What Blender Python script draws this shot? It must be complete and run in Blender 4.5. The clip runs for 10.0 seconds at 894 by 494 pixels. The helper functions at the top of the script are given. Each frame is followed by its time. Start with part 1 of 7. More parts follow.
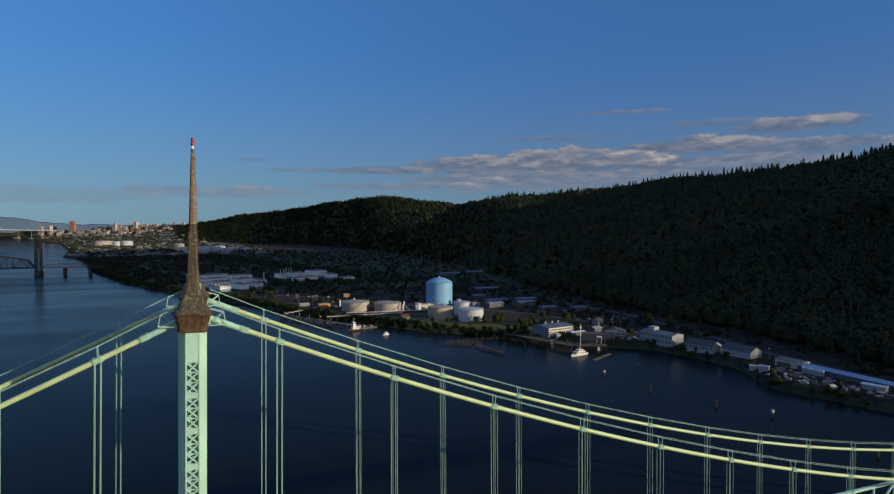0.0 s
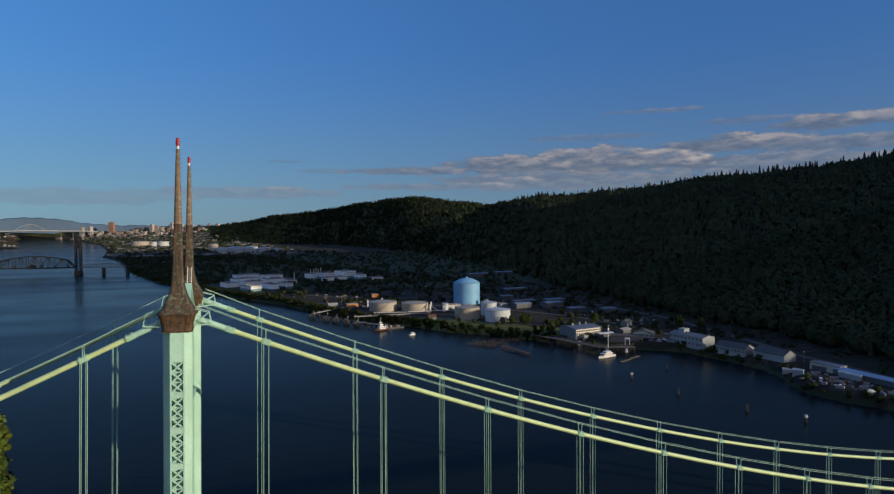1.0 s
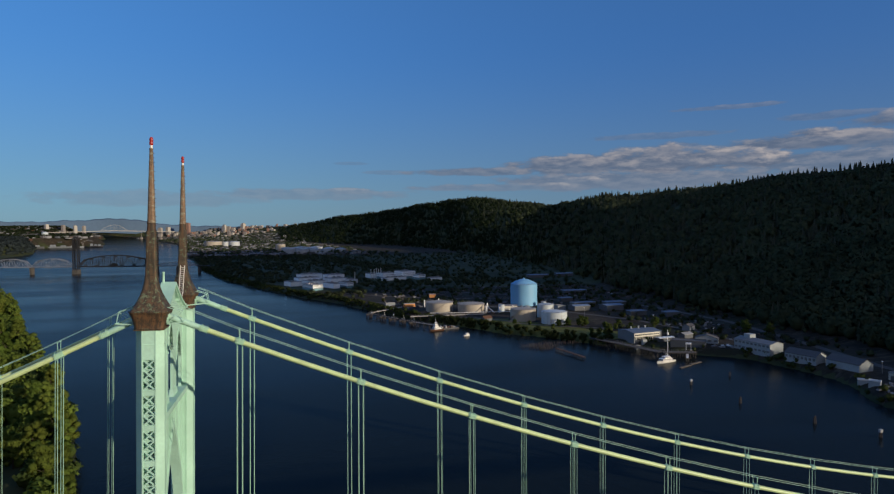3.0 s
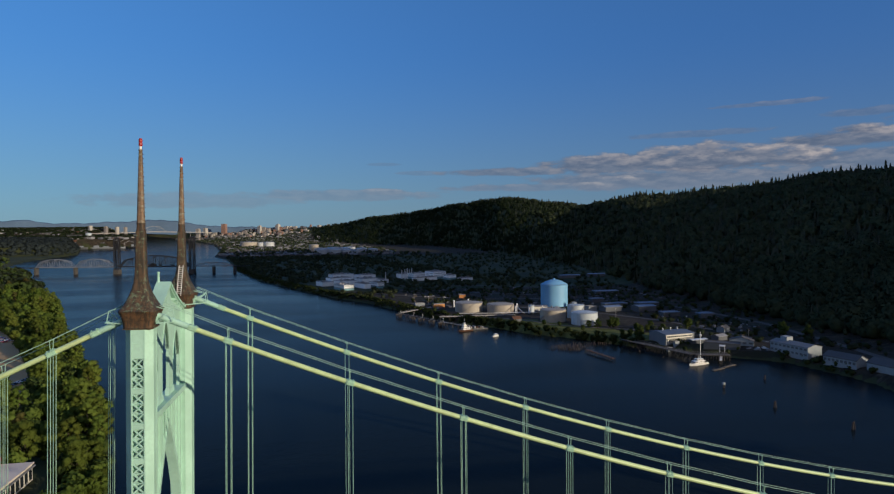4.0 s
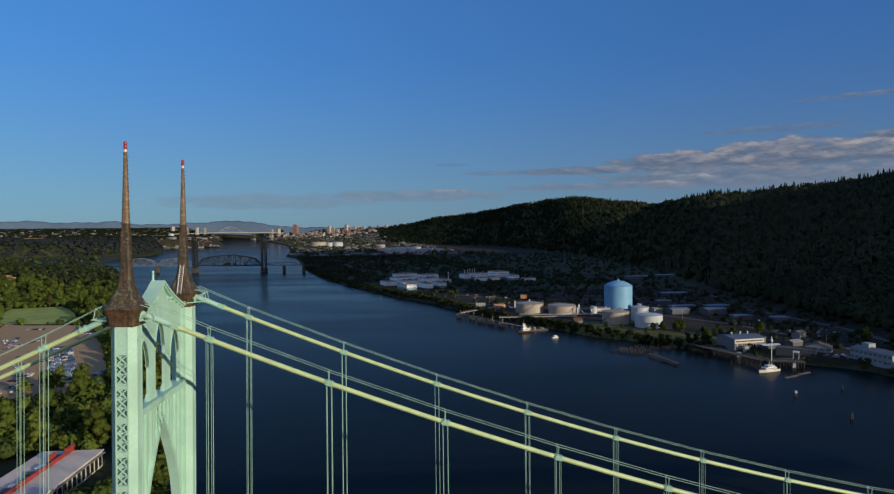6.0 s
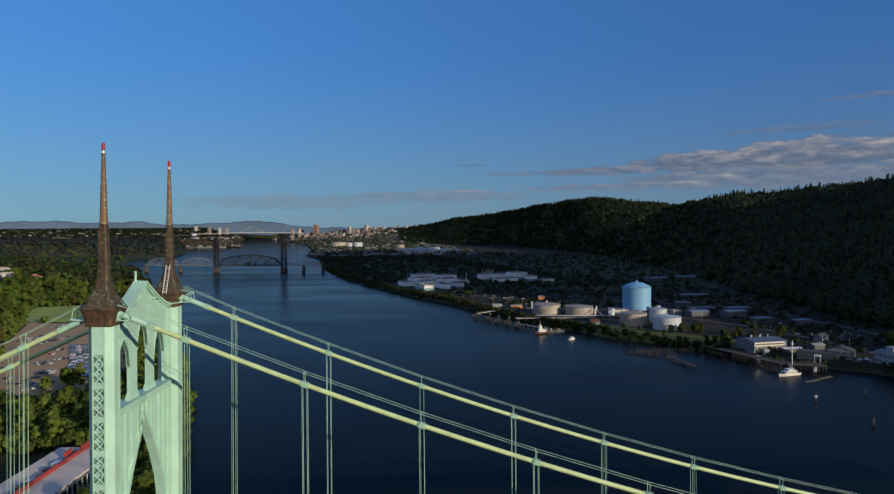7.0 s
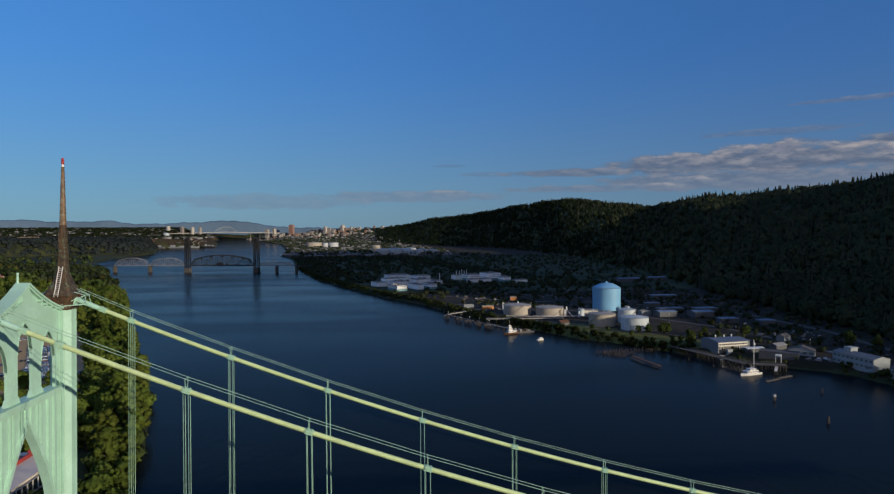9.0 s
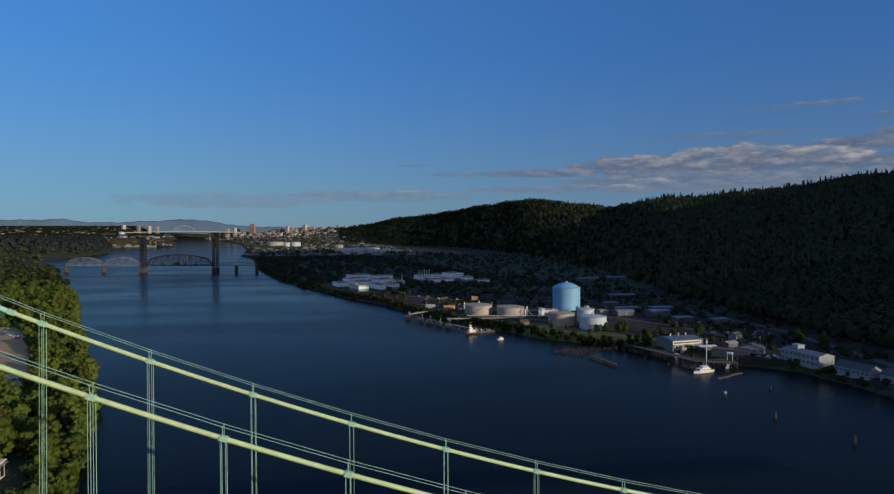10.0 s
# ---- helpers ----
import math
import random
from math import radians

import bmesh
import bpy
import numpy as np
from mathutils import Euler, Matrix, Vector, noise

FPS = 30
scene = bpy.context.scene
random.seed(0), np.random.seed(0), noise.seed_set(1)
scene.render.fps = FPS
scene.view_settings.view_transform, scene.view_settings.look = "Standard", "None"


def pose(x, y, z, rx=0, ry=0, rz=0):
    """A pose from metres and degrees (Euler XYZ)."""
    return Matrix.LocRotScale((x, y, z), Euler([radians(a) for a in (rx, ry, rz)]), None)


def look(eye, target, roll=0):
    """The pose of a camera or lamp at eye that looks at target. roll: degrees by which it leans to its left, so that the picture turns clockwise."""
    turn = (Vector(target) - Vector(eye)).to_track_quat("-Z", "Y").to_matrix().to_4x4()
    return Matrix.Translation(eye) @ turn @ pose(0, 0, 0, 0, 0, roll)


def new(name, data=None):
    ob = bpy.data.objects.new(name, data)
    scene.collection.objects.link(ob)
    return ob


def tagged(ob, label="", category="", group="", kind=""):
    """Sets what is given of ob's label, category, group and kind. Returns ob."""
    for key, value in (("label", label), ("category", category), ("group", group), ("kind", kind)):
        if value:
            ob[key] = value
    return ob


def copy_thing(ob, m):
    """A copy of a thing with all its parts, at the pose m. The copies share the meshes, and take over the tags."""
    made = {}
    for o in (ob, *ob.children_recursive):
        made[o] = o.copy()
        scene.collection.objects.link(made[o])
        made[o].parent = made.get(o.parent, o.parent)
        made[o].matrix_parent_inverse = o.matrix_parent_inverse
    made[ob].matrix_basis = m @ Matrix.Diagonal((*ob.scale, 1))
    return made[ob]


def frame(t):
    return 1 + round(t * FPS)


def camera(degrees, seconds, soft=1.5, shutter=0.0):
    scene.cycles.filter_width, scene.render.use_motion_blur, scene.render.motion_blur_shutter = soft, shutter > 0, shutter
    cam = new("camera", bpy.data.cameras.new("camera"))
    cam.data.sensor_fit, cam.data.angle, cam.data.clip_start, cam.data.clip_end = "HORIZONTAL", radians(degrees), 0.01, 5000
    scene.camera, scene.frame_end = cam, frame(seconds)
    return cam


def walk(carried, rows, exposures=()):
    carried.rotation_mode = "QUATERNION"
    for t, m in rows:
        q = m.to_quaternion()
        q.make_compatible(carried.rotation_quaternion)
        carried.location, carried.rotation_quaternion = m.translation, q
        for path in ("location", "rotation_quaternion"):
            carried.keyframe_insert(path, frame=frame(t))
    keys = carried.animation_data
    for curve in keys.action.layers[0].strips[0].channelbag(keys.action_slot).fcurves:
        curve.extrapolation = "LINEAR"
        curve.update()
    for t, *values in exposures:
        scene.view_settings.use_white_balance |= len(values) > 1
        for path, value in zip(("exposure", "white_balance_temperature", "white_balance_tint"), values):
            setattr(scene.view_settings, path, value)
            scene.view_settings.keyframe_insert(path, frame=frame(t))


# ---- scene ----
cam = camera(71.2, 10.0, soft=1.3)
PATH = [
    (0, (0.387, -62.445, 115.868), (1.126, -60.587, 115.802), -0.4),
    (0.5, (2.573, -62.659, 115.818), (3.267, -60.784, 115.754), -0.4),
    (1, (4.702, -62.868, 115.751), (5.35, -60.977, 115.687), -0.5),
    (1.5, (6.894, -62.997, 115.685), (7.494, -61.09, 115.621), -0.4),
    (2, (9.052, -63.045, 115.636), (9.605, -61.124, 115.573), -0.4),
    (2.5, (11.258, -63.054, 115.58), (11.762, -61.12, 115.518), -0.4),
    (4, (17.882, -63.125, 115.387), (18.235, -61.157, 115.329), -0.6),
    (4.5, (20.108, -63.1, 115.349), (20.407, -61.123, 115.289), -0.6),
    (5, (22.307, -63.066, 115.289), (22.555, -61.083, 115.231), -0.6),
    (5.5, (24.515, -62.956, 115.245), (24.711, -60.966, 115.188), -0.7),
    (7, (31.117, -62.475, 115.279), (31.194, -60.477, 115.226), -0.6),
    (7.5, (33.287, -62.297, 115.281), (33.364, -60.299, 115.228), -0.6),
    (8, (35.458, -62.047, 115.279), (35.542, -60.05, 115.226), -0.6),
    (8.5, (37.631, -61.81, 115.285), (37.737, -59.814, 115.233), -0.5),
    (9, (39.851, -61.482, 115.278), (39.999, -59.488, 115.226), -0.4),
    (9.5, (41.95, -61.105, 115.258), (42.152, -59.116, 115.205), -0.4),
    (10, (44.108, -60.65, 115.23), (44.369, -58.668, 115.177), -0.2),
]
# the picture turns cooler and a little darker on the way
walk(cam, [(t, look(eye, aim, roll)) for t, eye, aim, roll in PATH],
     ((0, 0.04, 6900, 10), (2.5, 0.02, 6800, 10), (5, -0.02, 6700, 10), (7.5, -0.05, 6620, 10), (10, -0.07, 6560, 10)))

# ---- light, sky and exposure ----
SUN_AZ, SUN_EL = 134.0, 11.3          # clockwise from +y, and above the horizon, in degrees
sun_way = Vector((math.sin(radians(SUN_AZ)) * math.cos(radians(SUN_EL)),
                  math.cos(radians(SUN_AZ)) * math.cos(radians(SUN_EL)), math.sin(radians(SUN_EL))))
sun = new("sun", bpy.data.lights.new("sun", "SUN"))
sun.data.energy, sun.data.angle, sun.data.color = 4.2, radians(0.5), (1.0, 0.88, 0.70)
sun.matrix_world = look(sun_way * 300 + Vector((0, 0, 100)), (0, 0, 100))


class Nodes:
    """Short hand for node trees."""
    def __init__(self, tree):
        self.t = tree
        tree.nodes.clear()

    def add(self, kind, **kw):
        n = self.t.nodes.new(kind)
        for k, v in kw.items():
            if k == "operation":
                n.operation = v
            elif k == "blend":
                n.blend_type = v
            elif k == "data":
                n.data_type = v
            elif k == "ins":
                for key, val in v.items():
                    if isinstance(val, bpy.types.NodeSocket):
                        self.t.links.new(val, n.inputs[key])
                    else:
                        n.inputs[key].default_value = val
        return n

    def math(self, op, a, b=0.0, clamp=False):
        n = self.add("ShaderNodeMath", operation=op, ins={0: a, 1: b})
        n.use_clamp = clamp
        return n.outputs[0]

    def ramp(self, v, lo, hi, a=0.0, b=1.0, smooth=True):
        n = self.add("ShaderNodeMapRange", ins={0: v, 1: lo, 2: hi, 3: a, 4: b})
        n.interpolation_type = "SMOOTHSTEP" if smooth else "LINEAR"
        return n.outputs[0]

    def mix(self, f, a, b, blend="MIX"):
        n = self.add("ShaderNodeMix", data="RGBA")
        n.blend_type = blend
        for i, v in ((0, f), (6, a), (7, b)):
            if isinstance(v, bpy.types.NodeSocket):
                self.t.links.new(v, n.inputs[i])
            else:
                n.inputs[i].default_value = v if i == 0 else (*v[:3], 1)
        return n.outputs[2]

    def noise(self, vec, scale, detail=3.0, rough=0.5, dist=0.0):
        n = self.add("ShaderNodeTexNoise", ins={"Scale": scale, "Detail": detail, "Roughness": rough, "Distortion": dist})
        if vec is not None:
            self.t.links.new(vec, n.inputs["Vector"])
        return n.outputs["Fac"]

    def xyz(self, x, y, z):
        return self.add("ShaderNodeCombineXYZ", ins={0: x, 1: y, 2: z}).outputs[0]


# azimuth, elevation, reach to the sides, up and down, density, sunlit share
CLOUDS = ((16.5, 5.1, 6.5, 0.40, 0.35, 0.80, 0.10), (24.5, 5.5, 6.0, 1.00, 0.90, 0.92, 0.25), (32.5, 5.6, 8.5, 1.35, 1.10, 0.96, 0.35), (40.0, 5.5, 2.4, 0.80, 0.70, 0.95, 0.95),
          (36.5, 5.9, 2.6, 0.50, 0.40, 0.90, 0.70), (33.9, 6.7, 1.7, 0.45, 0.40, 0.60, 0.30), (43.5, 6.6, 6.5, 0.75, 0.60, 0.92, 0.35), (43.5, 7.2, 1.8, 0.50, 0.40, 0.95, 0.95),
          (51.0, 7.9, 5.0, 0.70, 0.60, 0.85, 0.60), (51.0, 6.3, 7.0, 0.60, 0.80, 0.75, 0.25), (30.0, 4.1, 13.0, 0.90, 0.90, 0.80, 0.05), (46.0, 5.0, 9.0, 0.90, 0.90, 0.75, 0.10),
          (18.0, 3.7, 8.0, 0.35, 0.35, 0.62, 0.10), (25.6, 4.2, 1.5, 0.40, 0.30, 0.80, 0.75), (22.8, 3.8, 1.4, 0.25, 0.25, 0.70, 0.55), (37.4, 9.8, 4.4, 0.22, 0.20, 0.50, 0.25),
          (44.6, 8.5, 3.5, 0.35, 0.30, 0.45, 0.20), (32.0, 7.8, 5.5, 0.30, 0.28, 0.42, 0.0), (8.0, 5.1, 2.2, 0.20, 0.20, 0.35, 0.0), (4.5, 5.9, 1.6, 0.16, 0.16, 0.28, 0.0),
          (1.0, 3.1, 9.0, 0.55, 0.50, 0.52, 0.05), (4.4, 3.4, 2.6, 0.35, 0.30, 0.62, 0.45), (-12.0, 2.6, 9.0, 0.70, 0.60, 0.40, 0.0))


def make_world():
    w = bpy.data.worlds.new("evening_sky")
    w.use_nodes = True
    scene.world = w
    n = Nodes(w.node_tree)
    sky = n.add("ShaderNodeTexSky")
    sky.sky_type, sky.sun_disc = "NISHITA", False
    sky.sun_elevation, sky.sun_rotation = radians(SUN_EL), radians(SUN_AZ)
    sky.altitude, sky.air_density, sky.dust_density, sky.ozone_density = 100, 1.0, 0.3, 3.0
    way = n.add("ShaderNodeTexCoord").outputs["Generated"]
    sep = n.add("ShaderNodeSeparateXYZ", ins={0: way})
    az = n.math("MULTIPLY", n.math("ARCTAN2", sep.outputs[0], sep.outputs[1]), 57.296)
    el = n.math("MULTIPLY", n.math("ARCSINE", sep.outputs[2]), 57.296)
    # long flat clouds low over the hills, thin streaks above them
    def heap(up):
        q = n.xyz(n.math("MULTIPLY", az, 0.36), n.math("MULTIPLY", n.math("ADD", el, up), 0.90), 0.0)
        return n.noise(q, 1.0, 6.0, 0.55, 0.25)
    body, above = heap(0.0), heap(0.32)
    fine = n.noise(n.xyz(n.math("MULTIPLY", az, 0.55), n.math("MULTIPLY", el, 1.9), 7.0), 1.0, 5.0, 0.6)
    ragged = n.math("MULTIPLY", n.math("ADD", n.math("SUBTRACT", body, 0.5), n.math("MULTIPLY", n.math("SUBTRACT", fine, 0.5), 0.8)), 2.3)

    def window(lo0, lo1, hi0, hi1, v):
        return n.math("MULTIPLY", n.ramp(v, lo0, lo1), n.ramp(v, hi0, hi1, 1.0, 0.0))

    def cloud_at(a, e, wide, up, down, thick):
        """One cloud round azimuth a and elevation e: how far it reaches to the sides, up and down, and how dense it is."""
        dy = n.math("SUBTRACT", el, e)
        dy = n.math("ADD", n.math("DIVIDE", n.math("MAXIMUM", dy, 0.0), up), n.math("DIVIDE", n.math("MINIMUM", dy, 0.0), down))
        dx = n.math("DIVIDE", n.math("SUBTRACT", az, a), wide)
        q = n.math("SUBTRACT", 1.0, n.math("ADD", n.math("MULTIPLY", dx, dx), n.math("MULTIPLY", dy, dy)))
        c = n.math("MULTIPLY", n.ramp(n.math("ADD", q, ragged), -0.35, 0.50), thick)
        return c, n.ramp(n.math("ADD", n.math("ADD", dy, n.math("MULTIPLY", dx, 0.35)), n.math("MULTIPLY", ragged, 0.9)), -0.25, 0.95)
    cover, lit = 0.0, 0.0
    for a, e, wide, up, down, thick, shine in CLOUDS:
        c, top = cloud_at(a, e, wide, up, down, thick)
        cover = n.math("MAXIMUM", c, cover)
        lit = n.math("MAXIMUM", n.math("MULTIPLY", n.math("MULTIPLY", c, top), 0.30 + 0.70 * shine), lit)
    rest = n.math("MULTIPLY", n.math("MULTIPLY", n.ramp(n.math("ABSOLUTE", az), 75, 105), window(2, 6, 40, 70, el)), n.ramp(ragged, -0.5, 0.5))
    cover = n.math("MULTIPLY", n.math("MAXIMUM", cover, rest), 0.92)
    relief = n.math("MULTIPLY", n.ramp(n.math("SUBTRACT", body, above), -0.08, 0.10), n.ramp(fine, 0.30, 0.58))
    warm_fill = n.ramp(n.math("ABSOLUTE", az), 75, 120)      # unseen clouds to the sides and behind, added warm and bright to warm the shade
    lit = n.math("MAXIMUM", n.math("MULTIPLY", relief, warm_fill), n.math("MULTIPLY", lit, n.math("ADD", n.math("MULTIPLY", relief, 0.62), 0.46)))
    grey = n.mix(n.ramp(el, 2.5, 5.5), (0.160, 0.198, 0.285), (0.100, 0.132, 0.205))
    pale = n.mix(n.ramp(el, 2.5, 5.5), (0.190, 0.225, 0.305), (0.150, 0.180, 0.250))
    cloud = n.mix(lit, n.mix(warm_fill, n.mix(n.ramp(fine, 0.36, 0.62), grey, pale), (0.42, 0.34, 0.27)), n.mix(warm_fill, (0.50, 0.45, 0.44), (0.75, 0.62, 0.48)))
    gain = n.add("ShaderNodeMix", data="RGBA", ins={0: 1.0})
    gain.blend_type = "MULTIPLY"
    n.t.links.new(sky.outputs[0], gain.inputs[6])
    gain.inputs[7].default_value = (SKY_TINT[0], SKY_TINT[1], SKY_TINT[2], 1)
    haze = n.mix(n.ramp(el, -2.0, 17.0), (0.098, 0.165, 0.265), (0.027, 0.115, 0.375))
    tone = n.mix(n.ramp(el, 0.0, 22.0, 0.8, 0.6), gain.outputs[2], haze)
    side = n.ramp(az, -65.0, 60.0, 1.80, 1.13)      # the sky is deepest at right angles to the sun
    side_red = n.ramp(az, -65.0, 60.0, 1.50, 1.15)
    tone = n.mix(1.0, tone, n.xyz(side_red, side, side), "MULTIPLY")
    both = n.mix(cover, tone, cloud)
    bg = n.add("ShaderNodeBackground", ins={0: both, 1: 1.0})
    out = n.add("ShaderNodeOutputWorld", ins={0: bg.outputs[0]})


SKY_TINT = (0.056, 0.078, 0.092)
make_world()

# ---- materials ----
MATS = {}


def material(name, col, rough=0.7, metal=0.0, col2=None, grain=1.0, stain=0.15, bump=0.0, bscale=None, emit=None, streak=0.0, vary=0.0, spec=0.5):
    """A painted or natural surface: colour with stains at a large scale, grain at a small one, and relief."""
    if name in MATS:
        return MATS[name]
    m = bpy.data.materials.new(name)
    m.use_nodes = True
    n = Nodes(m.node_tree)
    pos = n.add("ShaderNodeTexCoord").outputs["Object"]
    dark = tuple(c * (1 - stain) for c in col)
    big = n.noise(pos, 0.35 * grain, 4.0, 0.6)
    small = n.noise(pos, 4.0 * grain, 3.0, 0.6)
    c = n.mix(n.ramp(big, 0.3, 0.7), dark, col2 or tuple(min(1, x * (1 + stain * 0.4)) for x in col))
    c = n.mix(n.ramp(small, 0.35, 0.7), c, n.mix(0.5, c, tuple(x * (1 - stain) for x in col)))
    if streak:
        sp = n.add("ShaderNodeMapping", ins={0: pos, 3: (1.3 * grain, 1.3 * grain, 0.06 * grain)}).outputs[0]
        c = n.mix(n.math("MULTIPLY", n.ramp(n.noise(sp, 2.0, 5.0, 0.7), 0.56, 0.75), streak), c, (0.16, 0.10, 0.06))
    if vary:
        rnd = n.add("ShaderNodeObjectInfo").outputs["Random"]
        hsv = n.add("ShaderNodeHueSaturation", ins={"Hue": n.ramp(rnd, 0, 1, 0.5 - vary * 0.12, 0.5 + vary * 0.05, False),
                                                   "Value": n.ramp(rnd, 0, 1, 1 - vary, 1 + vary, False), "Color": c})
        c = hsv.outputs[0]
    b = n.add("ShaderNodeBsdfPrincipled", ins={"Base Color": c, "Metallic": metal, "Specular IOR Level": spec,
                                               "Roughness": n.ramp(big, 0.2, 0.8, max(0.02, rough - 0.1), min(1, rough + 0.1))})
    if emit:
        b.inputs["Emission Color"].default_value = (*emit[:3], 1)
        b.inputs["Emission Strength"].default_value = emit[3]
    if bump:
        bp = n.add("ShaderNodeBump", ins={"Strength": bump, "Distance": 0.05 / grain, "Height": n.noise(pos, (bscale or 8.0) * grain, 3.0, 0.6)})
        n.t.links.new(bp.outputs[0], b.inputs["Normal"])
    n.add("ShaderNodeOutputMaterial", ins={0: b.outputs[0]})
    MATS[name] = m
    return m


def leaf_material(name, a, b, vary=0.25):
    """Foliage: colour by clump and by tree, thin leaves that let some light through."""
    m = bpy.data.materials.new(name)
    m.use_nodes = True
    n = Nodes(m.node_tree)
    isl = n.add("ShaderNodeNewGeometry").outputs["Random Per Island"]
    rnd = n.add("ShaderNodeObjectInfo").outputs["Random"]
    pos = n.add("ShaderNodeNewGeometry").outputs["Position"]
    c = n.mix(isl, a, b)
    c = n.mix(n.math("MULTIPLY", n.ramp(n.noise(pos, 0.012, 2.0), 0.35, 0.65), 0.5), c, tuple(x * 0.6 for x in a))
    hsv = n.add("ShaderNodeHueSaturation", ins={"Hue": n.ramp(rnd, 0, 1, 0.5 - vary * 0.08, 0.5 + vary * 0.06, False),
                                               "Value": n.ramp(n.math("FRACT", n.math("MULTIPLY", rnd, 7.31)), 0, 1, 1 - vary, 1 + vary, False), "Color": c})
    soft = n.add("ShaderNodeAttribute")
    soft.attribute_name = "soft_normal"        # leaves are shaded by the rounding of their clump
    turned = n.add("ShaderNodeVectorTransform", ins={0: soft.outputs["Vector"]})
    turned.vector_type, turned.convert_from, turned.convert_to = "NORMAL", "OBJECT", "WORLD"
    d = n.add("ShaderNodeBsdfDiffuse", ins={0: hsv.outputs[0], "Normal": turned.outputs[0]})
    t = n.add("ShaderNodeBsdfTranslucent", ins={0: hsv.outputs[0], "Normal": turned.outputs[0]})
    s = n.add("ShaderNodeMixShader", ins={0: 0.40, 1: d.outputs[0], 2: t.outputs[0]})
    n.add("ShaderNodeOutputMaterial", ins={0: s.outputs[0]})
    return m


def water_material():
    m = bpy.data.materials.new("river_water")
    m.use_nodes = True
    n = Nodes(m.node_tree)
    pos = n.add("ShaderNodeNewGeometry").outputs["Position"]
    mp = n.add("ShaderNodeMapping", ins={0: pos, 2: (0, 0, radians(-25)), 3: (1.0, 0.35, 1.0)}).outputs[0]
    patch = n.noise(n.add("ShaderNodeMapping", ins={0: pos, 2: (0, 0, radians(20)), 3: (0.5, 1.6, 1.0)}).outputs[0], 0.006, 4.0, 0.55, 0.6)
    w1 = n.noise(mp, 0.22, 4.0, 0.6)
    w2 = n.noise(mp, 1.1, 3.0, 0.6)
    h = n.math("ADD", n.math("MULTIPLY", w1, 0.6), n.math("MULTIPLY", w2, 0.25))
    bp = n.add("ShaderNodeBump", ins={"Strength": n.ramp(patch, 0.35, 0.65, 0.07, 0.16), "Distance": 3.0, "Height": h})
    c = n.mix(patch, (0.0070, 0.0110, 0.0122), (0.0086, 0.0132, 0.0146))
    b = n.add("ShaderNodeBsdfPrincipled", ins={"Base Color": c, "Roughness": n.ramp(patch, 0.3, 0.7, 0.16, 0.26), "IOR": 1.076, "Normal": bp.outputs[0]})
    n.add("ShaderNodeOutputMaterial", ins={0: b.outputs[0]})
    return m


def ground_material():
    m = bpy.data.materials.new("river_land")
    m.use_nodes = True
    n = Nodes(m.node_tree)
    pos = n.add("ShaderNodeNewGeometry").outputs["Position"]
    bare = n.add("ShaderNodeAttribute")
    bare.attribute_name = "bare"
    big = n.noise(pos, 0.010, 5.0, 0.6)
    small = n.noise(pos, 0.12, 5.0, 0.65)
    grass = n.mix(n.ramp(big, 0.35, 0.65), (0.022, 0.029, 0.013), (0.048, 0.054, 0.022))
    lush = n.add("ShaderNodeAttribute")
    lush.attribute_name = "lush"
    grass = n.mix(lush.outputs["Fac"], grass, n.mix(n.ramp(small, 0.35, 0.65), (0.060, 0.075, 0.018), (0.125, 0.125, 0.038)))
    dirt = n.mix(n.ramp(small, 0.35, 0.65), (0.018, 0.015, 0.011), (0.040, 0.031, 0.021))
    dirt = n.mix(n.ramp(big, 0.50, 0.60), dirt, (0.024, 0.024, 0.013))
    track = n.noise(n.add("ShaderNodeMapping", ins={0: pos, 2: (0, 0, radians(12)), 3: (0.25, 1.6, 1.0)}).outputs[0], 0.035, 3.0, 0.6, 1.2)
    dirt = n.mix(n.math("MULTIPLY", n.ramp(n.math("ABSOLUTE", n.math("SUBTRACT", track, 0.5)), 0.0, 0.022, 1.0, 0.0), 0.7), dirt, (0.080, 0.064, 0.046))
    c = n.mix(n.ramp(n.math("ADD", bare.outputs["Fac"], n.math("MULTIPLY", n.math("SUBTRACT", small, 0.5), 0.6)), 0.4, 0.6), grass, dirt)
    bp = n.add("ShaderNodeBump", ins={"Strength": 0.5, "Distance": 0.6, "Height": small})
    b = n.add("ShaderNodeBsdfPrincipled", ins={"Base Color": c, "Roughness": 0.95, "Specular IOR Level": 0.15, "Normal": bp.outputs[0]})
    n.add("ShaderNodeOutputMaterial", ins={0: b.outputs[0]})
    return m


mint = material("mint_paint", (0.37, 0.60, 0.48), 0.5, stain=0.14, grain=0.8, streak=0.12, bump=0.08)
mint_lace = material("mint_lacing_paint", (0.34, 0.56, 0.47), 0.5, stain=0.15)
cable_paint = material("cable_paint", (0.50, 0.62, 0.31), 0.45, stain=0.18, grain=2.0, bump=0.15, bscale=20)
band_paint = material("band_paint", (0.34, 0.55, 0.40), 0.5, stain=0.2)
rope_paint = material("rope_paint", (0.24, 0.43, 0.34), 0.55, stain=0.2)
hand_rope_paint = material("hand_rope_paint", (0.33, 0.52, 0.42), 0.6, stain=0.15)


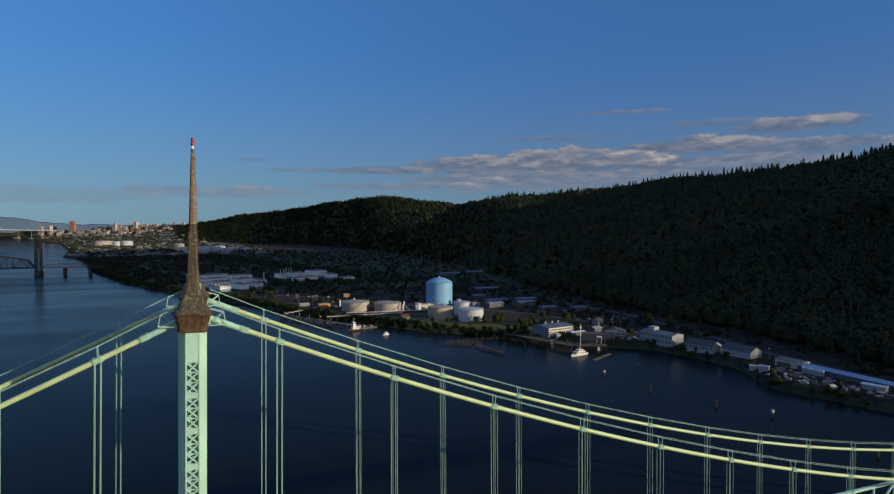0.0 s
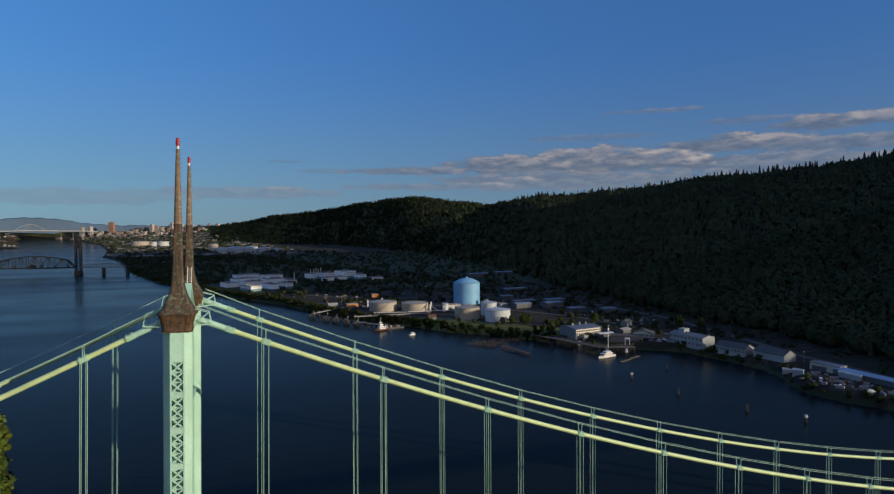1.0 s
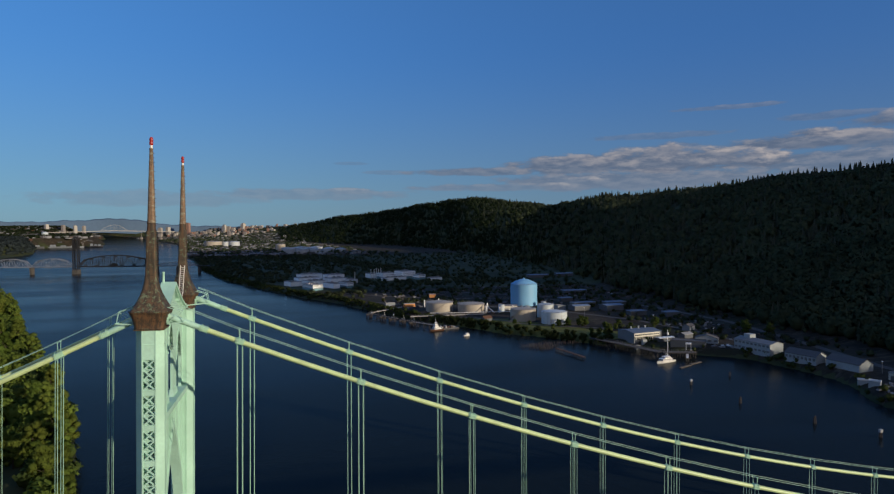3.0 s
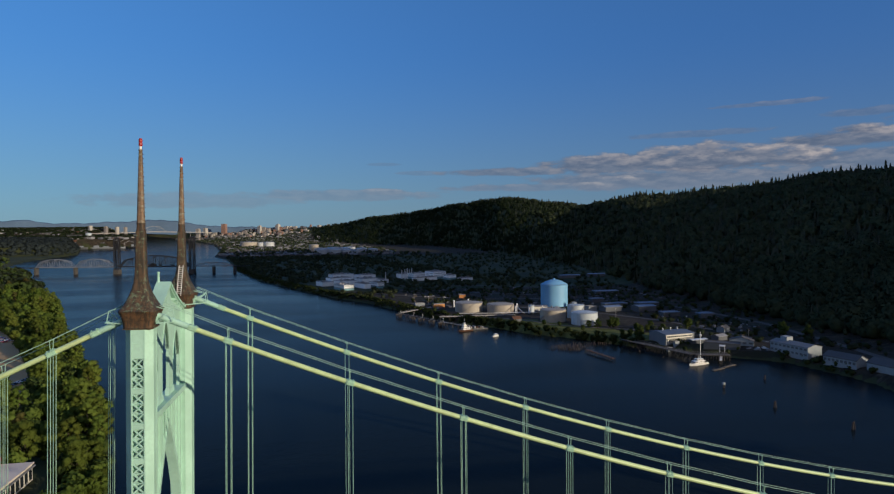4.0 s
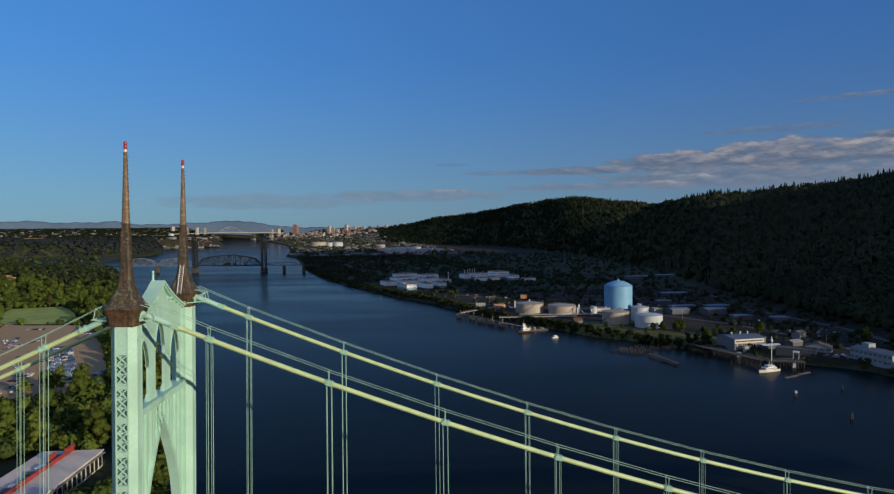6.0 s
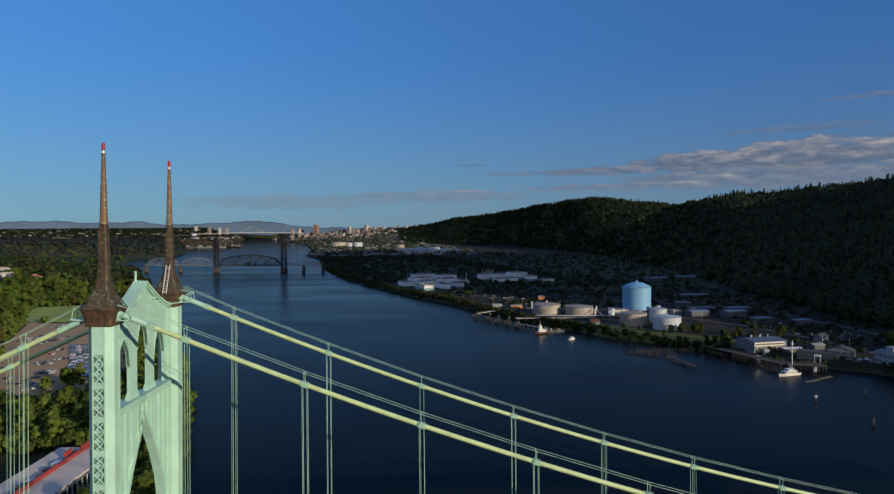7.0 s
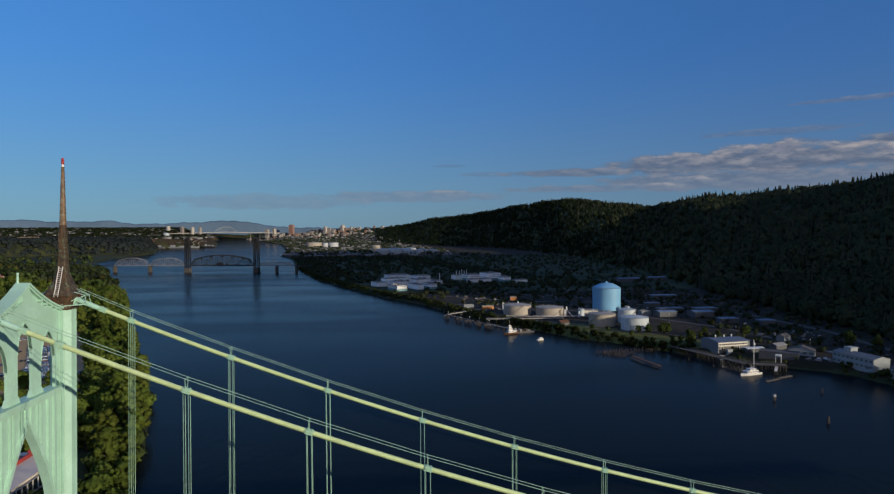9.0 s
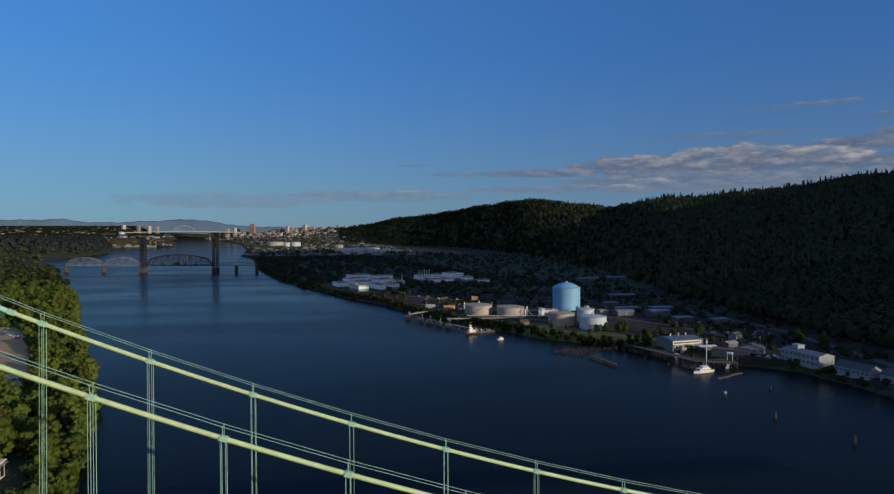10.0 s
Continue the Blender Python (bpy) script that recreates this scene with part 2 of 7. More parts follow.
def copper_material(name, base, warm, green, amount):
    """Old copper sheet: brown with rusty runs and green patches."""
    m = bpy.data.materials.new(name)
    m.use_nodes = True
    n = Nodes(m.node_tree)
    pos = n.add("ShaderNodeTexCoord").outputs["Object"]
    runs = n.add("ShaderNodeMapping", ins={0: pos, 3: (3.2, 3.2, 0.5)}).outputs[0]
    c = n.mix(n.ramp(n.noise(runs, 1.2, 5.0, 0.65), 0.38, 0.64), base, warm)
    c = n.mix(n.ramp(n.noise(pos, 2.6, 6.0, 0.7, 0.5), 0.66 - amount, 0.74 - amount), c, green)
    c = n.mix(n.ramp(n.noise(pos, 7.0, 4.0, 0.7), 0.55, 0.72), c, tuple(x * 0.3 for x in base))
    seam = n.add("ShaderNodeTexWave", ins={0: pos, "Scale": 0.45, "Distortion": 0.4, "Detail": 1.0})
    seam.bands_direction = "Z"
    c = n.mix(n.math("MULTIPLY", n.ramp(seam.outputs["Fac"], 0.96, 1.0), 0.35), c, tuple(x * 0.35 for x in base))
    bp = n.add("ShaderNodeBump", ins={"Strength": 0.6, "Distance": 0.05, "Height": n.noise(pos, 3.0, 5.0, 0.65)})
    b = n.add("ShaderNodeBsdfPrincipled", ins={"Base Color": c, "Metallic": 0.15, "Roughness": 0.68, "Normal": bp.outputs[0]})
    n.add("ShaderNodeOutputMaterial", ins={0: b.outputs[0]})
    return m


copper = copper_material("weathered_copper", (0.044, 0.030, 0.018), (0.125, 0.062, 0.027), (0.11, 0.125, 0.075), 0.06)
copper_roof = copper_material("weathered_copper_roof", (0.036, 0.028, 0.018), (0.100, 0.058, 0.030), (0.120, 0.155, 0.095), 0.13)
spire_grey = copper_material("weathered_spire_sheet", (0.15, 0.10, 0.065), (0.21, 0.125, 0.07), (0.24, 0.22, 0.16), 0.15)
red_lamp = material("red_lamp_glass", (0.30, 0.02, 0.02), 0.4, stain=0.15, emit=(1.0, 0.03, 0.03, 0.03))
white_metal = material("white_metal", (0.72, 0.70, 0.66), 0.5, stain=0.12)
rust = material("rust", (0.17, 0.075, 0.035), 0.85, 0.1, col2=(0.10, 0.05, 0.03), stain=0.4)
dark_steel = material("dark_bridge_steel", (0.014, 0.014, 0.016), 0.7, 0.0, stain=0.3)
grey_steel = material("grey_bridge_steel", (0.23, 0.22, 0.22), 0.6, 0.0, stain=0.2)
concrete = material("concrete", (0.16, 0.145, 0.13), 0.85, stain=0.25, bump=0.2)
dark_concrete = material("water_stained_concrete", (0.075, 0.068, 0.060), 0.9, stain=0.35, grain=0.4, bump=0.2)
asphalt = material("asphalt", (0.055, 0.053, 0.055), 0.9, stain=0.25, bump=0.2)
lot_gravel = material("lot_gravel", (0.50, 0.32, 0.14), 0.95, col2=(0.42, 0.26, 0.11), stain=0.25, grain=0.12, bump=0.3, bscale=30)
white_wall = material("white_wall", (0.20, 0.22, 0.24), 0.75, stain=0.18, grain=0.5, streak=0.15, vary=0.1)
cream_wall = material("cream_wall", (0.66, 0.62, 0.52), 0.7, stain=0.12, grain=0.5)
grey_wall = material("grey_wall", (0.080, 0.086, 0.094), 0.75, stain=0.25, grain=0.5, vary=0.25)
beige_tank = material("beige_tank_paint", (0.36, 0.315, 0.255), 0.65, stain=0.16, grain=0.25, streak=0.45)
white_tank = material("white_tank_paint", (0.47, 0.52, 0.54), 0.6, stain=0.20, grain=0.25, streak=0.85)
blue_tank = material("blue_tank_paint", (0.165, 0.375, 0.565), 0.6, stain=0.10, grain=0.15, streak=0.15)
roof_light = material("pale_roof", (0.21, 0.21, 0.215), 0.8, stain=0.22, grain=0.3, vary=0.2)
roof_dark = material("dark_roof", (0.085, 0.080, 0.080), 0.85, stain=0.25, grain=0.3)
roof_tan = material("tan_roof", (0.46, 0.40, 0.32), 0.85, stain=0.15, grain=0.2)
red_paint = material("red_paint", (0.34, 0.045, 0.035), 0.6, stain=0.2, grain=0.6)
orange_paint = material("orange_paint", (0.55, 0.22, 0.06), 0.6, stain=0.2)
glass_dark = material("dark_glass", (0.02, 0.025, 0.03), 0.12, stain=0.05)
wood_pile = material("wet_timber", (0.052, 0.040, 0.031), 0.9, col2=(0.085, 0.064, 0.048), stain=0.3, grain=3.0, bump=0.4, vary=0.3)
wood_deck = material("weathered_deck_timber", (0.115, 0.092, 0.068), 0.9, stain=0.35, grain=1.5)
bark = material("bark", (0.075, 0.055, 0.040), 0.95, stain=0.3, grain=2.0, bump=0.5)
tyre = material("tyre_rubber", (0.02, 0.02, 0.02), 0.9)
black_hull = material("black_hull", (0.03, 0.03, 0.035), 0.5, stain=0.3)
leaf_a = leaf_material("broad_leaves", (0.118, 0.170, 0.032), (0.172, 0.218, 0.046), 0.26)
leaf_b = leaf_material("autumn_leaves", (0.115, 0.115, 0.036), (0.185, 0.165, 0.055), 0.2)
leaf_dark = leaf_material("forest_leaves", (0.062, 0.082, 0.046), (0.080, 0.100, 0.054), 0.12)
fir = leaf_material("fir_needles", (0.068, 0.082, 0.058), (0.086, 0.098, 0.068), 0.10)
# darker copy of fir, the farther hill's shade put into its colour
far_fir = leaf_material("shade_toned_fir_needles", (0.020, 0.032, 0.016), (0.034, 0.046, 0.023), 0.12)
flat_leaf = leaf_material("dark_thicket_leaves", (0.044, 0.058, 0.032), (0.066, 0.080, 0.042), 0.15)
leaf_mid = leaf_material("shore_leaves", (0.056, 0.088, 0.026), (0.100, 0.128, 0.038), 0.2)
pale_steel = material("pale_bridge_steel", (0.19, 0.19, 0.20), 0.6, 0.0, stain=0.15)
dull_glass = material("dusty_glass", (0.10, 0.105, 0.11), 0.35, stain=0.15)
bush = leaf_material("bank_scrub", (0.036, 0.052, 0.018), (0.078, 0.084, 0.030), 0.3)
# cloud shade and distance haze on the bluff are put into this colour
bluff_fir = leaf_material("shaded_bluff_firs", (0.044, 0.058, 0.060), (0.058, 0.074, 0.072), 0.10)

# ---- mesh building ----


class Mesh:
    """Collects corners and faces, and becomes one mesh."""
    def __init__(self):
        self.v, self.f, self.m, self.s = [], [], [], []

    def face(self, pts, mat=0, smooth=False):
        i = len(self.v)
        self.v += [tuple(p) for p in pts]
        self.f.append(tuple(range(i, i + len(pts))))
        self.m.append(mat), self.s.append(smooth)

    def grid(self, rows, mat=0, smooth=True, close=False):
        """Quads between rows of points; close joins each row's ends."""
        i, w = len(self.v), len(rows[0])
        for r in rows:
            self.v += [tuple(p) for p in r]
        for a in range(len(rows) - 1):
            for b in range(w if close else w - 1):
                c = (b + 1) % w
                self.f.append((i + a * w + b, i + a * w + c, i + (a + 1) * w + c, i + (a + 1) * w + b))
                self.m.append(mat), self.s.append(smooth)

    def box(self, x0, x1, y0, y1, z0, z1, mat=0, turn=None):
        p = [(x0, y0, z0), (x1, y0, z0), (x1, y1, z0), (x0, y1, z0), (x0, y0, z1), (x1, y0, z1), (x1, y1, z1), (x0, y1, z1)]
        if turn is not None:
            p = [tuple(turn @ Vector(q)) for q in p]
        i = len(self.v)
        self.v += p
        for f in ((3, 2, 1, 0), (4, 5, 6, 7), (0, 1, 5, 4), (1, 2, 6, 5), (2, 3, 7, 6), (3, 0, 4, 7)):
            self.f.append(tuple(i + k for k in f))
            self.m.append(mat), self.s.append(False)

    def beam(self, a, b, w, h=None, mat=0):
        """A straight bar of w by h from a to b."""
        h = w if h is None else h
        a, b = Vector(a), Vector(b)
        d = (b - a).normalized()
        up = Vector((0, 0, 1)) if abs(d.z) < 0.95 else Vector((0, 1, 0))
        s = d.cross(up).normalized() * w / 2
        u = s.cross(d).normalized() * h / 2
        lo, hi = [a - s - u, a + s - u, a + s + u, a - s + u], [b - s - u, b + s - u, b + s + u, b - s + u]
        self.face(lo, mat), self.face(hi[::-1], mat)
        for k in range(4):
            j = (k + 1) % 4
            self.face((lo[j], lo[k], hi[k], hi[j]), mat)

    def tube(self, pts, r, n=8, mat=0, caps=True):
        """A round tube along points; r may be a list."""
        rows = []
        for k, p in enumerate(pts):
            p = Vector(p)
            d = (Vector(pts[min(k + 1, len(pts) - 1)]) - Vector(pts[max(k - 1, 0)])).normalized()
            up = Vector((0, 0, 1)) if abs(d.z) < 0.95 else Vector((0, 1, 0))
            s = d.cross(up).normalized()
            u = s.cross(d)
            q = r[k] if isinstance(r, (list, tuple)) else r
            rows.append([p + (s * math.cos(2 * math.pi * j / n) + u * math.sin(2 * math.pi * j / n)) * q for j in range(n)])
        self.grid(rows, mat, True, True)
        if caps:
            self.face(rows[0], mat), self.face(rows[-1][::-1], mat)

    def turned(self, profile, n=24, centre=(0, 0, 0), mat=0, smooth=True, square=0.0):
        """A body of rotation from (radius, z) pairs; square > 0 gives a square plan with cut corners."""
        rows = []
        for r, z in profile:
            row = []
            for j in range(n):
                a = 2 * math.pi * (j + 0.5) / n
                q = r
                if square:
                    q = r * min(1 / max(abs(math.cos(a)), abs(math.sin(a))), 1 + square)
                row.append((centre[0] + q * math.cos(a), centre[1] + q * math.sin(a), centre[2] + z))
            rows.append(row)
        self.grid(rows, mat, smooth, True)
        self.face(rows[0][::-1], mat), self.face(rows[-1], mat)

    def strip(self, ys, zlo, zhi, x0, x1, mat=0):
        """A wall in the y-z plane between two outlines, x0 to x1 thick."""
        for a, b in zip(ys[:-1], ys[1:]):
            p = [(a, zlo(a)), (b, zlo(b)), (b, zhi(b)), (a, zhi(a))]
            self.face([(x1, y, z) for y, z in p], mat)
            self.face([(x0, y, z) for y, z in p[::-1]], mat)
            self.face([(x0, p[0][0], p[0][1]), (x0, p[1][0], p[1][1]), (x1, p[1][0], p[1][1]), (x1, p[0][0], p[0][1])], mat)
            self.face([(x1, p[3][0], p[3][1]), (x1, p[2][0], p[2][1]), (x0, p[2][0], p[2][1]), (x0, p[3][0], p[3][1])], mat)
        for y, flip in ((ys[0], False), (ys[-1], True)):
            q = [(x0, y, zlo(y)), (x1, y, zlo(y)), (x1, y, zhi(y)), (x0, y, zhi(y))]
            self.face(q if flip else q[::-1], mat)

    def mesh(self, name, *mats):
        me = bpy.data.meshes.new(name)
        me.from_pydata(self.v, [], self.f)
        for m in mats:
            me.materials.append(m)
        me.polygons.foreach_set("material_index", self.m)
        me.polygons.foreach_set("use_smooth", self.s)
        me.update()
        return me


def part(name, mesh, mat, parent=None, label="", at=None):
    """Links a mesh as one object under a thing or a part."""
    if isinstance(mesh, Mesh):
        mesh = mesh.mesh(name, *(mat if isinstance(mat, (list, tuple)) else [mat]))
    ob = new(name, mesh)
    if parent is not None:
        ob.parent = parent
    if at is not None:
        ob.matrix_basis = at
    if label:
        tagged(ob, label)
    return ob


def thing(name, label, category, group="", kind="", at=None):
    ob = new(name)
    ob.empty_display_size = 0.5
    if at is not None:
        ob.matrix_basis = at
    return tagged(ob, label, category, group, kind)


def big_mesh(name, verts, faces, mats, smooth=False, index=None, soft=None):
    """A mesh from arrays, all faces with the same number of corners."""
    me = bpy.data.meshes.new(name)
    verts, faces = np.asarray(verts, "f"), np.asarray(faces, "i")
    k = faces.shape[1]
    me.vertices.add(len(verts)), me.loops.add(faces.size), me.polygons.add(len(faces))
    me.vertices.foreach_set("co", verts.ravel())
    me.loops.foreach_set("vertex_index", faces.ravel())
    me.polygons.foreach_set("loop_start", np.arange(0, faces.size, k, dtype="i"))
    if index is not None:
        me.polygons.foreach_set("material_index", np.asarray(index, "i"))
    me.polygons.foreach_set("use_smooth", np.full(len(faces), smooth))
    for m in mats:
        me.materials.append(m)
    if soft is not None:
        me.attributes.new("soft_normal", "FLOAT_VECTOR", "POINT").data.foreach_set("vector", np.asarray(soft, "f").ravel())
    me.update(calc_edges=True)
    return me


# ---- the lie of the land ----
# The plan is true to scale out to 2.3 km; what lies farther is drawn in towards the viewer, shrinking with its distance.
MID = np.array((22.0, -62.0, 115.4))
NEAR, DEEP = 2300.0, 2500.0


def drawn_in(r):
    r = np.asarray(r, float)
    return np.where(r < NEAR, 1.0, (NEAR + DEEP * (1 - np.exp(-(np.maximum(r, NEAR) - NEAR) / DEEP))) / np.maximum(r, 1.0))


def far(p):
    """Where a point of the true plan stands."""
    p = np.asarray(p, float)
    d = p - MID
    return MID + d * drawn_in(np.hypot(d[..., 0], d[..., 1]))[..., None]


WEST = np.array([(-4000, 700), (-200, 430), (186, 390), (206, 385), (238, 374), (256, 369), (272, 374), (292, 388), (318, 396), (345, 397), (374, 394), (400, 388), (415, 370), (428, 352), (451, 336), (475, 316), (503, 289), (546, 260), (589, 221), (637, 196), (690, 155),
                 (810, 104), (915, 66), (1020, 10), (1180, -60), (1446, -162), (1871, -277), (2550, -410), (2870, -516), (3735, -643), (5500, -1000),
                 (9900, -2300), (20000, -5600)], float)
EAST = np.array([(-4000, -150), (0, -46), (180, -64), (300, -102), (390, -134), (640, -250), (970, -395), (1360, -590), (1800, -800), (1880, -960),
                 (2500, -1150), (2767, -1215), (3485, -1312), (4300, -1600), (4700, -1750), (5050, -1500), (6000, -1680), (7500, -2250), (9500, -2650), (20000, -6000)], float)
# azimuth, foot and crest of the western hills seen from the middle of the river, and their height
# past azimuth 60, out of view, heights are set for the shadow they cast
HILL = np.array([(-8, 8500, 11500, 90), (-3, 6500, 9000, 110), (-1, 5600, 7600, 140), (3, 4600, 6200, 232), (8.3, 3900, 5000, 276), (11.5, 3300, 4500, 304),
                 (15.4, 2600, 4100, 322), (19, 2000, 4000, 285), (22.1, 1650, 4000, 258), (27.4, 1150, 3300, 282), (30.3, 1000, 3000, 262), (33.5, 900, 2750, 268),
                 (37.5, 800, 2450, 262), (40.2, 740, 2330, 276), (49, 620, 2000, 275), (57.2, 530, 1790, 284), (75, 470, 1600, 300), (82, 460, 1560, 330),
                 (90, 460, 1560, 324), (104, 480, 1580, 313), (111, 500, 1640, 312), (115, 510, 1680, 320), (135, 650, 2150, 335), (160, 1300, 3600, 250), (172, 2500, 5000, 60)], float)


# where the added ridge stops, measured across the sun's direction, to place its shadow edge
SHADE_RIDGE_END = 845.0


def ease(t):
    t = np.clip(t, 0, 1)
    return t * t * (3 - 2 * t)


def bumps(x, y, scale, seed=0):
    """Smooth unevenness from a few crossed waves."""
    rng = np.random.RandomState(seed)
    s = np.zeros_like(np.asarray(x, float))
    for k in range(7):
        a, w, ph = rng.uniform(0, math.pi), rng.uniform(0.6, 1.9) * 2 * math.pi / scale, rng.uniform(0, 6.28)
        s = s + np.sin((x * math.cos(a) + y * math.sin(a)) * w + ph + 0.8 * np.sin((y * math.cos(a) - x * math.sin(a)) * w * 0.6))
    return s / 7


def land(x, y):
    """Height of the ground over the water, in the true plan."""
    x, y = np.asarray(x, float), np.asarray(y, float)
    w = x - np.interp(y, WEST[:, 0], WEST[:, 1]) + 4 * bumps(x, y, 90, 3)
    e = np.interp(y, EAST[:, 0], EAST[:, 1]) - x + 4 * bumps(x, y, 80, 4)
    z = np.where(w > 0, 6.0 * ease(w / 14.0) - 0.2, np.where(e > 0, 8.0 * ease(e / 30.0) - 0.2, -4.0))
    # the eastern plateau
    r = np.hypot(x - MID[0], y - MID[1])
    az = np.degrees(np.arctan2(x - MID[0], y - MID[1]))
    plateau = 38 * ease((e - 420) / 500.0) * ease((y - 700) / 900.0)
    z = np.where(e > 0, z + np.maximum(plateau, 0) * (0.9 + 0.1 * bumps(x, y, 900, 5)), z)
    along = np.clip(((x + 720) * -0.61 + (y - 1150) * 0.79) / 680.0, 0, 1)      # the rise with the houses
    z = np.where(e > 0, z + 22 * np.exp(-((x + 720 + 415 * along) ** 2 + (y - 1150 - 537 * along) ** 2) / (2 * 95.0 ** 2)), z)
    # wooded bluff at the bend, and the plain that climbs behind it to the horizon
    bend = ease((y - np.interp(x, (-3400, -1852, -1647, -1338, -1238), (2350, 2783, 3100, 3162, 3288))) / 110.0) * ease(e / 60.0)
    bluff = bend * np.interp(x, (-1900, -1600, -1380, -1238), (66, 60, 42, 26))
    plain = np.interp(r, (3600, 5000, 6700, 8000, 10000, 12500, 16000), (0, 14, 22, 112, 165, 215, 225)) * ease((e - np.interp(r, (5000, 8000), (500, 100))) / 500.0) * ease((r - 3600) / 800.0)
    z = np.where(e > 0, np.where(r > 2500, np.maximum(np.maximum(bluff + 6, plain), np.minimum(z, 12)), z), z)
    climb = np.interp(r, (5200, 7000, 8600, 12000), (0, 14, 58, 80)) * ease((w - 40) / 300.0)
    z = np.where(w > 0, z + climb, z)
    # the western hills
    foot, crest, top = (np.interp(az, HILL[:, 0], HILL[:, k]) for k in (1, 2, 3))
    f = (r - foot) / (crest - foot)
    inside = (az > -8) & (az < 172) & (w > 20)
    up = np.where(f < 1, 0.55 * ease(f) + 0.45 * np.clip(f, 0, 1), 1 - 0.3 * ease((f - 1) / 1.2))
    rise = (top - 24 - 6) * up + 16 * ease(f * 2.5) * (1 - 0.75 * ease((f - 0.55) / 0.4)) * bumps(x, y, 520, 6)
    spur = np.maximum(SHADE_RIDGE_END - (0.695 * x + 0.719 * y), 0)
    rise = rise + 370 * np.exp(-(x - 1830) ** 2 / (2 * 240.0 ** 2) - spur ** 2 / (2 * 16.0 ** 2) - np.maximum(y - 700, 0) ** 2 / (2 * 90.0 ** 2))      # unseen ridge, added to cast shade over the works and flats
    rise = rise + 420 * np.exp(-(x - 2300) ** 2 / (2 * 230.0 ** 2) - (y - 820) ** 2 / (2 * 220.0 ** 2))      # unseen summit, added to shade the farther tank farm
    z = np.where(inside & (f > 0), z + np.maximum(rise, 0), z)
    return z


def ground_z(x, y):
    return float(land(np.array([x]), np.array([y]))[0])


def polar(rings, angles):
    a = np.radians(angles)
    r, a = np.meshgrid(rings, a, indexing="ij")
    return MID[0] + r * np.sin(a), MID[1] + r * np.cos(a)


def polar_faces(nr, na):
    i = np.arange((nr - 1) * na).reshape(nr - 1, na)
    j = np.roll(i, -1, axis=1)
    return np.stack([i, i + na, j + na, j], axis=-1).reshape(-1, 4)


RINGS = np.concatenate([[0.02], np.geomspace(20, 26000, 520)])
FINE = np.concatenate([np.arange(-48, 62, 0.3), np.arange(62, 312, 2.5)])
gx, gy = polar(RINGS, FINE)
gz = land(gx, gy)
ground = part("ground", big_mesh("ground", far(np.stack([gx, gy, gz], -1)).reshape(-1, 3), polar_faces(*gx.shape), [ground_material()], True), None)
w_off = gx - np.interp(gy, WEST[:, 0], WEST[:, 1])
e_off = np.interp(gy, EAST[:, 0], EAST[:, 1]) - gx
bare = ((w_off > 6) & (gz < 12) & ((gy < 1050) | (gy > 2600)) & ~((w_off < 66) & (gy > 495) & (gy < 660))) * 0.95 + ((w_off > 0) & (gy >= 1050) & (gy < 2600)) * 0.25 + ((e_off > 0) & (gy > 4300)) * 0.8
lush = ((w_off > 2) & (w_off < 75) & (gy > 480) & (gy < 670)) * 1.0
ground.data.attributes.new("lush", "FLOAT", "POINT").data.foreach_set("value", lush.ravel().astype("f"))
ground.data.attributes.new("bare", "FLOAT", "POINT").data.foreach_set("value", bare.ravel().astype("f"))
tagged(ground, "grassy river banks, industrial flats and wooded hills", "ground", kind="structure")
wx, wy = polar(RINGS, np.arange(-180, 180, 2.0))
water = part("water", big_mesh("water", far(np.stack([wx, wy, 0 * wx], -1)).reshape(-1, 3), polar_faces(*wx.shape), [water_material()], True), None)
tagged(water, "broad dark blue river with small ripples", "water", kind="structure")

# blue hills along the horizon
az = np.arange(-75, 12, 0.25)
tan = np.interp(az, (-75, -60, -42, -36, -33, -30, -27, -24, -21.7, -19, -17.6, -14.4, -12, -10.4, -6, 2, 12),
                (0.006, 0.010, 0.016, 0.014, 0.0172, 0.0184, 0.0155, 0.0175, 0.0125, 0.0140, 0.0150, 0.0180, 0.0120, 0.0075, 0.0055, 0.004, 0.0)) + 0.0006 * np.sin(az * 2.3) + 0.0004 * np.sin(az * 6.1 + 1)
rows = []
for r, f in ((13200, 0.0), (14000, 0.45), (15000, 0.85), (16000, 1.0), (17500, 0.8)):
    x, y = MID[0] + r * np.sin(np.radians(az)), MID[1] + r * np.cos(np.radians(az))
    rows.append(far(np.stack([x, y, np.interp(az, (-22, -9), (150, 10)) + (115 + 16000 * tan - np.interp(az, (-22, -9), (150, 10))) * f], -1)))
rows = np.stack(rows)
k = np.arange((rows.shape[0] - 1) * rows.shape[1]).reshape(rows.shape[0] - 1, rows.shape[1])[:, :-1]
faces = np.stack([k, k + 1, k + 1 + rows.shape[1], k + rows.shape[1]], -1).reshape(-1, 4)
# the haze of distance is put into the hills' base colour
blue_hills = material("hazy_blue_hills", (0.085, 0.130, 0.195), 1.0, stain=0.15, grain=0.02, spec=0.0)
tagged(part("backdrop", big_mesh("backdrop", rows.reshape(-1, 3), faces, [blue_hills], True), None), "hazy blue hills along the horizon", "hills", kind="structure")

# ---- the suspension bridge ----
GAP = 15.85                                  # between the two cables
STEP, FIRST = 11.6, 7.56                     # panel length, and the first suspender from the tower
SPAN = 2 * FIRST + 30 * STEP                 # main span
CHORD = 66.5                                 # top of the stiffening truss
TOP = 107.95                                 # cable at the saddle


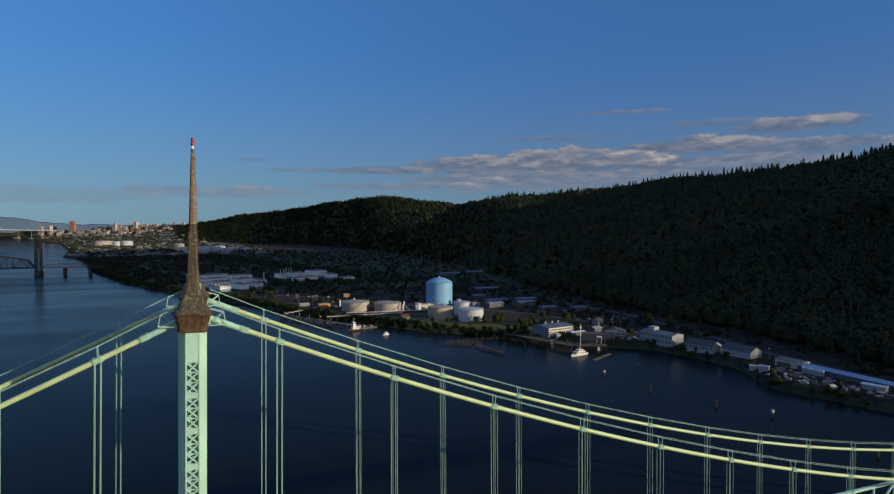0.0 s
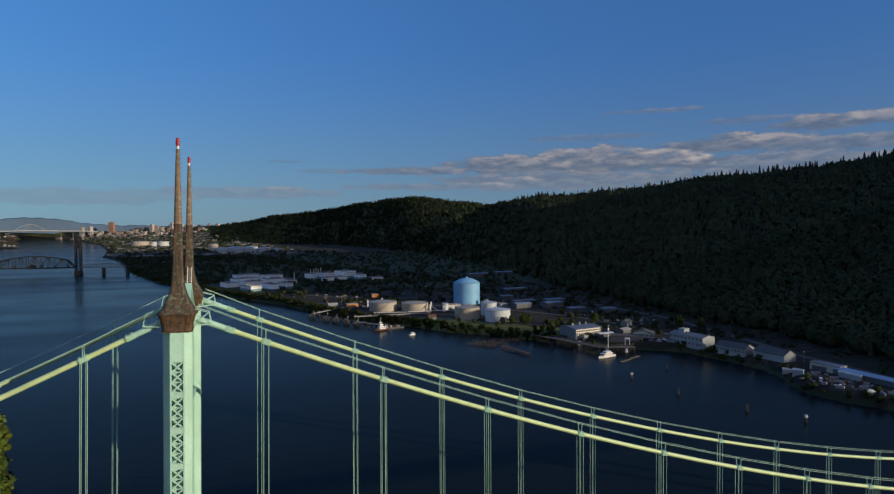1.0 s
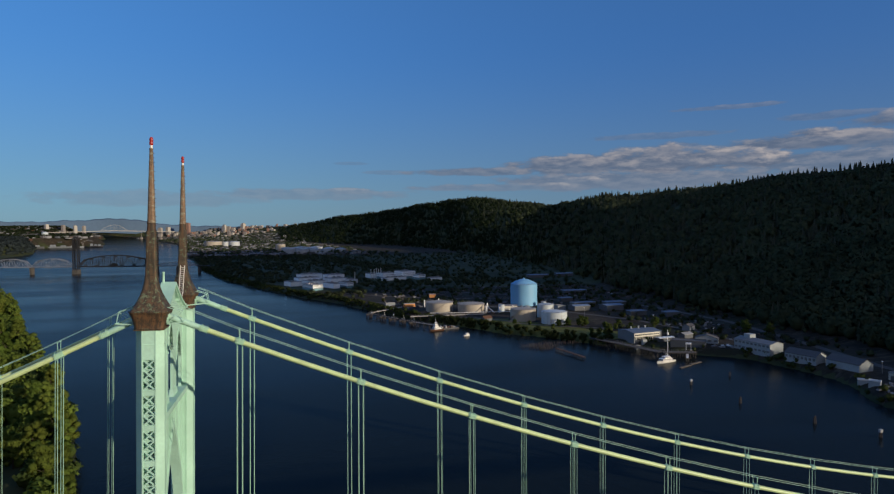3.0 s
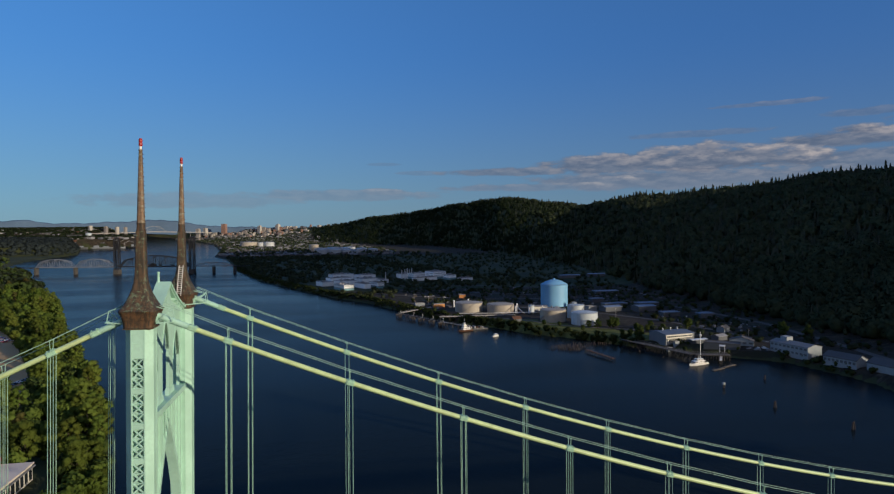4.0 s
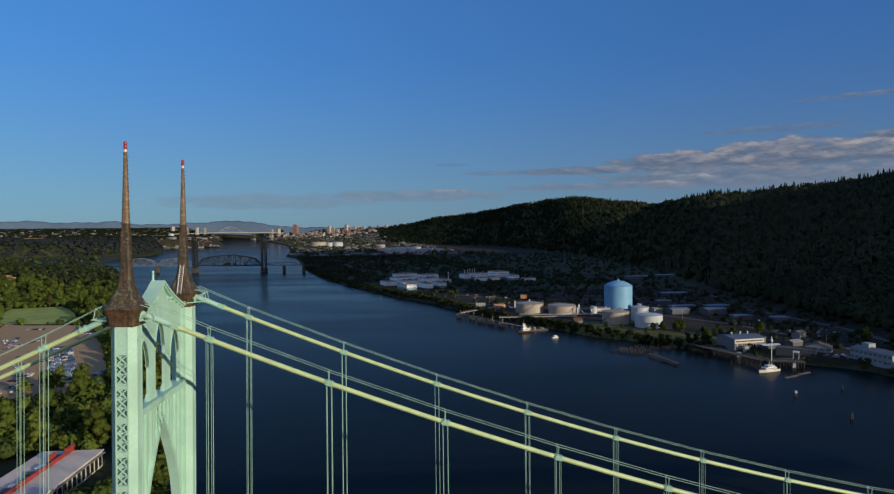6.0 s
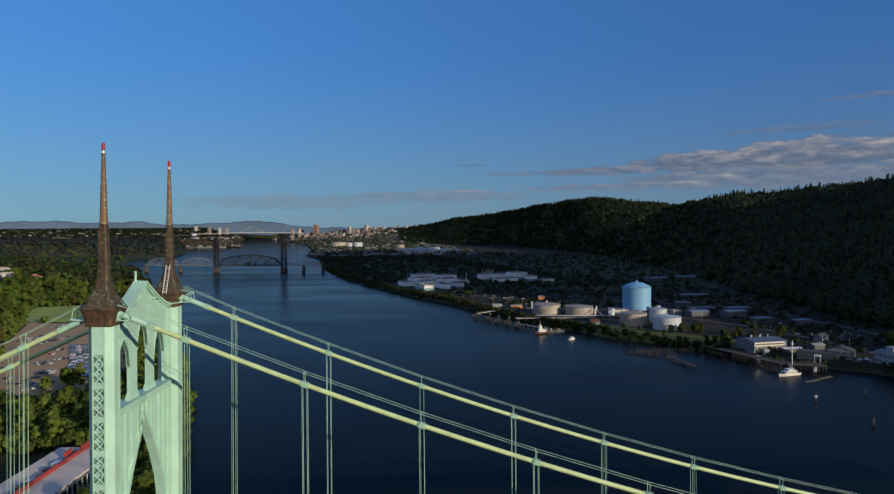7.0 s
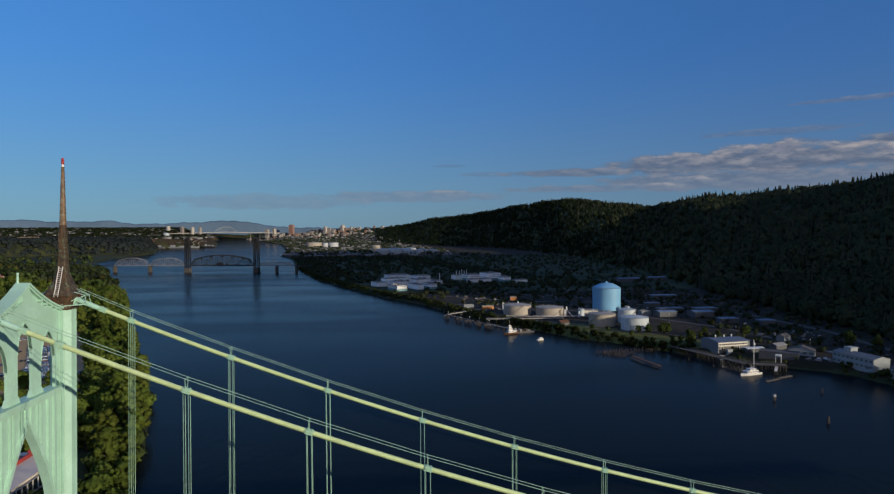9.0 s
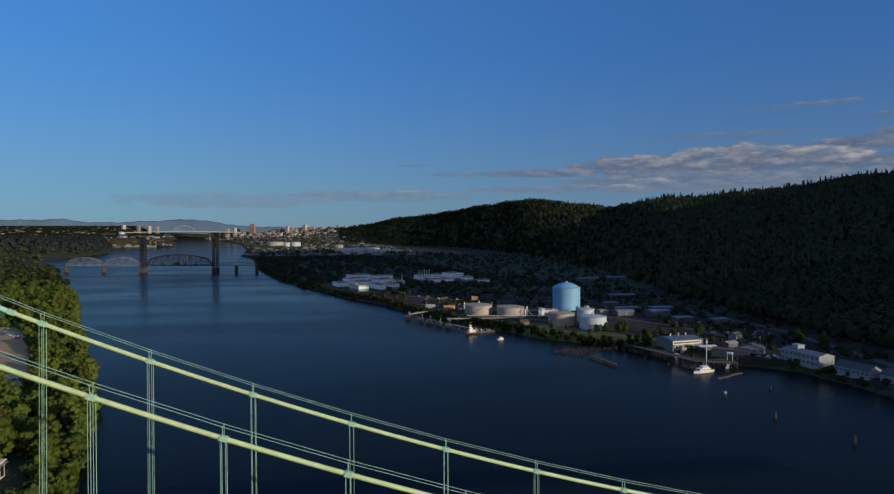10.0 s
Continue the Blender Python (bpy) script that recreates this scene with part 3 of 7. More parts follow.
def cable_z(x):
    """The cable's height at x; negative x is the side span."""
    if x >= 0:
        u = min(x, SPAN) / (SPAN / 2) - 1
        return 68.4 + (TOP - 68.4) * (u * u)
    x = -x
    return TOP - 0.462 * x + 0.00055 * x * x


xs_main = [FIRST + STEP * i for i in range(31)]
xs_side = [-8.1 - STEP * i for i in range(8)]
xs_all = sorted(xs_side + xs_main)


def tower():
    t = thing("bridge_tower", "mint-green steel suspension bridge tower with pointed arches", "bridge tower")
    half = 1.2
    panels = [103.6 - 3.3 * i for i in range(29)]
    lace = Mesh()
    for k in range(3):
        z0, z1 = -2.8 * (k + 1) / 3, -2.8 * k / 3
        lace.beam((-0.5, 0, z0), (0.5, 0, z1), 0.10, 0.13)
        lace.beam((-0.5, 0.02, z1), (0.5, 0.02, z0), 0.10, 0.13)
        lace.box(-0.1, 0.1, -0.02, 0.06, (z0 + z1) / 2 - 0.12, (z0 + z1) / 2 + 0.12)
    for k in range(4):
        lace.box(-0.5, 0.5, 0.01, 0.05, -2.8 * k / 3 - 0.05, -2.8 * k / 3 + 0.05)
    lace = lace.mesh("lattice_panel", mint_lace)
    for yc in (0.0, GAP):
        m = Mesh()
        face, cut = 0.60, 0.62                # half width of the lattice face, depth of the cut corners
        for s in (-1, 1):                     # plates with lattice openings
            ya, yb = sorted((yc + s * half, yc + s * (half - 0.06)))
            if (yc == 0.0) == (s < 0):        # the outer faces are open lattice, the inner ones plain
                m.box(-face, -0.48, ya, yb, 8, 106.3)
                m.box(0.48, face, ya, yb, 8, 106.3)
                z = 106.3
                for p in panels:
                    m.box(-0.48, 0.48, ya, yb, p, z)
                    z = p - 2.8
                m.box(-0.48, 0.48, ya, yb, 8, z)
                yd = yc + s * (half - 0.42)
                m.box(-0.62, 0.62, yd - 0.03, yd + 0.03, 8, 106.2)
            else:
                m.box(-face, face, ya, yb, 8, 106.3)
            # cut corners and side plates
            for sx in (-1, 1):
                q = [(sx * face, yc + s * half), (sx * half, yc + s * (half - cut)), (sx * (half - 0.06), yc + s * (half - cut)), (sx * face, yc + s * (half - 0.06))]
                if s * sx > 0:
                    q = q[::-1]
                for (xa, ya2), (xb, yb2) in zip(q, q[1:] + q[:1]):
                    m.face([(xa, ya2, 8), (xb, yb2, 8), (xb, yb2, 106.3), (xa, ya2, 106.3)])
                m.box(*sorted((sx * (face - 0.10), sx * (face + 0.02))), *sorted((yc + s * half, yc + s * (half + 0.03))), 8, 106.2)
        for sx in (-1, 1):
            m.box(*sorted((sx * half, sx * (half - 0.06))), yc - half + cut, yc + half - cut, 8, 106.3)
            for sy in (-1, 1):
                y = yc + sy * (half - cut - 0.08)
                m.box(*sorted((sx * half, sx * (half + 0.03))), y - 0.08, y + 0.08, 8, 106.2)
        m.box(-0.03, 0.03, yc - half + 0.5, yc + half - 0.5, 8, 106.2)
        m.box(-half - 0.03, half + 0.03, yc - half + cut, yc + half - cut, 104.95, 105.05)
        m.box(-face - 0.02, face + 0.02, yc - half - 0.035, yc + half + 0.035, 104.95, 105.05)
        col = part("column", m, mint, t, "riveted mint-green steel column with lattice openings")
        for p in panels:
            part("lattice_panel", lace, None, col, at=Matrix.Translation((0, (-half + 0.07) if yc == 0.0 else (GAP + half - 0.12), p)))
        part("pier", pier_mesh(yc), concrete, t, "stepped concrete pier in the river")
    mid = GAP / 2
    lo, hi = half + 0.0, GAP - half
    # gallery with three pointed openings
    def gable(y):
        d = abs(y - mid)
        return 109.85 - 0.70 * d + 0.029 * d * d
    m = Mesh()
    edges = [(lo, 2.2), (4.9, 6.65), (9.2, 10.95), (13.65, hi)]
    for a, b in edges:
        m.strip(list(np.linspace(a, b, 7)), lambda y: 97.55, gable, -0.15, 0.15)
    for (a, b), crown in (((2.2, 4.9), 104.2), ((6.65, 9.2), 105.7), ((10.95, 13.65), 104.2)):
        c, w = (a + b) / 2, (b - a) / 2
        low = (lambda c, w, crown: lambda y: crown - 3.1 * (1 - math.sqrt(max(0.0, 1 - (abs(y - c) / w) ** 1.35))))(c, w, crown)
        m.strip(list(c + w * np.sin(np.linspace(-math.pi / 2, math.pi / 2, 21))), low, gable, -0.15, 0.15)
        ring = (lambda low: lambda y: low(y) + 0.3)(low)
        m.strip(list(c + w * np.sin(np.linspace(-math.pi / 2, math.pi / 2, 21))), low, ring, -0.22, 0.22)
    for a, b in edges[1:3]:                   # flared feet of the posts
        m.strip([a - 0.35, a, b, b + 0.35], lambda y: 97.55, (lambda a, b: lambda y: 98.25 if a <= y <= b else 97.6)(a, b), -0.22, 0.22)
    part("gallery", m, mint, t, "gallery of three pointed openings")
    m = Mesh()
    ys = list(np.linspace(lo, hi, 41))
    m.strip(ys, lambda y: gable(y) - 0.02, lambda y: gable(y) + 0.22, -0.74, 0.74)
    m.strip(ys, lambda y: gable(y) - 0.22, lambda y: gable(y) - 0.02, -0.55, 0.55)
    part("coping", m, mint, t)
    m = Mesh()                                # the front of the gable stands proud, but for a curved wedge under the coping
    for s in (-1, 1):
        m.strip(sorted(mid + s * d for d in np.linspace(0.0 if s > 0 else 0.001, 5.4, 19)), lambda y: 106.1 + 0.02 * abs(y - mid),
                lambda y: gable(y) - 0.22 - float(np.interp(abs(y - mid), (0.0, 0.5, 0.9, 5.2, 5.4), (0.0, 0.0, 0.95, 0.12, 0.3))), 0.152, 0.46)
    part("gable_front", m, mint, t)
    for s in (-1, 1):
        for k in range(4):
            y = mid + s * (2.4 + k * 0.95)
            m = Mesh()
            m.box(0.15, 0.62, y - 0.16, y + 0.16, gable(y + s * 0.16) - 0.48, gable(y + s * 0.16) - 0.21)
            part("corbel", m, mint, t)
    m = Mesh()
    m.turned([(0.17, 109.95), (0.13, 110.1), (0.11, 110.95), (0.15, 111.0), (0.12, 111.12)], 12, (-0.55, mid, 0))
    part("finial", m, mint, t)
    # sill
    m = Mesh()
    m.box(-0.80, 0.80, lo + 0.02, hi - 0.02, 97.12, 97.55)
    m.box(-0.62, 0.62, lo + 0.02, hi - 0.02, 96.72, 97.12)
    part("sill", m, mint, t, "projecting mint-green ledge")
    # spandrel with a tall pointed arch
    hw = np.array([0.0, 0.9, 1.9, 3.25, 4.4, 5.4, 6.05, 6.4, 6.5])
    hz = np.array([95.0, 93.4, 91.8, 89.3, 86.5, 82.0, 76.5, 70.8, 64.0])

    def arch(y):
        return float(np.interp(abs(y - mid), hw, hz))
    ys = sorted(set([lo, hi] + [mid + s * v for s in (-1, 1) for v in np.linspace(0, 6.5, 34)]))
    m = Mesh()
    m.strip(ys, arch, lambda y: 96.72, -0.14, 0.14)
    m.strip(ys, lambda y: arch(y) - 0.02, lambda y: min(96.6, arch(y) + 0.42 + 0.5 * abs(y - mid) / 3.0), -0.50, 0.50)
    part("spandrel", m, mint, t, "spandrel wall over a pointed arch")
    for s in (-1, 1):
        for d in (0.95, 2.1, 2.75, 4.15, 5.35) if s > 0 else (0.0, 0.95, 2.1, 2.75, 4.15, 5.35):
            y = mid + s * d
            foot = arch(y) + 0.45 + 0.5 * d / 3.0
            if foot < 96:
                m = Mesh()
                m.box(0.14, 0.36, y - 0.11, y + 0.11, foot, 96.72)
                m.box(-0.36, -0.14, y - 0.11, y + 0.11, foot, 96.72)
                part("pilaster", m, mint, t)
    m = Mesh()
    m.box(-0.9, 0.9, lo, hi, 56.0, 60.0)
    part("strut", m, mint, t, "plate girder between the columns")
    m = Mesh()
    m.box(-0.9, 0.9, lo, hi, 22.0, 25.0)
    part("strut", m, mint, t, "plate girder between the columns")
    # copper caps with spires
    for yc in (0.0, GAP):
        m = Mesh()
        m.turned([(1.24, 106.32), (1.30, 106.42), (1.27, 106.55), (1.37, 107.1), (1.50, 107.6), (1.62, 107.92), (1.66, 108.0), (1.62, 108.1)], 40, (0, yc, 0), 0, True, 0.30)
        m.box(-1.30, 1.30, yc - 1.30, yc + 1.30, 106.34, 106.42)
        cap = part("cap", m, copper, t, "weathered copper cap over the cable saddle")
        m = Mesh()
        m.turned([(1.66, 108.04), (1.62, 108.14), (1.40, 108.42), (1.22, 108.75), (1.01, 109.2), (0.83, 109.65), (0.68, 110.15), (0.56, 110.7), (0.49, 111.3), (0.45, 112.2), (0.43, 113.2), (0.39, 115.5)], 40, (0, yc, 0), 0, True, 0.30)
        part("roof", m, copper_roof, t, "flared copper roof streaked with verdigris")
        m = Mesh()
        m.turned([(0.40, 115.45), (0.36, 115.6), (0.335, 116.2)], 24, (0, yc, 0), 0, True, 0.12)
        m.turned([(0.345, 116.15), (0.31, 117.2), (0.26, 119.2), (0.20, 121.4), (0.15, 123.0), (0.17, 123.05), (0.17, 123.15)], 24, (0, yc, 0), 1, True, 0.12)
        m.turned([(0.365, 116.1), (0.365, 116.25)], 24, (0, yc, 0), 0, True, 0.12)
        part("spire", m, (copper, spire_grey), t, "slender weathered spire")
        m = Mesh()
        m.turned([(0.10, 123.1), (0.12, 123.12), (0.12, 123.45), (0.10, 123.47)], 12, (0, yc, 0))
        part("lamp_base", m, white_metal, t)
        m = Mesh()
        m.turned([(0.13, 123.45), (0.17, 123.5), (0.17, 123.75), (0.14, 123.8), (0.17, 123.84), (0.17, 124.05), (0.10, 124.2)], 14, (0, yc, 0))
        part("beacon", m, red_lamp, t, "red aircraft warning beacon")
        for sx in (-1, 1):                    # dark hood plates where the cable enters
            m = Mesh()
            m.box(*sorted((sx * 1.36, sx * 1.46)), yc - 0.42, yc + 0.42, 106.7, 107.8)
            m.box(*sorted((sx * 1.46, sx * 1.52)), yc - 0.36, yc + 0.36, 106.8, 107.7)
            part("cable_hood", m, mint, cap, "mint-green plate round the cable")
        m = Mesh()
        m.tube([(1.30 * a, yc + 1.30 * b, 106.47) for a, b in ((-1, -0.7), (-0.7, -1), (0.7, -1), (1, -0.7), (1, 0.7), (0.7, 1), (-0.7, 1), (-1, 0.7), (-1, -0.7))], 0.05, 6)
        m.tube([(1.70 * a, yc + 1.70 * b, 108.06) for a, b in ((-1, -0.7), (-0.7, -1), (0.7, -1), (1, -0.7), (1, 0.7), (0.7, 1), (-0.7, 1), (-1, 0.7), (-1, -0.7))], 0.05, 6)
        part("rim", m, copper_roof, cap)
        # rungs up the spire
        for z in np.arange(112.2, 122.9, 0.42):
            r = float(np.interp(z, (111.5, 115.5, 116.2, 123), (0.56, 0.42, 0.36, 0.17)))
            m = Mesh()
            m.box(r - 0.03, r + 0.08, yc - 0.12, yc + 0.12, z, z + 0.03)
            part("climbing_rung", m, rust, t)
        # access ladder on the river face of the cap
        m = Mesh()
        a, b = Vector((0.05, yc - 1.75, 107.9)), Vector((0.10, yc - 0.66, 111.4))
        for s in (-0.22, 0.22):
            m.beam(a + Vector((s, 0, 0)), b + Vector((s, 0, 0)), 0.06)
        for k in range(1, 15):
            c = a.lerp(b, k / 15)
            m.beam(c + Vector((-0.22, 0, 0)), c + Vector((0.22, 0, 0)), 0.04)
        if yc > 0:
            part("ladder", m, white_metal, t, "steel access ladder leaning on the cap")
        # handrail frames where the cable leaves the saddle
        for s in (1, -1):
            m = Mesh()
            for dy in (-0.5, 0.5):
                p0, p1, p2 = (s * 1.4, yc + dy, 106.8), (s * 2.9, yc + dy, 106.95), (s * 1.5, yc + dy, 108.35)
                m.beam(p0, p1, 0.07), m.beam(p1, (s * 2.7, yc + dy, 108.0), 0.06), m.beam(p2, (s * 2.7, yc + dy, 108.0), 0.06)
                m.beam(p0, (s * 2.7, yc + dy, 108.0), 0.05)
            m.beam((s * 2.9, yc - 0.9, 106.95), (s * 2.9, yc + 0.9, 106.95), 0.08)
            m.beam((s * 1.5, yc - 0.9, 106.85), (s * 2.9, yc - 0.9, 106.95), 0.06)
            m.beam((s * 2.7, yc - 0.5, 108.0), (s * 2.7, yc + 0.5, 108.0), 0.05)
            if s > 0 and yc > 0:
                m.beam((0.1, yc - 1.55, 106.75), (2.9, yc - 0.9, 106.95), 0.10), m.beam((0.1, yc - 1.55, 106.75), (2.7, yc - 0.5, 107.95), 0.07)
            part("access_frame", m, mint, t)
    return t


def pier_mesh(yc):
    m = Mesh()
    m.box(-5, 5, yc - 5, yc + 5, -5, 5)
    m.box(-3.6, 3.6, yc - 3.6, yc + 3.6, 5, 8)
    return m


tower_east = tower()
LEAN = Matrix.Translation((0, 0, 122)) @ Matrix.Rotation(0.018, 4, "Y") @ Matrix.Translation((0, 0, -122))
tower_east.matrix_basis = LEAN
# its twin on the far bank, out of view
tower_twin = copy_thing(tower_east, Matrix.Translation((SPAN, 0, 0)))

band = Mesh()
band.tube([(-0.42, 0, 0), (0.42, 0, 0)], 0.31, 14)
for s in (-1, 1):
    band.box(-0.40, 0.40, s * 0.30 - 0.035, s * 0.30 + 0.035, -0.20, 0.20)
    for x in (-0.3, -0.1, 0.1, 0.3):
        band.box(x - 0.04, x + 0.04, s * 0.30 - 0.07, s * 0.30 + 0.07, -0.14, 0.14)
for x in (-0.24, 0.24):
    band.tube([(x, 0.36 * math.cos(a), 0.36 * math.sin(a)) for a in np.linspace(-0.3, math.pi + 0.3, 13)], 0.045, 6)
band = band.mesh("cable_band", band_paint)
post = Mesh()
for s in (-0.42, 0.42):
    post.beam((0, s * 0.7, 0.2), (0, s, 1.25), 0.05)
    post.box(-0.06, 0.06, s - 0.05, s + 0.05, 1.16, 1.28)
post.beam((0, -0.42, 1.22), (0, 0.42, 1.22), 0.03)
post = post.mesh("rope_post", band_paint)


def on_cable(x, y):
    d = (cable_z(x + 0.2) - cable_z(x - 0.2)) / 0.4
    return Matrix.Translation((x, y, cable_z(x))) @ Matrix.Rotation(-math.atan(d), 4, "Y")


for yc in (0.0, GAP):
    c = thing("main_cable", "yellow-green painted main cable with hand ropes", "cable", "main cables")
    m = Mesh()
    xs = [x for x in np.concatenate([np.arange(-100, -4, 3.0), [-4.0]])]
    m.tube([(x, yc, cable_z(x)) for x in xs], 0.245, 14)
    m.tube([(x, yc, cable_z(x)) for x in np.concatenate([[4.0], np.arange(8, SPAN - 5, 3.0), [SPAN - 5]])], 0.245, 14)
    m.tube([(x, yc, cable_z(2 * 0 + (SPAN - x if x > SPAN else x)) if x <= SPAN else TOP - 0.462 * (x - SPAN)) for x in np.arange(SPAN + 5, SPAN + 110, 5.0)], 0.245, 10)
    part("strand", m, cable_paint, c)
    for s in (-1, 1):
        m = Mesh()
        m.tube([(s * x, yc, cable_z(s * x)) for x in (0.6, 1.3, 2.8, 3.8, 4.4)], [0.29, 0.30, 0.30, 0.28, 0.26], 14)
        part("sleeve", m, mint, c, "mint-green sleeve by the saddle")
        part("collar", band, None, c, at=on_cable(s * 4.3, yc))
    for x in xs_all:
        part("cable_band", band, None, c, at=on_cable(x, yc))
        part("rope_post", post, None, c, at=Matrix.Translation((x, yc, cable_z(x))))
    for s in (-0.42, 0.42):
        for sec in (xs_side[::-1], xs_main):
            m = Mesh()
            pts = [(x, yc + s, cable_z(x) + 1.24) for x in sec]
            if sec[0] < 0:
                pts.append((-1.5, yc + s, TOP + 0.75))
            else:
                pts = [(1.5, yc + s, TOP + 0.75)] + pts
            m.tube(pts, 0.028, 6)
            part("hand_rope", m, hand_rope_paint, c, "thin steel hand rope")

for yc in (0.0, GAP):
    for x in xs_all:
        if x > 180:
            continue
        z1, z0 = cable_z(x) - 0.1, CHORD - 0.3
        if z1 - z0 < 0.5:
            continue
        lean = float(np.interp(x, (-8, 8, 30), (0.026, 0.016, 0.0)))
        h = thing("suspender", "mint-green suspender of four thin steel ropes", "suspender", "suspenders",
                  at=Matrix.Translation((x, yc, z1)) @ Matrix.Rotation(lean, 4, "Y") @ Matrix.Translation((0, 0, z0 - z1)))
        for sx in (-0.24, 0.24):
            for sy in (-0.30, 0.30):
                m = Mesh()
                m.tube([(sx, sy, 0), (sx, sy, z1 - z0)], 0.031, 6)
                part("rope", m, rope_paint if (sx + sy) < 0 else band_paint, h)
        m = Mesh()
        m.box(-0.35, 0.35, -0.38, 0.38, -0.15, 0.25)
        part("socket", m, band_paint, h)


def deck():
    d = thing("bridge_deck", "mint-green stiffening trusses carrying an asphalt roadway", "bridge deck")
    x0, x1 = -100.0, SPAN + 100.0
    m = Mesh()
    m.box(x0, x1, 1.4, GAP - 1.4, CHORD - 4.4, CHORD - 4.1)
    part("roadway", m, asphalt, d)
    m = Mesh()
    for x in np.arange(x0, x1, 5.8):
        m.box(x - 0.15, x + 0.15, -0.2, GAP + 0.2, CHORD - 5.3, CHORD - 4.4)
    part("floor_beams", m, mint, d)
    for yc in (0.0, GAP):
        m = Mesh()
        m.box(x0, x1, yc - 0.25, yc + 0.25, CHORD - 0.5, CHORD)
        m.box(x0, x1, yc - 0.25, yc + 0.25, CHORD - 5.8, CHORD - 5.3)
        part("chord", m, mint, d)
        m = Mesh()
        xs = [FIRST + STEP * 0.5 * i for i in range(-18, 80)]
        for a, b in zip(xs[:-1], xs[1:]):
            m.beam((a, yc, CHORD - 5.4), (a, yc, CHORD - 0.3), 0.28)
            up = int(round((a - FIRST) / (STEP * 0.5))) % 2
            m.beam((a, yc, CHORD - (5.5 if up else 0.4)), (b, yc, CHORD - (0.4 if up else 5.5)), 0.30)
        part("truss_web", m, mint, d)
    return d


deck()


def stand(x, y, turn=0.0, z=None):
    """The pose of a thing that stands on the land at (x, y) of the true plan, drawn in with its distance."""
    z = ground_z(x, y) if z is None else z
    p = np.array((x, y, z))
    s = float(drawn_in(np.hypot(x - MID[0], y - MID[1])))
    return Matrix.Translation(far(p)) @ Matrix.Rotation(radians(turn), 4, "Z") @ Matrix.Scale(s, 4)


# ---- the railway lift bridge upstream ----
RA, RB = Vector((-371, 1757, 0)), Vector((-576, 1797, 0))
rail_turn = math.atan2(RB.y - RA.y, RB.x - RA.x)


def railway_bridge():
    t = thing("railway_bridge", "dark steel railway lift bridge with grey arched side spans", "railway bridge", at=Matrix.Translation(RA) @ Matrix.Rotation(rail_turn, 4, "Z"))
    L = (RB - RA).length
    W = 5.0

    def truss(x0, x1, base, rise, n, thick, mat, name, label=""):
        g = Mesh()
        top = lambda x: base + rise * (0.45 + 0.55 * (1 - (2 * (x - x0) / (x1 - x0) - 1) ** 2)) if x0 < x < x1 else base
        xs = np.linspace(x0, x1, n + 1)
        for s in (-W, W):
            g.beam((x0, s, base), (x1, s, base), thick, thick * 1.4)
            for i, (a, b) in enumerate(zip(xs[:-1], xs[1:])):
                g.beam((a, s, top(a)), (b, s, top(b)), thick * 1.15)
                g.beam((b, s, base), (b, s, top(b)), thick * 0.65)
                if i % 2:
                    g.beam((a, s, base), (b, s, top(b)), thick * 0.6)
                else:
                    g.beam((a, s, top(a)), (b, s, base), thick * 0.6)
        for x in xs[1:-1]:
            g.beam((x, -W, top(x)), (x, W, top(x)), thick * 0.6)
            g.beam((x, -W, base), (x, W, base), thick)
        g.box(x0, x1, -W, W, base - 0.9, base - 0.2)
        part(name, g, mat, t, label)
    for x0, dx in ((0.0, -1), (L, 1)):
        g = Mesh()
        a, b = x0 - 6, x0 + 6
        for s in (-W, W):
            for x in (a, b):
                g.beam((x, s, 8), (x, s, 96), 2.2)
            for z in np.arange(12, 95, 12):
                g.beam((a, s, z), (b, s, z + 12), 0.6), g.beam((b, s, z), (a, s, z + 12), 0.6), g.beam((a, s, z), (b, s, z), 0.7)
        for x in (a, b):
            for z in list(np.arange(34, 95, 12)):
                g.beam((x, -W, z), (x, W, z + 12), 0.6), g.beam((x, W, z), (x, -W, z + 12), 0.6), g.beam((x, -W, z), (x, W, z), 0.7)
        g.box(a - 1, b + 1, -W - 1, W + 1, 95, 97)
        part("lift_tower", g, dark_steel, t, "dark steel lift tower")
        g = Mesh()
        for s in (-3, 3):
            rows = []
            for yy in (s - 0.5, s + 0.5):
                rows.append([(x0 + 4.5 * math.cos(q), yy, 98.5 + 3.2 * math.sin(q)) for q in np.linspace(0, 2 * math.pi, 20, endpoint=False)])
            g.grid(rows, 0, True, True)
            g.face(rows[0]), g.face(rows[1][::-1])
        part("sheave", g, dark_steel, t)
        g = Mesh()
        g.box(x0 - 4.5, x0 + 4.5, -W + 0.5, W - 0.5, 68, 84)
        part("counterweight", g, dark_steel, t)
        g = Mesh()
        g.box(x0 - 7.2, x0 + 7.2, -8, 8, -6, 12)
        g.box(x0 - 8.2, x0 + 8.2, -9, 9, -6, 2)
        part("pier", g, dark_concrete, t, "concrete river pier")
    truss(8, L - 8, 20, 30, 12, 1.9, dark_steel, "lift_span", "dark arched lift span")
    for k in range(2):
        truss(L + 8 + k * 110, L + 8 + (k + 1) * 110 - 3, 20, 22, 8, 1.0, pale_steel, "side_span", "grey arched through truss")
        g = Mesh()
        x = L + 8 + (k + 1) * 110
        g.box(x - 4, x + 1, -7, 7, -6, 18.8)
        part("pier", g, dark_concrete, t)
    g = Mesh()
    truss(-112, -8, 20, 10, 10, 0.8, grey_steel, "approach_truss", "light steel approach truss")
    g.box(-150, -112, -4, 4, 17.8, 20)
    g.box(L + 225, L + 330, -4, 4, 17.8, 20)
    for x in range(-150, -112, 12):
        g.beam((x, -4, 20), (x, -4, 22), 0.3)
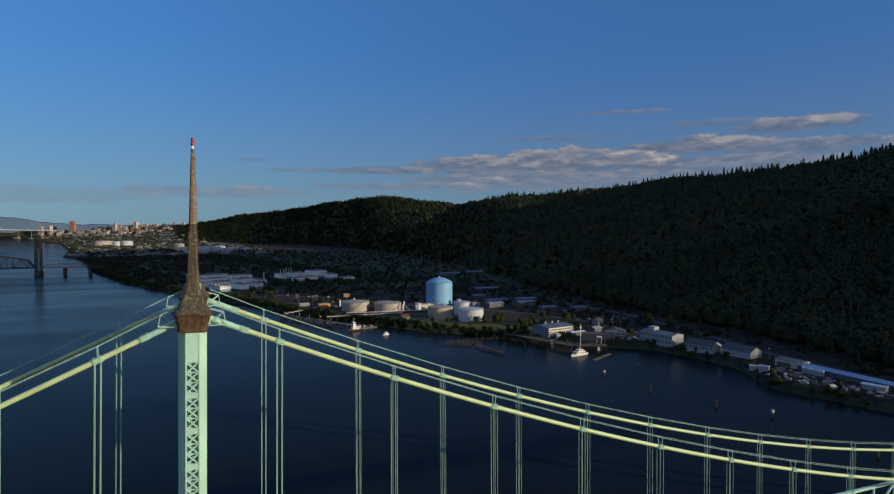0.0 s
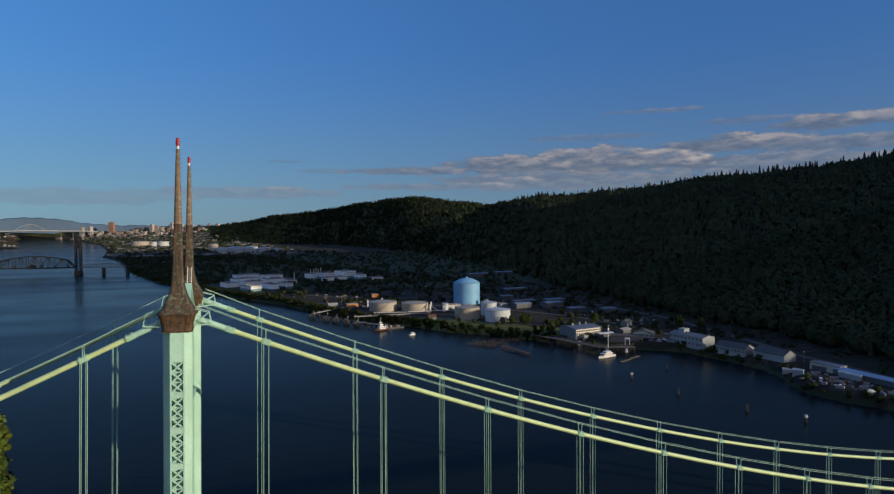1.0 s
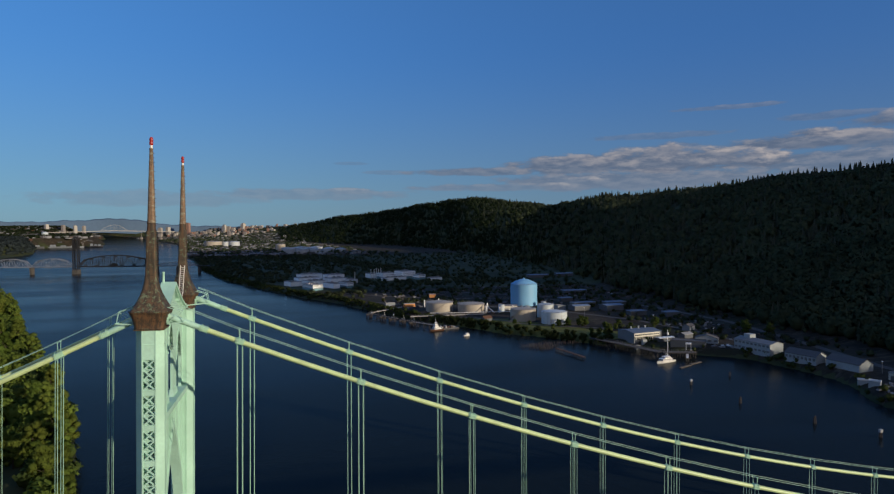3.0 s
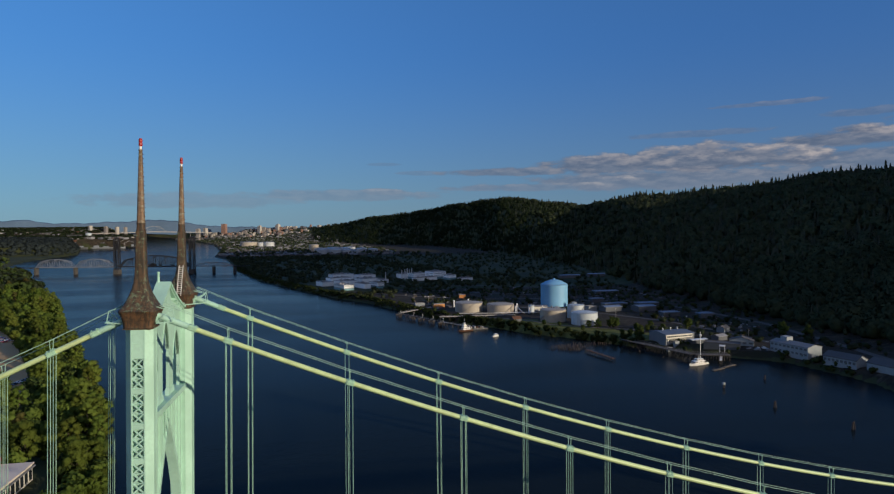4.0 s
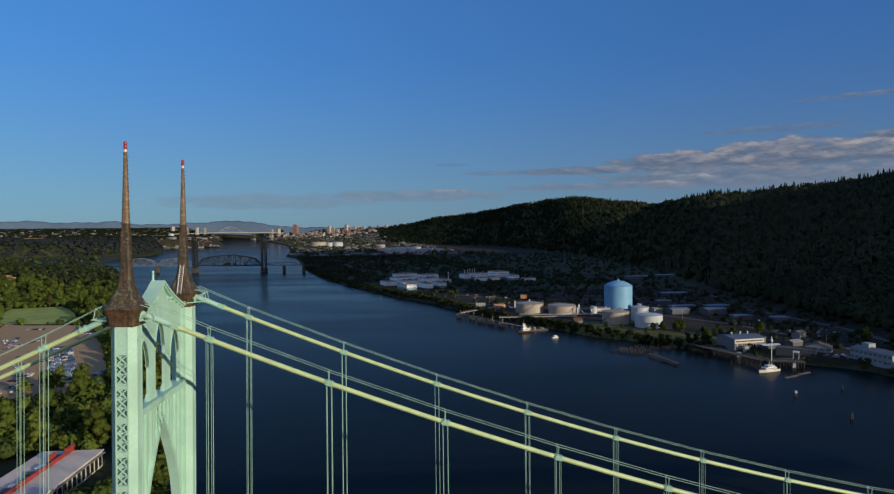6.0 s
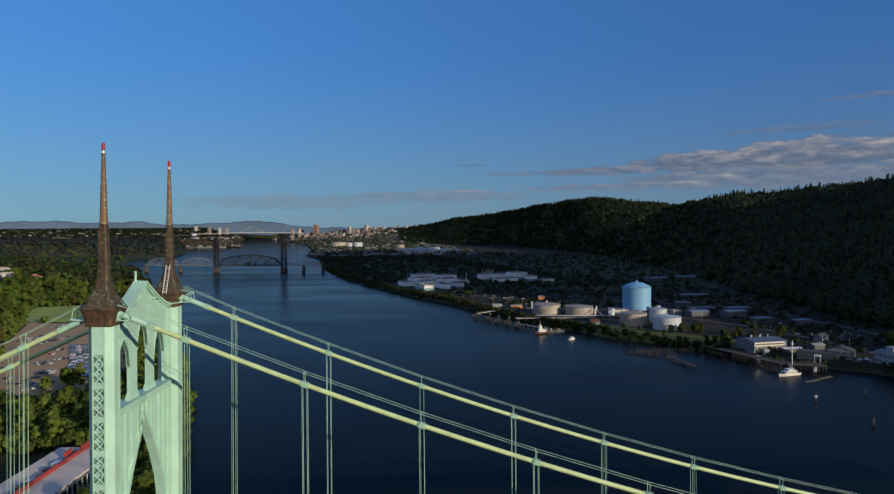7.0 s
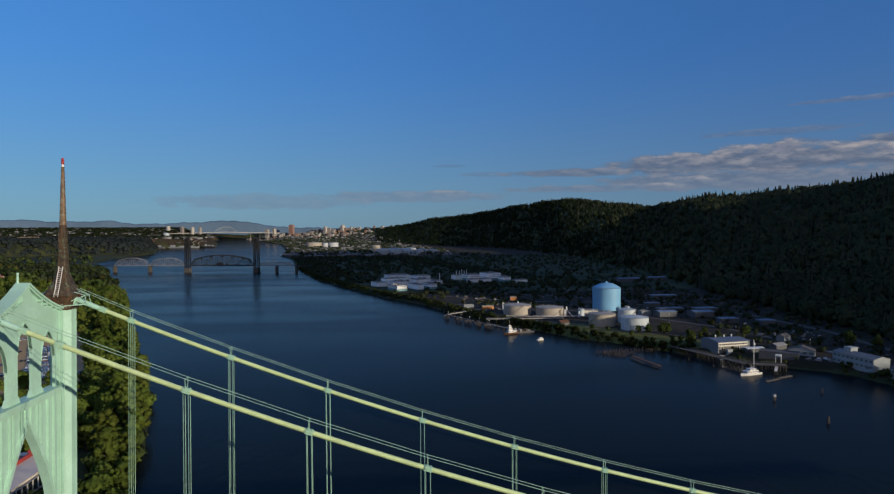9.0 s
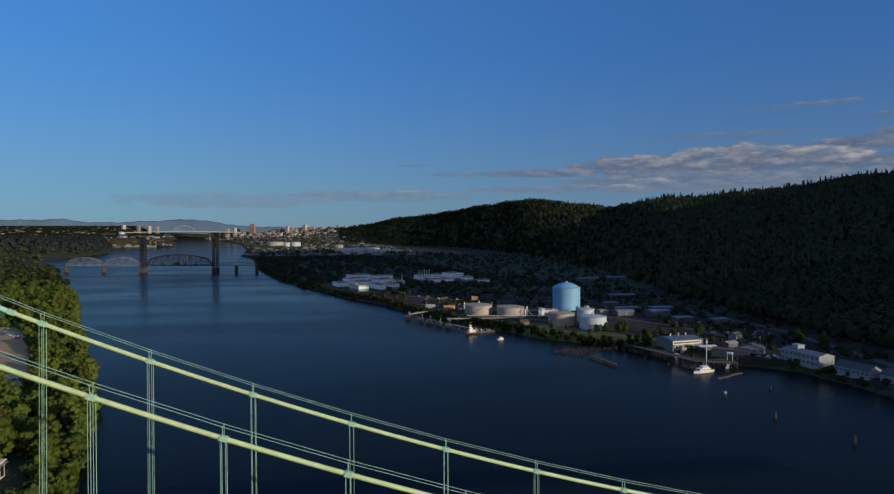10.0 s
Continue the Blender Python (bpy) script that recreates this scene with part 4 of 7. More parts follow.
    part("approach_span", g, dark_steel, t)
    for x in (-60, -118):
        g = Mesh()
        g.box(x - 3, x + 3, -5, 5, -6, 17.8)
        part("pier", g, dark_concrete, t)
    g = Mesh()
    g.box(L * 0.48, L * 0.55, -3, 3, 21, 27)
    g.box(L * 0.49, L * 0.54, -2.5, 2.5, 27, 29)
    part("operator_house", g, dark_steel, t)


railway_bridge()


# ---- trees ----
def core(centre, radius, rng, around=9, rings=6):
    """The dense inside of a leafy clump: a lumpy ball of loose quads, with its normals."""
    a, b = np.meshgrid(np.linspace(0, 2 * math.pi, around + 1), np.linspace(0.12, math.pi - 0.12, rings + 1))
    d = np.stack([np.cos(a) * np.sin(b), np.sin(a) * np.sin(b), np.cos(b)], -1)
    r = 1 + rng.uniform(-0.16, 0.16, a.shape)
    r[:, -1] = r[:, 0]
    p = np.asarray(centre) + d * r[..., None] * radius
    ring = lambda v: np.stack([v[:-1, :-1], v[1:, :-1], v[1:, 1:], v[:-1, 1:]], 2).reshape(-1, 3)
    return ring(p), ring(d)


def crown_mesh(name, seed, height, width, lumps, leaves, mat, leaf=0.55):
    """A crown of many leaf clumps round boughs, with gaps and an uneven outline."""
    rng = np.random.RandomState(seed)
    V, F, N = [], [], []
    for k in range(lumps):
        u = rng.uniform(0, 1) ** 0.8
        z = height * (0.22 + 0.74 * u)
        reach = width * 0.5 * math.sin(math.pi * min(0.96, 0.22 + 0.70 * u)) ** 0.7
        a, q = rng.uniform(0, 2 * math.pi), reach * rng.uniform(0.25, 0.95)
        c = np.array((q * math.cos(a), q * math.sin(a), z))
        rad = width * rng.uniform(0.13, 0.22)
        d = rng.normal(size=(leaves, 3))
        d /= np.linalg.norm(d, axis=1)[:, None]
        p = c + d * rad * rng.uniform(0.55, 1.08, (leaves, 1)) * np.array((1, 1, 0.8))
        n = d + rng.normal(size=(leaves, 3)) * 0.55 + np.array((0, 0, 0.25))
        n /= np.linalg.norm(n, axis=1)[:, None]
        s = np.cross(n, rng.normal(size=(leaves, 3)))
        s /= np.linalg.norm(s, axis=1)[:, None]
        t = np.cross(n, s)
        size = leaf * rng.uniform(0.6, 1.4, (leaves, 1))
        i = sum(len(v) for v in V)
        quad = np.stack([p - s * size - t * size * 0.5, p + s * size * 0.4 - t * size, p + s * size + t * size * 0.6, p - s * size * 0.3 + t * size], 1)
        V.append(quad.reshape(-1, 3))
        F.append(np.arange(leaves * 4).reshape(-1, 4) + i)
        out = p - np.array((0, 0, height * 0.5))
        out = d * 0.65 + 0.5 * out / np.linalg.norm(out, axis=1)[:, None] + n * 0.15 + np.array((0, 0, 0.2))
        N.append(np.repeat(out / np.linalg.norm(out, axis=1)[:, None], 4, axis=0))
        cv, cn = core(c, rad * np.array((0.66, 0.66, 0.54)), rng)
        out = cv - np.array((0, 0, height * 0.5))
        out = cn * 0.65 + 0.5 * out / np.linalg.norm(out, axis=1)[:, None] + np.array((0, 0, 0.2))
        i = sum(len(v) for v in V)
        V.append(cv), N.append(out / np.linalg.norm(out, axis=1)[:, None])
        F.append(np.arange(len(cv)).reshape(-1, 4) + i)
    return big_mesh(name, np.concatenate(V), np.concatenate(F), [mat], soft=np.concatenate(N))


def trunk_mesh(name, seed, height, width):
    rng = np.random.RandomState(seed)
    m = Mesh()
    bend = rng.uniform(-0.4, 0.4, 2)
    m.tube([(bend[0] * u, bend[1] * u, height * 0.8 * u) for u in (0, 0.1, 0.4, 0.7, 1)], [0.45, 0.32, 0.26, 0.17, 0.05], 8)
    for k in range(7):
        z, a = height * rng.uniform(0.2, 0.55), rng.uniform(0, 6.28)
        q = width * 0.36
        m.tube([(0, 0, z), (q * 0.5 * math.cos(a), q * 0.5 * math.sin(a), z + height * 0.12), (q * math.cos(a), q * math.sin(a), z + height * 0.2)], [0.14, 0.09, 0.04], 6)
    return m.mesh(name, bark)


KINDS = []
for k, (h, w, mat) in enumerate(((17, 11, leaf_a), (21, 12, leaf_a), (14, 10, leaf_a), (19, 9.5, leaf_b), (24, 11, leaf_a), (11, 8, leaf_a))):
    KINDS.append((crown_mesh("crown", 20 + k, h, w, 38, 118, mat, 0.27), trunk_mesh("trunk", 40 + k, h, w), h))
for k, (h, w) in enumerate(((12, 9), (9, 7.5))):
    KINDS.append((crown_mesh("crown", 60 + k, h, w, 30, 100, leaf_mid, 0.22), trunk_mesh("trunk", 70 + k, h, w), h))
TREE_LABELS = ("broad-leaved tree with a full green crown on the river bank", "tall broad-leaved tree with a dense green crown", "round green broad-leaved tree",
               "yellow-brown leaved tree among the green ones", "tall slender green tree by the water", "small round bright green tree", "round dark green tree on the river bank", "low bushy dark green tree on the river bank")


def tree(x, y, kind, scale=1.0, turn=0.0, group="bank trees", z=None):
    c, t, h = KINDS[kind]
    m = stand(x, y, turn, z) @ Matrix.Scale(scale, 4)
    ob = thing("tree", TREE_LABELS[kind], "tree", group, at=m)
    part("trunk", t, None, ob)
    part("crown", c, None, ob)
    return ob


LOT = ((-450, 716), (-421, 706), (-345, 697), (-318, 655), (-275, 578), (-232, 495), (-192, 412), (-178, 372), (-200, 335), (-266, 370), (-313, 450), (-378, 560))      # parking lot
HALL = ((-190, 140), (-186, 246), (-104, 246), (-100, 140))
LAWN = ((-480, 724), (-352, 706), (-385, 757), (-440, 850), (-480, 900), (-540, 880))


def within(x, y, poly):
    odd = False
    for (xa, ya), (xb, yb) in zip(poly, poly[1:] + poly[:1]):
        if (ya > y) != (yb > y) and x < (xb - xa) * (y - ya) / (yb - ya) + xa:
            odd = not odd
    return odd


rng = random.Random(11)
spots = []
tries = 0
while len(spots) < 280 and tries < 60000:
    tries += 1
    y = rng.uniform(110, 900) if rng.random() < 0.75 else rng.uniform(900, 1300)
    shore = float(np.interp(y, EAST[:, 0], EAST[:, 1]))
    x = shore - 5 - rng.random() ** 1.6 * (260 if y < 900 else 320)
    if within(x, y, LOT) or within(x, y, HALL) or within(x, y, LAWN) or x < -0.64 * (y + 62) - 90:
        continue
    gap = 6.2 if y < 600 else 8.5
    if any((x - a) ** 2 + (y - b) ** 2 < gap * gap for a, b in spots):
        continue
    spots.append((x, y))
UNDER = []
while len(UNDER) < 3400:
    y = rng.uniform(110, 1150)
    x = float(np.interp(y, EAST[:, 0], EAST[:, 1])) - 4 - rng.random() * 270
    if within(x, y, LOT) or within(x, y, HALL) or within(x, y, LAWN) or x < -0.64 * (y + 62) - 90:
        continue
    UNDER.append((x, y))
for i, (x, y) in enumerate(spots):
    k = rng.choices(range(6), (5, 4, 5, 1.1, 3, 3))[0]
    tree(x, y, k, rng.uniform(0.8, 1.15), rng.uniform(0, 360))


for x, y, k, s in ((-214, 376, 0, 0.9), (-224, 390, 2, 0.9), (-199, 389, 0, 1.0), (-205, 372, 4, 0.8), (-228, 372, 2, 0.8)):
    tree(x, y, k, s, x * 31 % 360)


# ---- woods too thick to count ----
def clump_template(seed, n=26, leaf=0.12):
    """A rounded leafy clump of loose faces, one unit high."""
    r = np.random.RandomState(seed)
    d = r.normal(size=(n, 3))
    d[:, 2] = np.abs(d[:, 2]) * 0.9 + 0.05
    d /= np.linalg.norm(d, axis=1)[:, None]
    p = d * r.uniform(0.34, 0.52, (n, 1)) + np.array((0, 0, 0.42))
    p[:, 2] *= 1.05
    nn = d + r.normal(size=(n, 3)) * 0.4
    nn /= np.linalg.norm(nn, axis=1)[:, None]
    s = np.cross(nn, r.normal(size=(n, 3)))
    s /= np.linalg.norm(s, axis=1)[:, None]
    t = np.cross(nn, s)
    q = leaf * r.uniform(0.7, 1.3, (n, 1))
    out = d * 0.8 + nn * 0.25
    out = np.repeat(out / np.linalg.norm(out, axis=1)[:, None], 4, axis=0)
    v = np.stack([p - s * q - t * q * 0.6, p + s * q * 0.5 - t * q, p + s * q + t * q * 0.5, p - s * q * 0.5 + t * q], 1).reshape(-1, 3)
    cv, cn = core((0, 0, 0.40), np.array((0.31, 0.31, 0.40)), r, 7, 4)
    return np.concatenate([v, cv]), np.arange(len(v) + len(cv)).reshape(-1, 4), np.concatenate([out, cn])


def fir_template(seed, tiers=4, sides=6):
    """A ragged conifer of stacked drooping tiers, one unit high."""
    r = np.random.RandomState(seed)
    V, F = [], []
    for k in range(tiers):
        z0, z1 = 0.06 + 0.88 / tiers * k, 0.06 + 0.88 / tiers * k + 0.32 - 0.02 * k
        rad = 0.17 * (1 - k / (tiers + 0.6))
        for j in range(sides):
            a0, a1 = 2 * math.pi * (j + r.uniform(-0.2, 0.2)) / sides, 2 * math.pi * (j + 1 + r.uniform(-0.2, 0.2)) / sides
            q0, q1 = rad * r.uniform(0.7, 1.25), rad * r.uniform(0.7, 1.25)
            i = len(V)
            V += [(q0 * math.cos(a0), q0 * math.sin(a0), z0 + r.uniform(-0.04, 0.03)), (q1 * math.cos(a1), q1 * math.sin(a1), z0 + r.uniform(-0.04, 0.03)),
                  (0.012 * math.cos(a1), 0.012 * math.sin(a1), min(1.0, z1)), (0.012 * math.cos(a0), 0.012 * math.sin(a0), min(1.0, z1))]
            F.append((i, i + 1, i + 2, i + 3))
    V = np.array(V)
    out = V * np.array((1, 1, 0)) / np.maximum(np.hypot(V[:, 0], V[:, 1]), 1e-4)[:, None] + np.array((0, 0, 0.45))
    return V, np.array(F), out / np.linalg.norm(out, axis=1)[:, None]


def wood(name, label, pts, templates, heights, widths, mats, seed):
    """Many trees or bushes in one mesh, at points of the true plan."""
    r = np.random.RandomState(seed)
    pts = np.asarray(pts, float)
    z = land(pts[:, 0], pts[:, 1])
    V, F, I, N = [], [], [], []
    n0 = 0
    pick = r.randint(0, len(templates), len(pts))
    for k, (tv, tf, tn, mi) in enumerate(templates):
        sel = pts[pick == k]
        if not len(sel):
            continue
        zz = z[pick == k]
        h = r.uniform(heights[0], heights[1], len(sel))
        w = h * r.uniform(widths[0], widths[1], len(sel))
        a = r.uniform(0, 6.28, len(sel))
        c, s = np.cos(a), np.sin(a)
        vx = sel[:, None, 0] + w[:, None] * (tv[None, :, 0] * c[:, None] - tv[None, :, 1] * s[:, None])
        vy = sel[:, None, 1] + w[:, None] * (tv[None, :, 0] * s[:, None] + tv[None, :, 1] * c[:, None])
        vz = zz[:, None] - 0.4 + h[:, None] * tv[None, :, 2]
        V.append(far(np.stack([vx, vy, vz], -1)).reshape(-1, 3))
        F.append((tf[None] + n0 + (np.arange(len(sel)) * len(tv))[:, None, None]).reshape(-1, 4))
        I.append(np.full(len(sel) * len(tf), mi))
        N.append(np.stack([tn[None, :, 0] * c[:, None] - tn[None, :, 1] * s[:, None], tn[None, :, 0] * s[:, None] + tn[None, :, 1] * c[:, None], tn[None, :, 2] + 0 * c[:, None]], -1).reshape(-1, 3))
        n0 += len(sel) * len(tv)
    ob = part(name, big_mesh(name, np.concatenate(V), np.concatenate(F), mats, False, np.concatenate(I), np.concatenate(N)), None)
    return tagged(ob, label, "woods", kind="stuff")


CL = [clump_template(s) for s in range(4)]
FI = [fir_template(s, 5, 7) for s in range(4)]
FINE_CL = [clump_template(s + 30, 92, 0.062) for s in range(3)]
DEEP_CL = [clump_template(s + 10, 44, 0.09) for s in range(3)]
nr = np.random.RandomState(5)
wood("undergrowth", "leafy undergrowth between the trees of the eastern bank", UNDER, [(*c, i % 2) for i, c in enumerate(FINE_CL)], (4, 12), (0.9, 1.3), [leaf_a, leaf_mid], 21)
# the western hillside
az = np.concatenate([nr.uniform(-2, 60, 16000), nr.uniform(60, 150, 1500)])
foot, crest = np.interp(az, HILL[:, 0], HILL[:, 1]), np.interp(az, HILL[:, 0], HILL[:, 2])
rr = foot + (crest - foot) * nr.uniform(0.01, 1.03, len(az))
hill_pts = np.stack([MID[0] + rr * np.sin(np.radians(az)), MID[1] + rr * np.cos(np.radians(az))], 1)
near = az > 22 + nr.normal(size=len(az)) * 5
foot_pts, high_pts = hill_pts[(rr < 1150) & near & (az < 60)], hill_pts[((rr >= 1150) | (az >= 60)) & near]
wood("foot_woods", "dark broad-leaved forest and firs along the foot of the hill", foot_pts, [(*FINE_CL[0], 1), (*FINE_CL[1], 1), (*FINE_CL[2], 1), (*FI[1], 0)], (13, 25), (0.85, 1.2), [fir, leaf_dark], 26)
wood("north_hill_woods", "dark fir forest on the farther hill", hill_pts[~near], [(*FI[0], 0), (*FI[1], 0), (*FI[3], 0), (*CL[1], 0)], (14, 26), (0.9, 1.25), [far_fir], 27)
wood("hill_woods", "dark mixed forest of firs and broad-leaved trees on steep hills", high_pts,
     [(*FI[0], 0), (*FI[1], 0), (*FI[3], 0), (*DEEP_CL[0], 1), (*DEEP_CL[1], 1)], (14, 27), (0.9, 1.25), [fir, leaf_dark], 6)
# firs along the crest
az = np.concatenate([nr.uniform(20, 60, 900), nr.uniform(-1, 22, 900)])
crest = np.interp(az, HILL[:, 0], HILL[:, 2])
rr = crest * nr.uniform(0.985, 1.012, len(az))
wood("crest_firs", "tall dark firs along the ridge line", np.stack([MID[0] + rr * np.sin(np.radians(az)), MID[1] + rr * np.cos(np.radians(az))], 1),
     [(*FI[2], 0), (*FI[3], 0), (*FI[0], 0), (*CL[3], 1)], (17, 36), (0.95, 1.5), [fir, leaf_dark], 7)
az = np.concatenate([nr.normal(q, w, n) for q, w, n in ((27.5, 2.2, 60), (31.5, 1.0, 26), (36.5, 1.2, 22), (41, 1.5, 24), (47.5, 1.6, 34), (52, 1.0, 14), (56, 1.8, 44), (20, 1.5, 14))])
rr = np.interp(az, HILL[:, 0], HILL[:, 2]) * nr.uniform(0.985, 1.0, len(az))
wood("ridge_firs", "groups of very tall firs standing over the ridge line", np.stack([MID[0] + rr * np.sin(np.radians(az)), MID[1] + rr * np.cos(np.radians(az))], 1),
     [(*f, 0) for f in FI], (28, 46), (1.0, 1.5), [fir], 17)
# woods of the eastern shore beyond the single trees
HOUSES = ((-775, 1200), (-802, 1222), (-832, 1252), (-905, 1382), (-930, 1404), (-1130, 1700), (-960, 1440), (-742, 1206), (-722, 1172), (-700, 1150))
pts = []
while len(pts) < 7000:
    y = nr.uniform(180, 2700)
    e = nr.uniform(8, 1700)
    x = float(np.interp(y, EAST[:, 0], EAST[:, 1])) - e
    if x < -0.80 * (y + 62) - 150 or within(x, y, LOT) or within(x, y, HALL) or within(x, y, LAWN):
        continue
    if y < 1150 and x > -0.64 * (y + 62) - 90 and e < 330:
        continue
    if any((x - a * f) ** 2 + (y - b * f) ** 2 < 24 ** 2 for a, b in HOUSES for f in (1.0, 0.975, 0.95)):
        continue
    if 1950 < y < 2900 and e < 420 and nr.rand() < 0.96:
        continue
    pts.append((x, y))
wood("far_shore_woods", "dark green woods on the distant eastern shore", [p for p in pts if p[1] > 1050], [(*c, i % 2) for i, c in enumerate(CL)], (12, 21), (0.95, 1.4), [flat_leaf, leaf_mid], 18)
wood("shore_woods", "thick green woods behind the eastern shore", [p for p in pts if p[1] <= 1050], [(*FINE_CL[0], 0), (*FINE_CL[1], 1), (*FINE_CL[2], 0)], (13, 23), (0.75, 1.1), [leaf_a, leaf_mid], 8)
pts = []
while len(pts) < 6500:
    x, y = -1240 - nr.uniform(0, 2100), 2500 + 1800 * nr.rand() ** 1.4
    if y > np.interp(x, (-3400, -1852, -1647, -1338, -1238), (2350, 2783, 3100, 3162, 3288)) and x < np.interp(y, EAST[:, 0], EAST[:, 1]) - 6 and x > -0.72 * y - 200:
        pts.append((x, y))
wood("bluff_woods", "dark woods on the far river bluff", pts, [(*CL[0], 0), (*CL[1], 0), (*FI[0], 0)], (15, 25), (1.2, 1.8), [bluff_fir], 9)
# scrub and trees of the western bank
pts = []
for y in nr.uniform(190, 1900, 1500):
    if (375 < y < 620 or y < 345) and nr.rand() < 0.8:
        continue
    pts.append((float(np.interp(y, WEST[:, 0], WEST[:, 1])) + nr.uniform(3, 22), y))
wood("bank_scrub", "low green scrub along the western bank", pts, [(*c, 0) for c in CL], (2.2, 5.5), (0.9, 1.6), [bush], 10)
pts = [(float(np.interp(y, WEST[:, 0], WEST[:, 1])) + nr.uniform(2, 16), y) for y in nr.uniform(495, 680, 110)]
wood("bank_bushes", "green bushes along the grass bank before the tanks", pts, [(*c, 0) for c in DEEP_CL], (2.5, 6.5), (0.9, 1.5), [bush], 33)
pts = []
while len(pts) < 4000:
    y = nr.uniform(930, 2650)
    w = nr.uniform(8, 520) if nr.rand() < 0.6 else nr.uniform(8, 1150)
    x = float(np.interp(y, WEST[:, 0], WEST[:, 1])) + w
    if (y < 1090 and x > 120) or (w < 95 and 1030 < y < 1260) or any(abs(x - a) < b / 2 + 14 and abs(y - c) < b / 2 + 16 for a, c, b in ((30, 1110, 50), (85, 1125, 50), (0, 1195, 40), (40, 1200, 60), (70, 1250, 70), (55, 1345, 110), (215, 1300, 110), (275, 1255, 50))) or (1450 < y < 2300 and 120 < w < 420 and nr.rand() < 0.6):
        continue
    pts.append((x, y))
yard = []
while len(yard) < 1000:
    x, y = nr.uniform(130, 540), nr.uniform(180, 1080)
    w = x - np.interp(y, WEST[:, 0], WEST[:, 1])
    if w < 40 or (150 < x < 380 and 560 < y < 800) or ground_z(x, y) > 30 or (y < 560 and w < 75) or nr.rand() > 0.35 + 0.65 * float(bumps(np.array([x]), np.array([y]), 150, 9)[0] > 0.05):
        continue
    yard.append((x, y))
wood("yard_scrub", "dark scrub and small trees over the industrial yards", yard, [(*c, i % 2) for i, c in enumerate(DEEP_CL)], (1.5, 6.5), (1.0, 1.8), [leaf_dark, bush], 35)
wood("flat_woods", "dark thickets and trees on the western flats", pts, [(*c, i % 2) for i, c in enumerate(CL)], (3, 9), (1.0, 1.7), [leaf_dark, flat_leaf], 12)
for x, y, k, s in ((289, 577, 7, 0.9), (297, 572, 6, 0.95), (310, 568, 6, 1.1), (318, 572, 7, 1.2), (330, 548, 7, 0.9), (338, 540, 7, 0.8), (262, 596, 7, 0.6), (248, 606, 7, 0.7), (275, 560, 7, 0.7),
                   (352, 560, 7, 0.9), (386, 545, 6, 1.0), (398, 560, 7, 1.0), (305, 512, 7, 0.9), (312, 508, 7, 1.1), (320, 520, 6, 0.9), (300, 520, 7, 0.8), (360, 548, 7, 0.7), (450, 480, 6, 1.3), (462, 462, 6, 1.2)):
    tree(x, y, k, s, x * 37 % 360, "west bank trees")


# ---- the tank farm on the western bank ----
def tank(x, y, r, h, mat, label, dome=1.2, rim=True, stair=True, turn=0.0, roof_mat=None, group="storage tanks"):
    t = thing("storage_tank", label, "storage tank", group, at=stand(x, y, turn))
    m = Mesh()
    n = 56
    prof = [(r, -0.5), (r, h)]
    rows = [[(q * math.cos(2 * math.pi * j / n), q * math.sin(2 * math.pi * j / n), z) for j in range(n)] for q, z in prof]
    m.grid(rows, 0, True, True)
    part("shell", m, mat, t)
    m = Mesh()
    rows = [[(r * c * math.cos(2 * math.pi * j / n), r * c * math.sin(2 * math.pi * j / n), h + dome * (1 - c * c)) for j in range(n)] for c in (1.02, 0.98, 0.9, 0.75, 0.55, 0.35, 0.15, 0.02)]
    m.grid(rows, 0, True, True)
    part("roof", m, roof_mat or mat, t)
    if rim:
        m = Mesh()
        for z in (h + 0.15, h + 0.7, h + 1.15):
            m.tube([((r + 0.1) * math.cos(a), (r + 0.1) * math.sin(a), z) for a in np.linspace(0, 2 * math.pi, n + 1)], 0.06, 4, caps=False)
        for j in range(0, n, 2):
            a = 2 * math.pi * j / n
            m.beam(((r + 0.1) * math.cos(a), (r + 0.1) * math.sin(a), h), ((r + 0.1) * math.cos(a), (r + 0.1) * math.sin(a), h + 1.15), 0.06)
        part("rim_rail", m, grey_steel, t)
    if stair:                                   # winding stair
        m = Mesh()
        pts = [((r + 0.6) * math.cos(a), (r + 0.6) * math.sin(a), 0.3 + (h - 0.3) * k / 30) for k, a in enumerate(np.linspace(-2.6, -2.6 + min(2.2, h * 1.4 / r), 31))]
        for a, b in zip(pts[:-1], pts[1:]):
            m.beam(a, b, 0.9, 0.18)
            m.beam((a[0], a[1], a[2] + 1.0), (b[0], b[1], b[2] + 1.0), 0.08)
        part("winding_stair", m, grey_steel, t)
    return t


big = tank(321, 775, 18.8, 30.0, blue_tank, "very large sky-blue domed steel gas tank", 7.0, True, True, 150)
m = Mesh()
m.turned([(1.6, 36.6), (1.6, 38.2), (0.4, 38.9)], 16)
part("vent", m, blue_tank, big)
m = Mesh()
for a in np.linspace(-2.2, -0.9, 4):
    m.tube([(19.1 * math.cos(a), 19.1 * math.sin(a), 0), (19.1 * math.cos(a), 19.1 * math.sin(a), 30.3), (10 * math.cos(a), 10 * math.sin(a), 36)], 0.22, 6)
part("riser_pipes", m, blue_tank, big)
tank(192, 748, 18.2, 11.6, beige_tank, "wide low beige oil tank streaked with rust", 1.5, turn=20)
tank(231, 731, 17.6, 10.2, beige_tank, "wide low beige oil tank with a shallow roof", 1.5, turn=60)
tank(269, 636, 15.0, 13.8, beige_tank, "beige oil tank near the bank", 1.2, turn=-40)
tank(295.5, 605, 14.6, 13.6, white_tank, "white oil tank with dark streaks down its side", 1.4, turn=100)
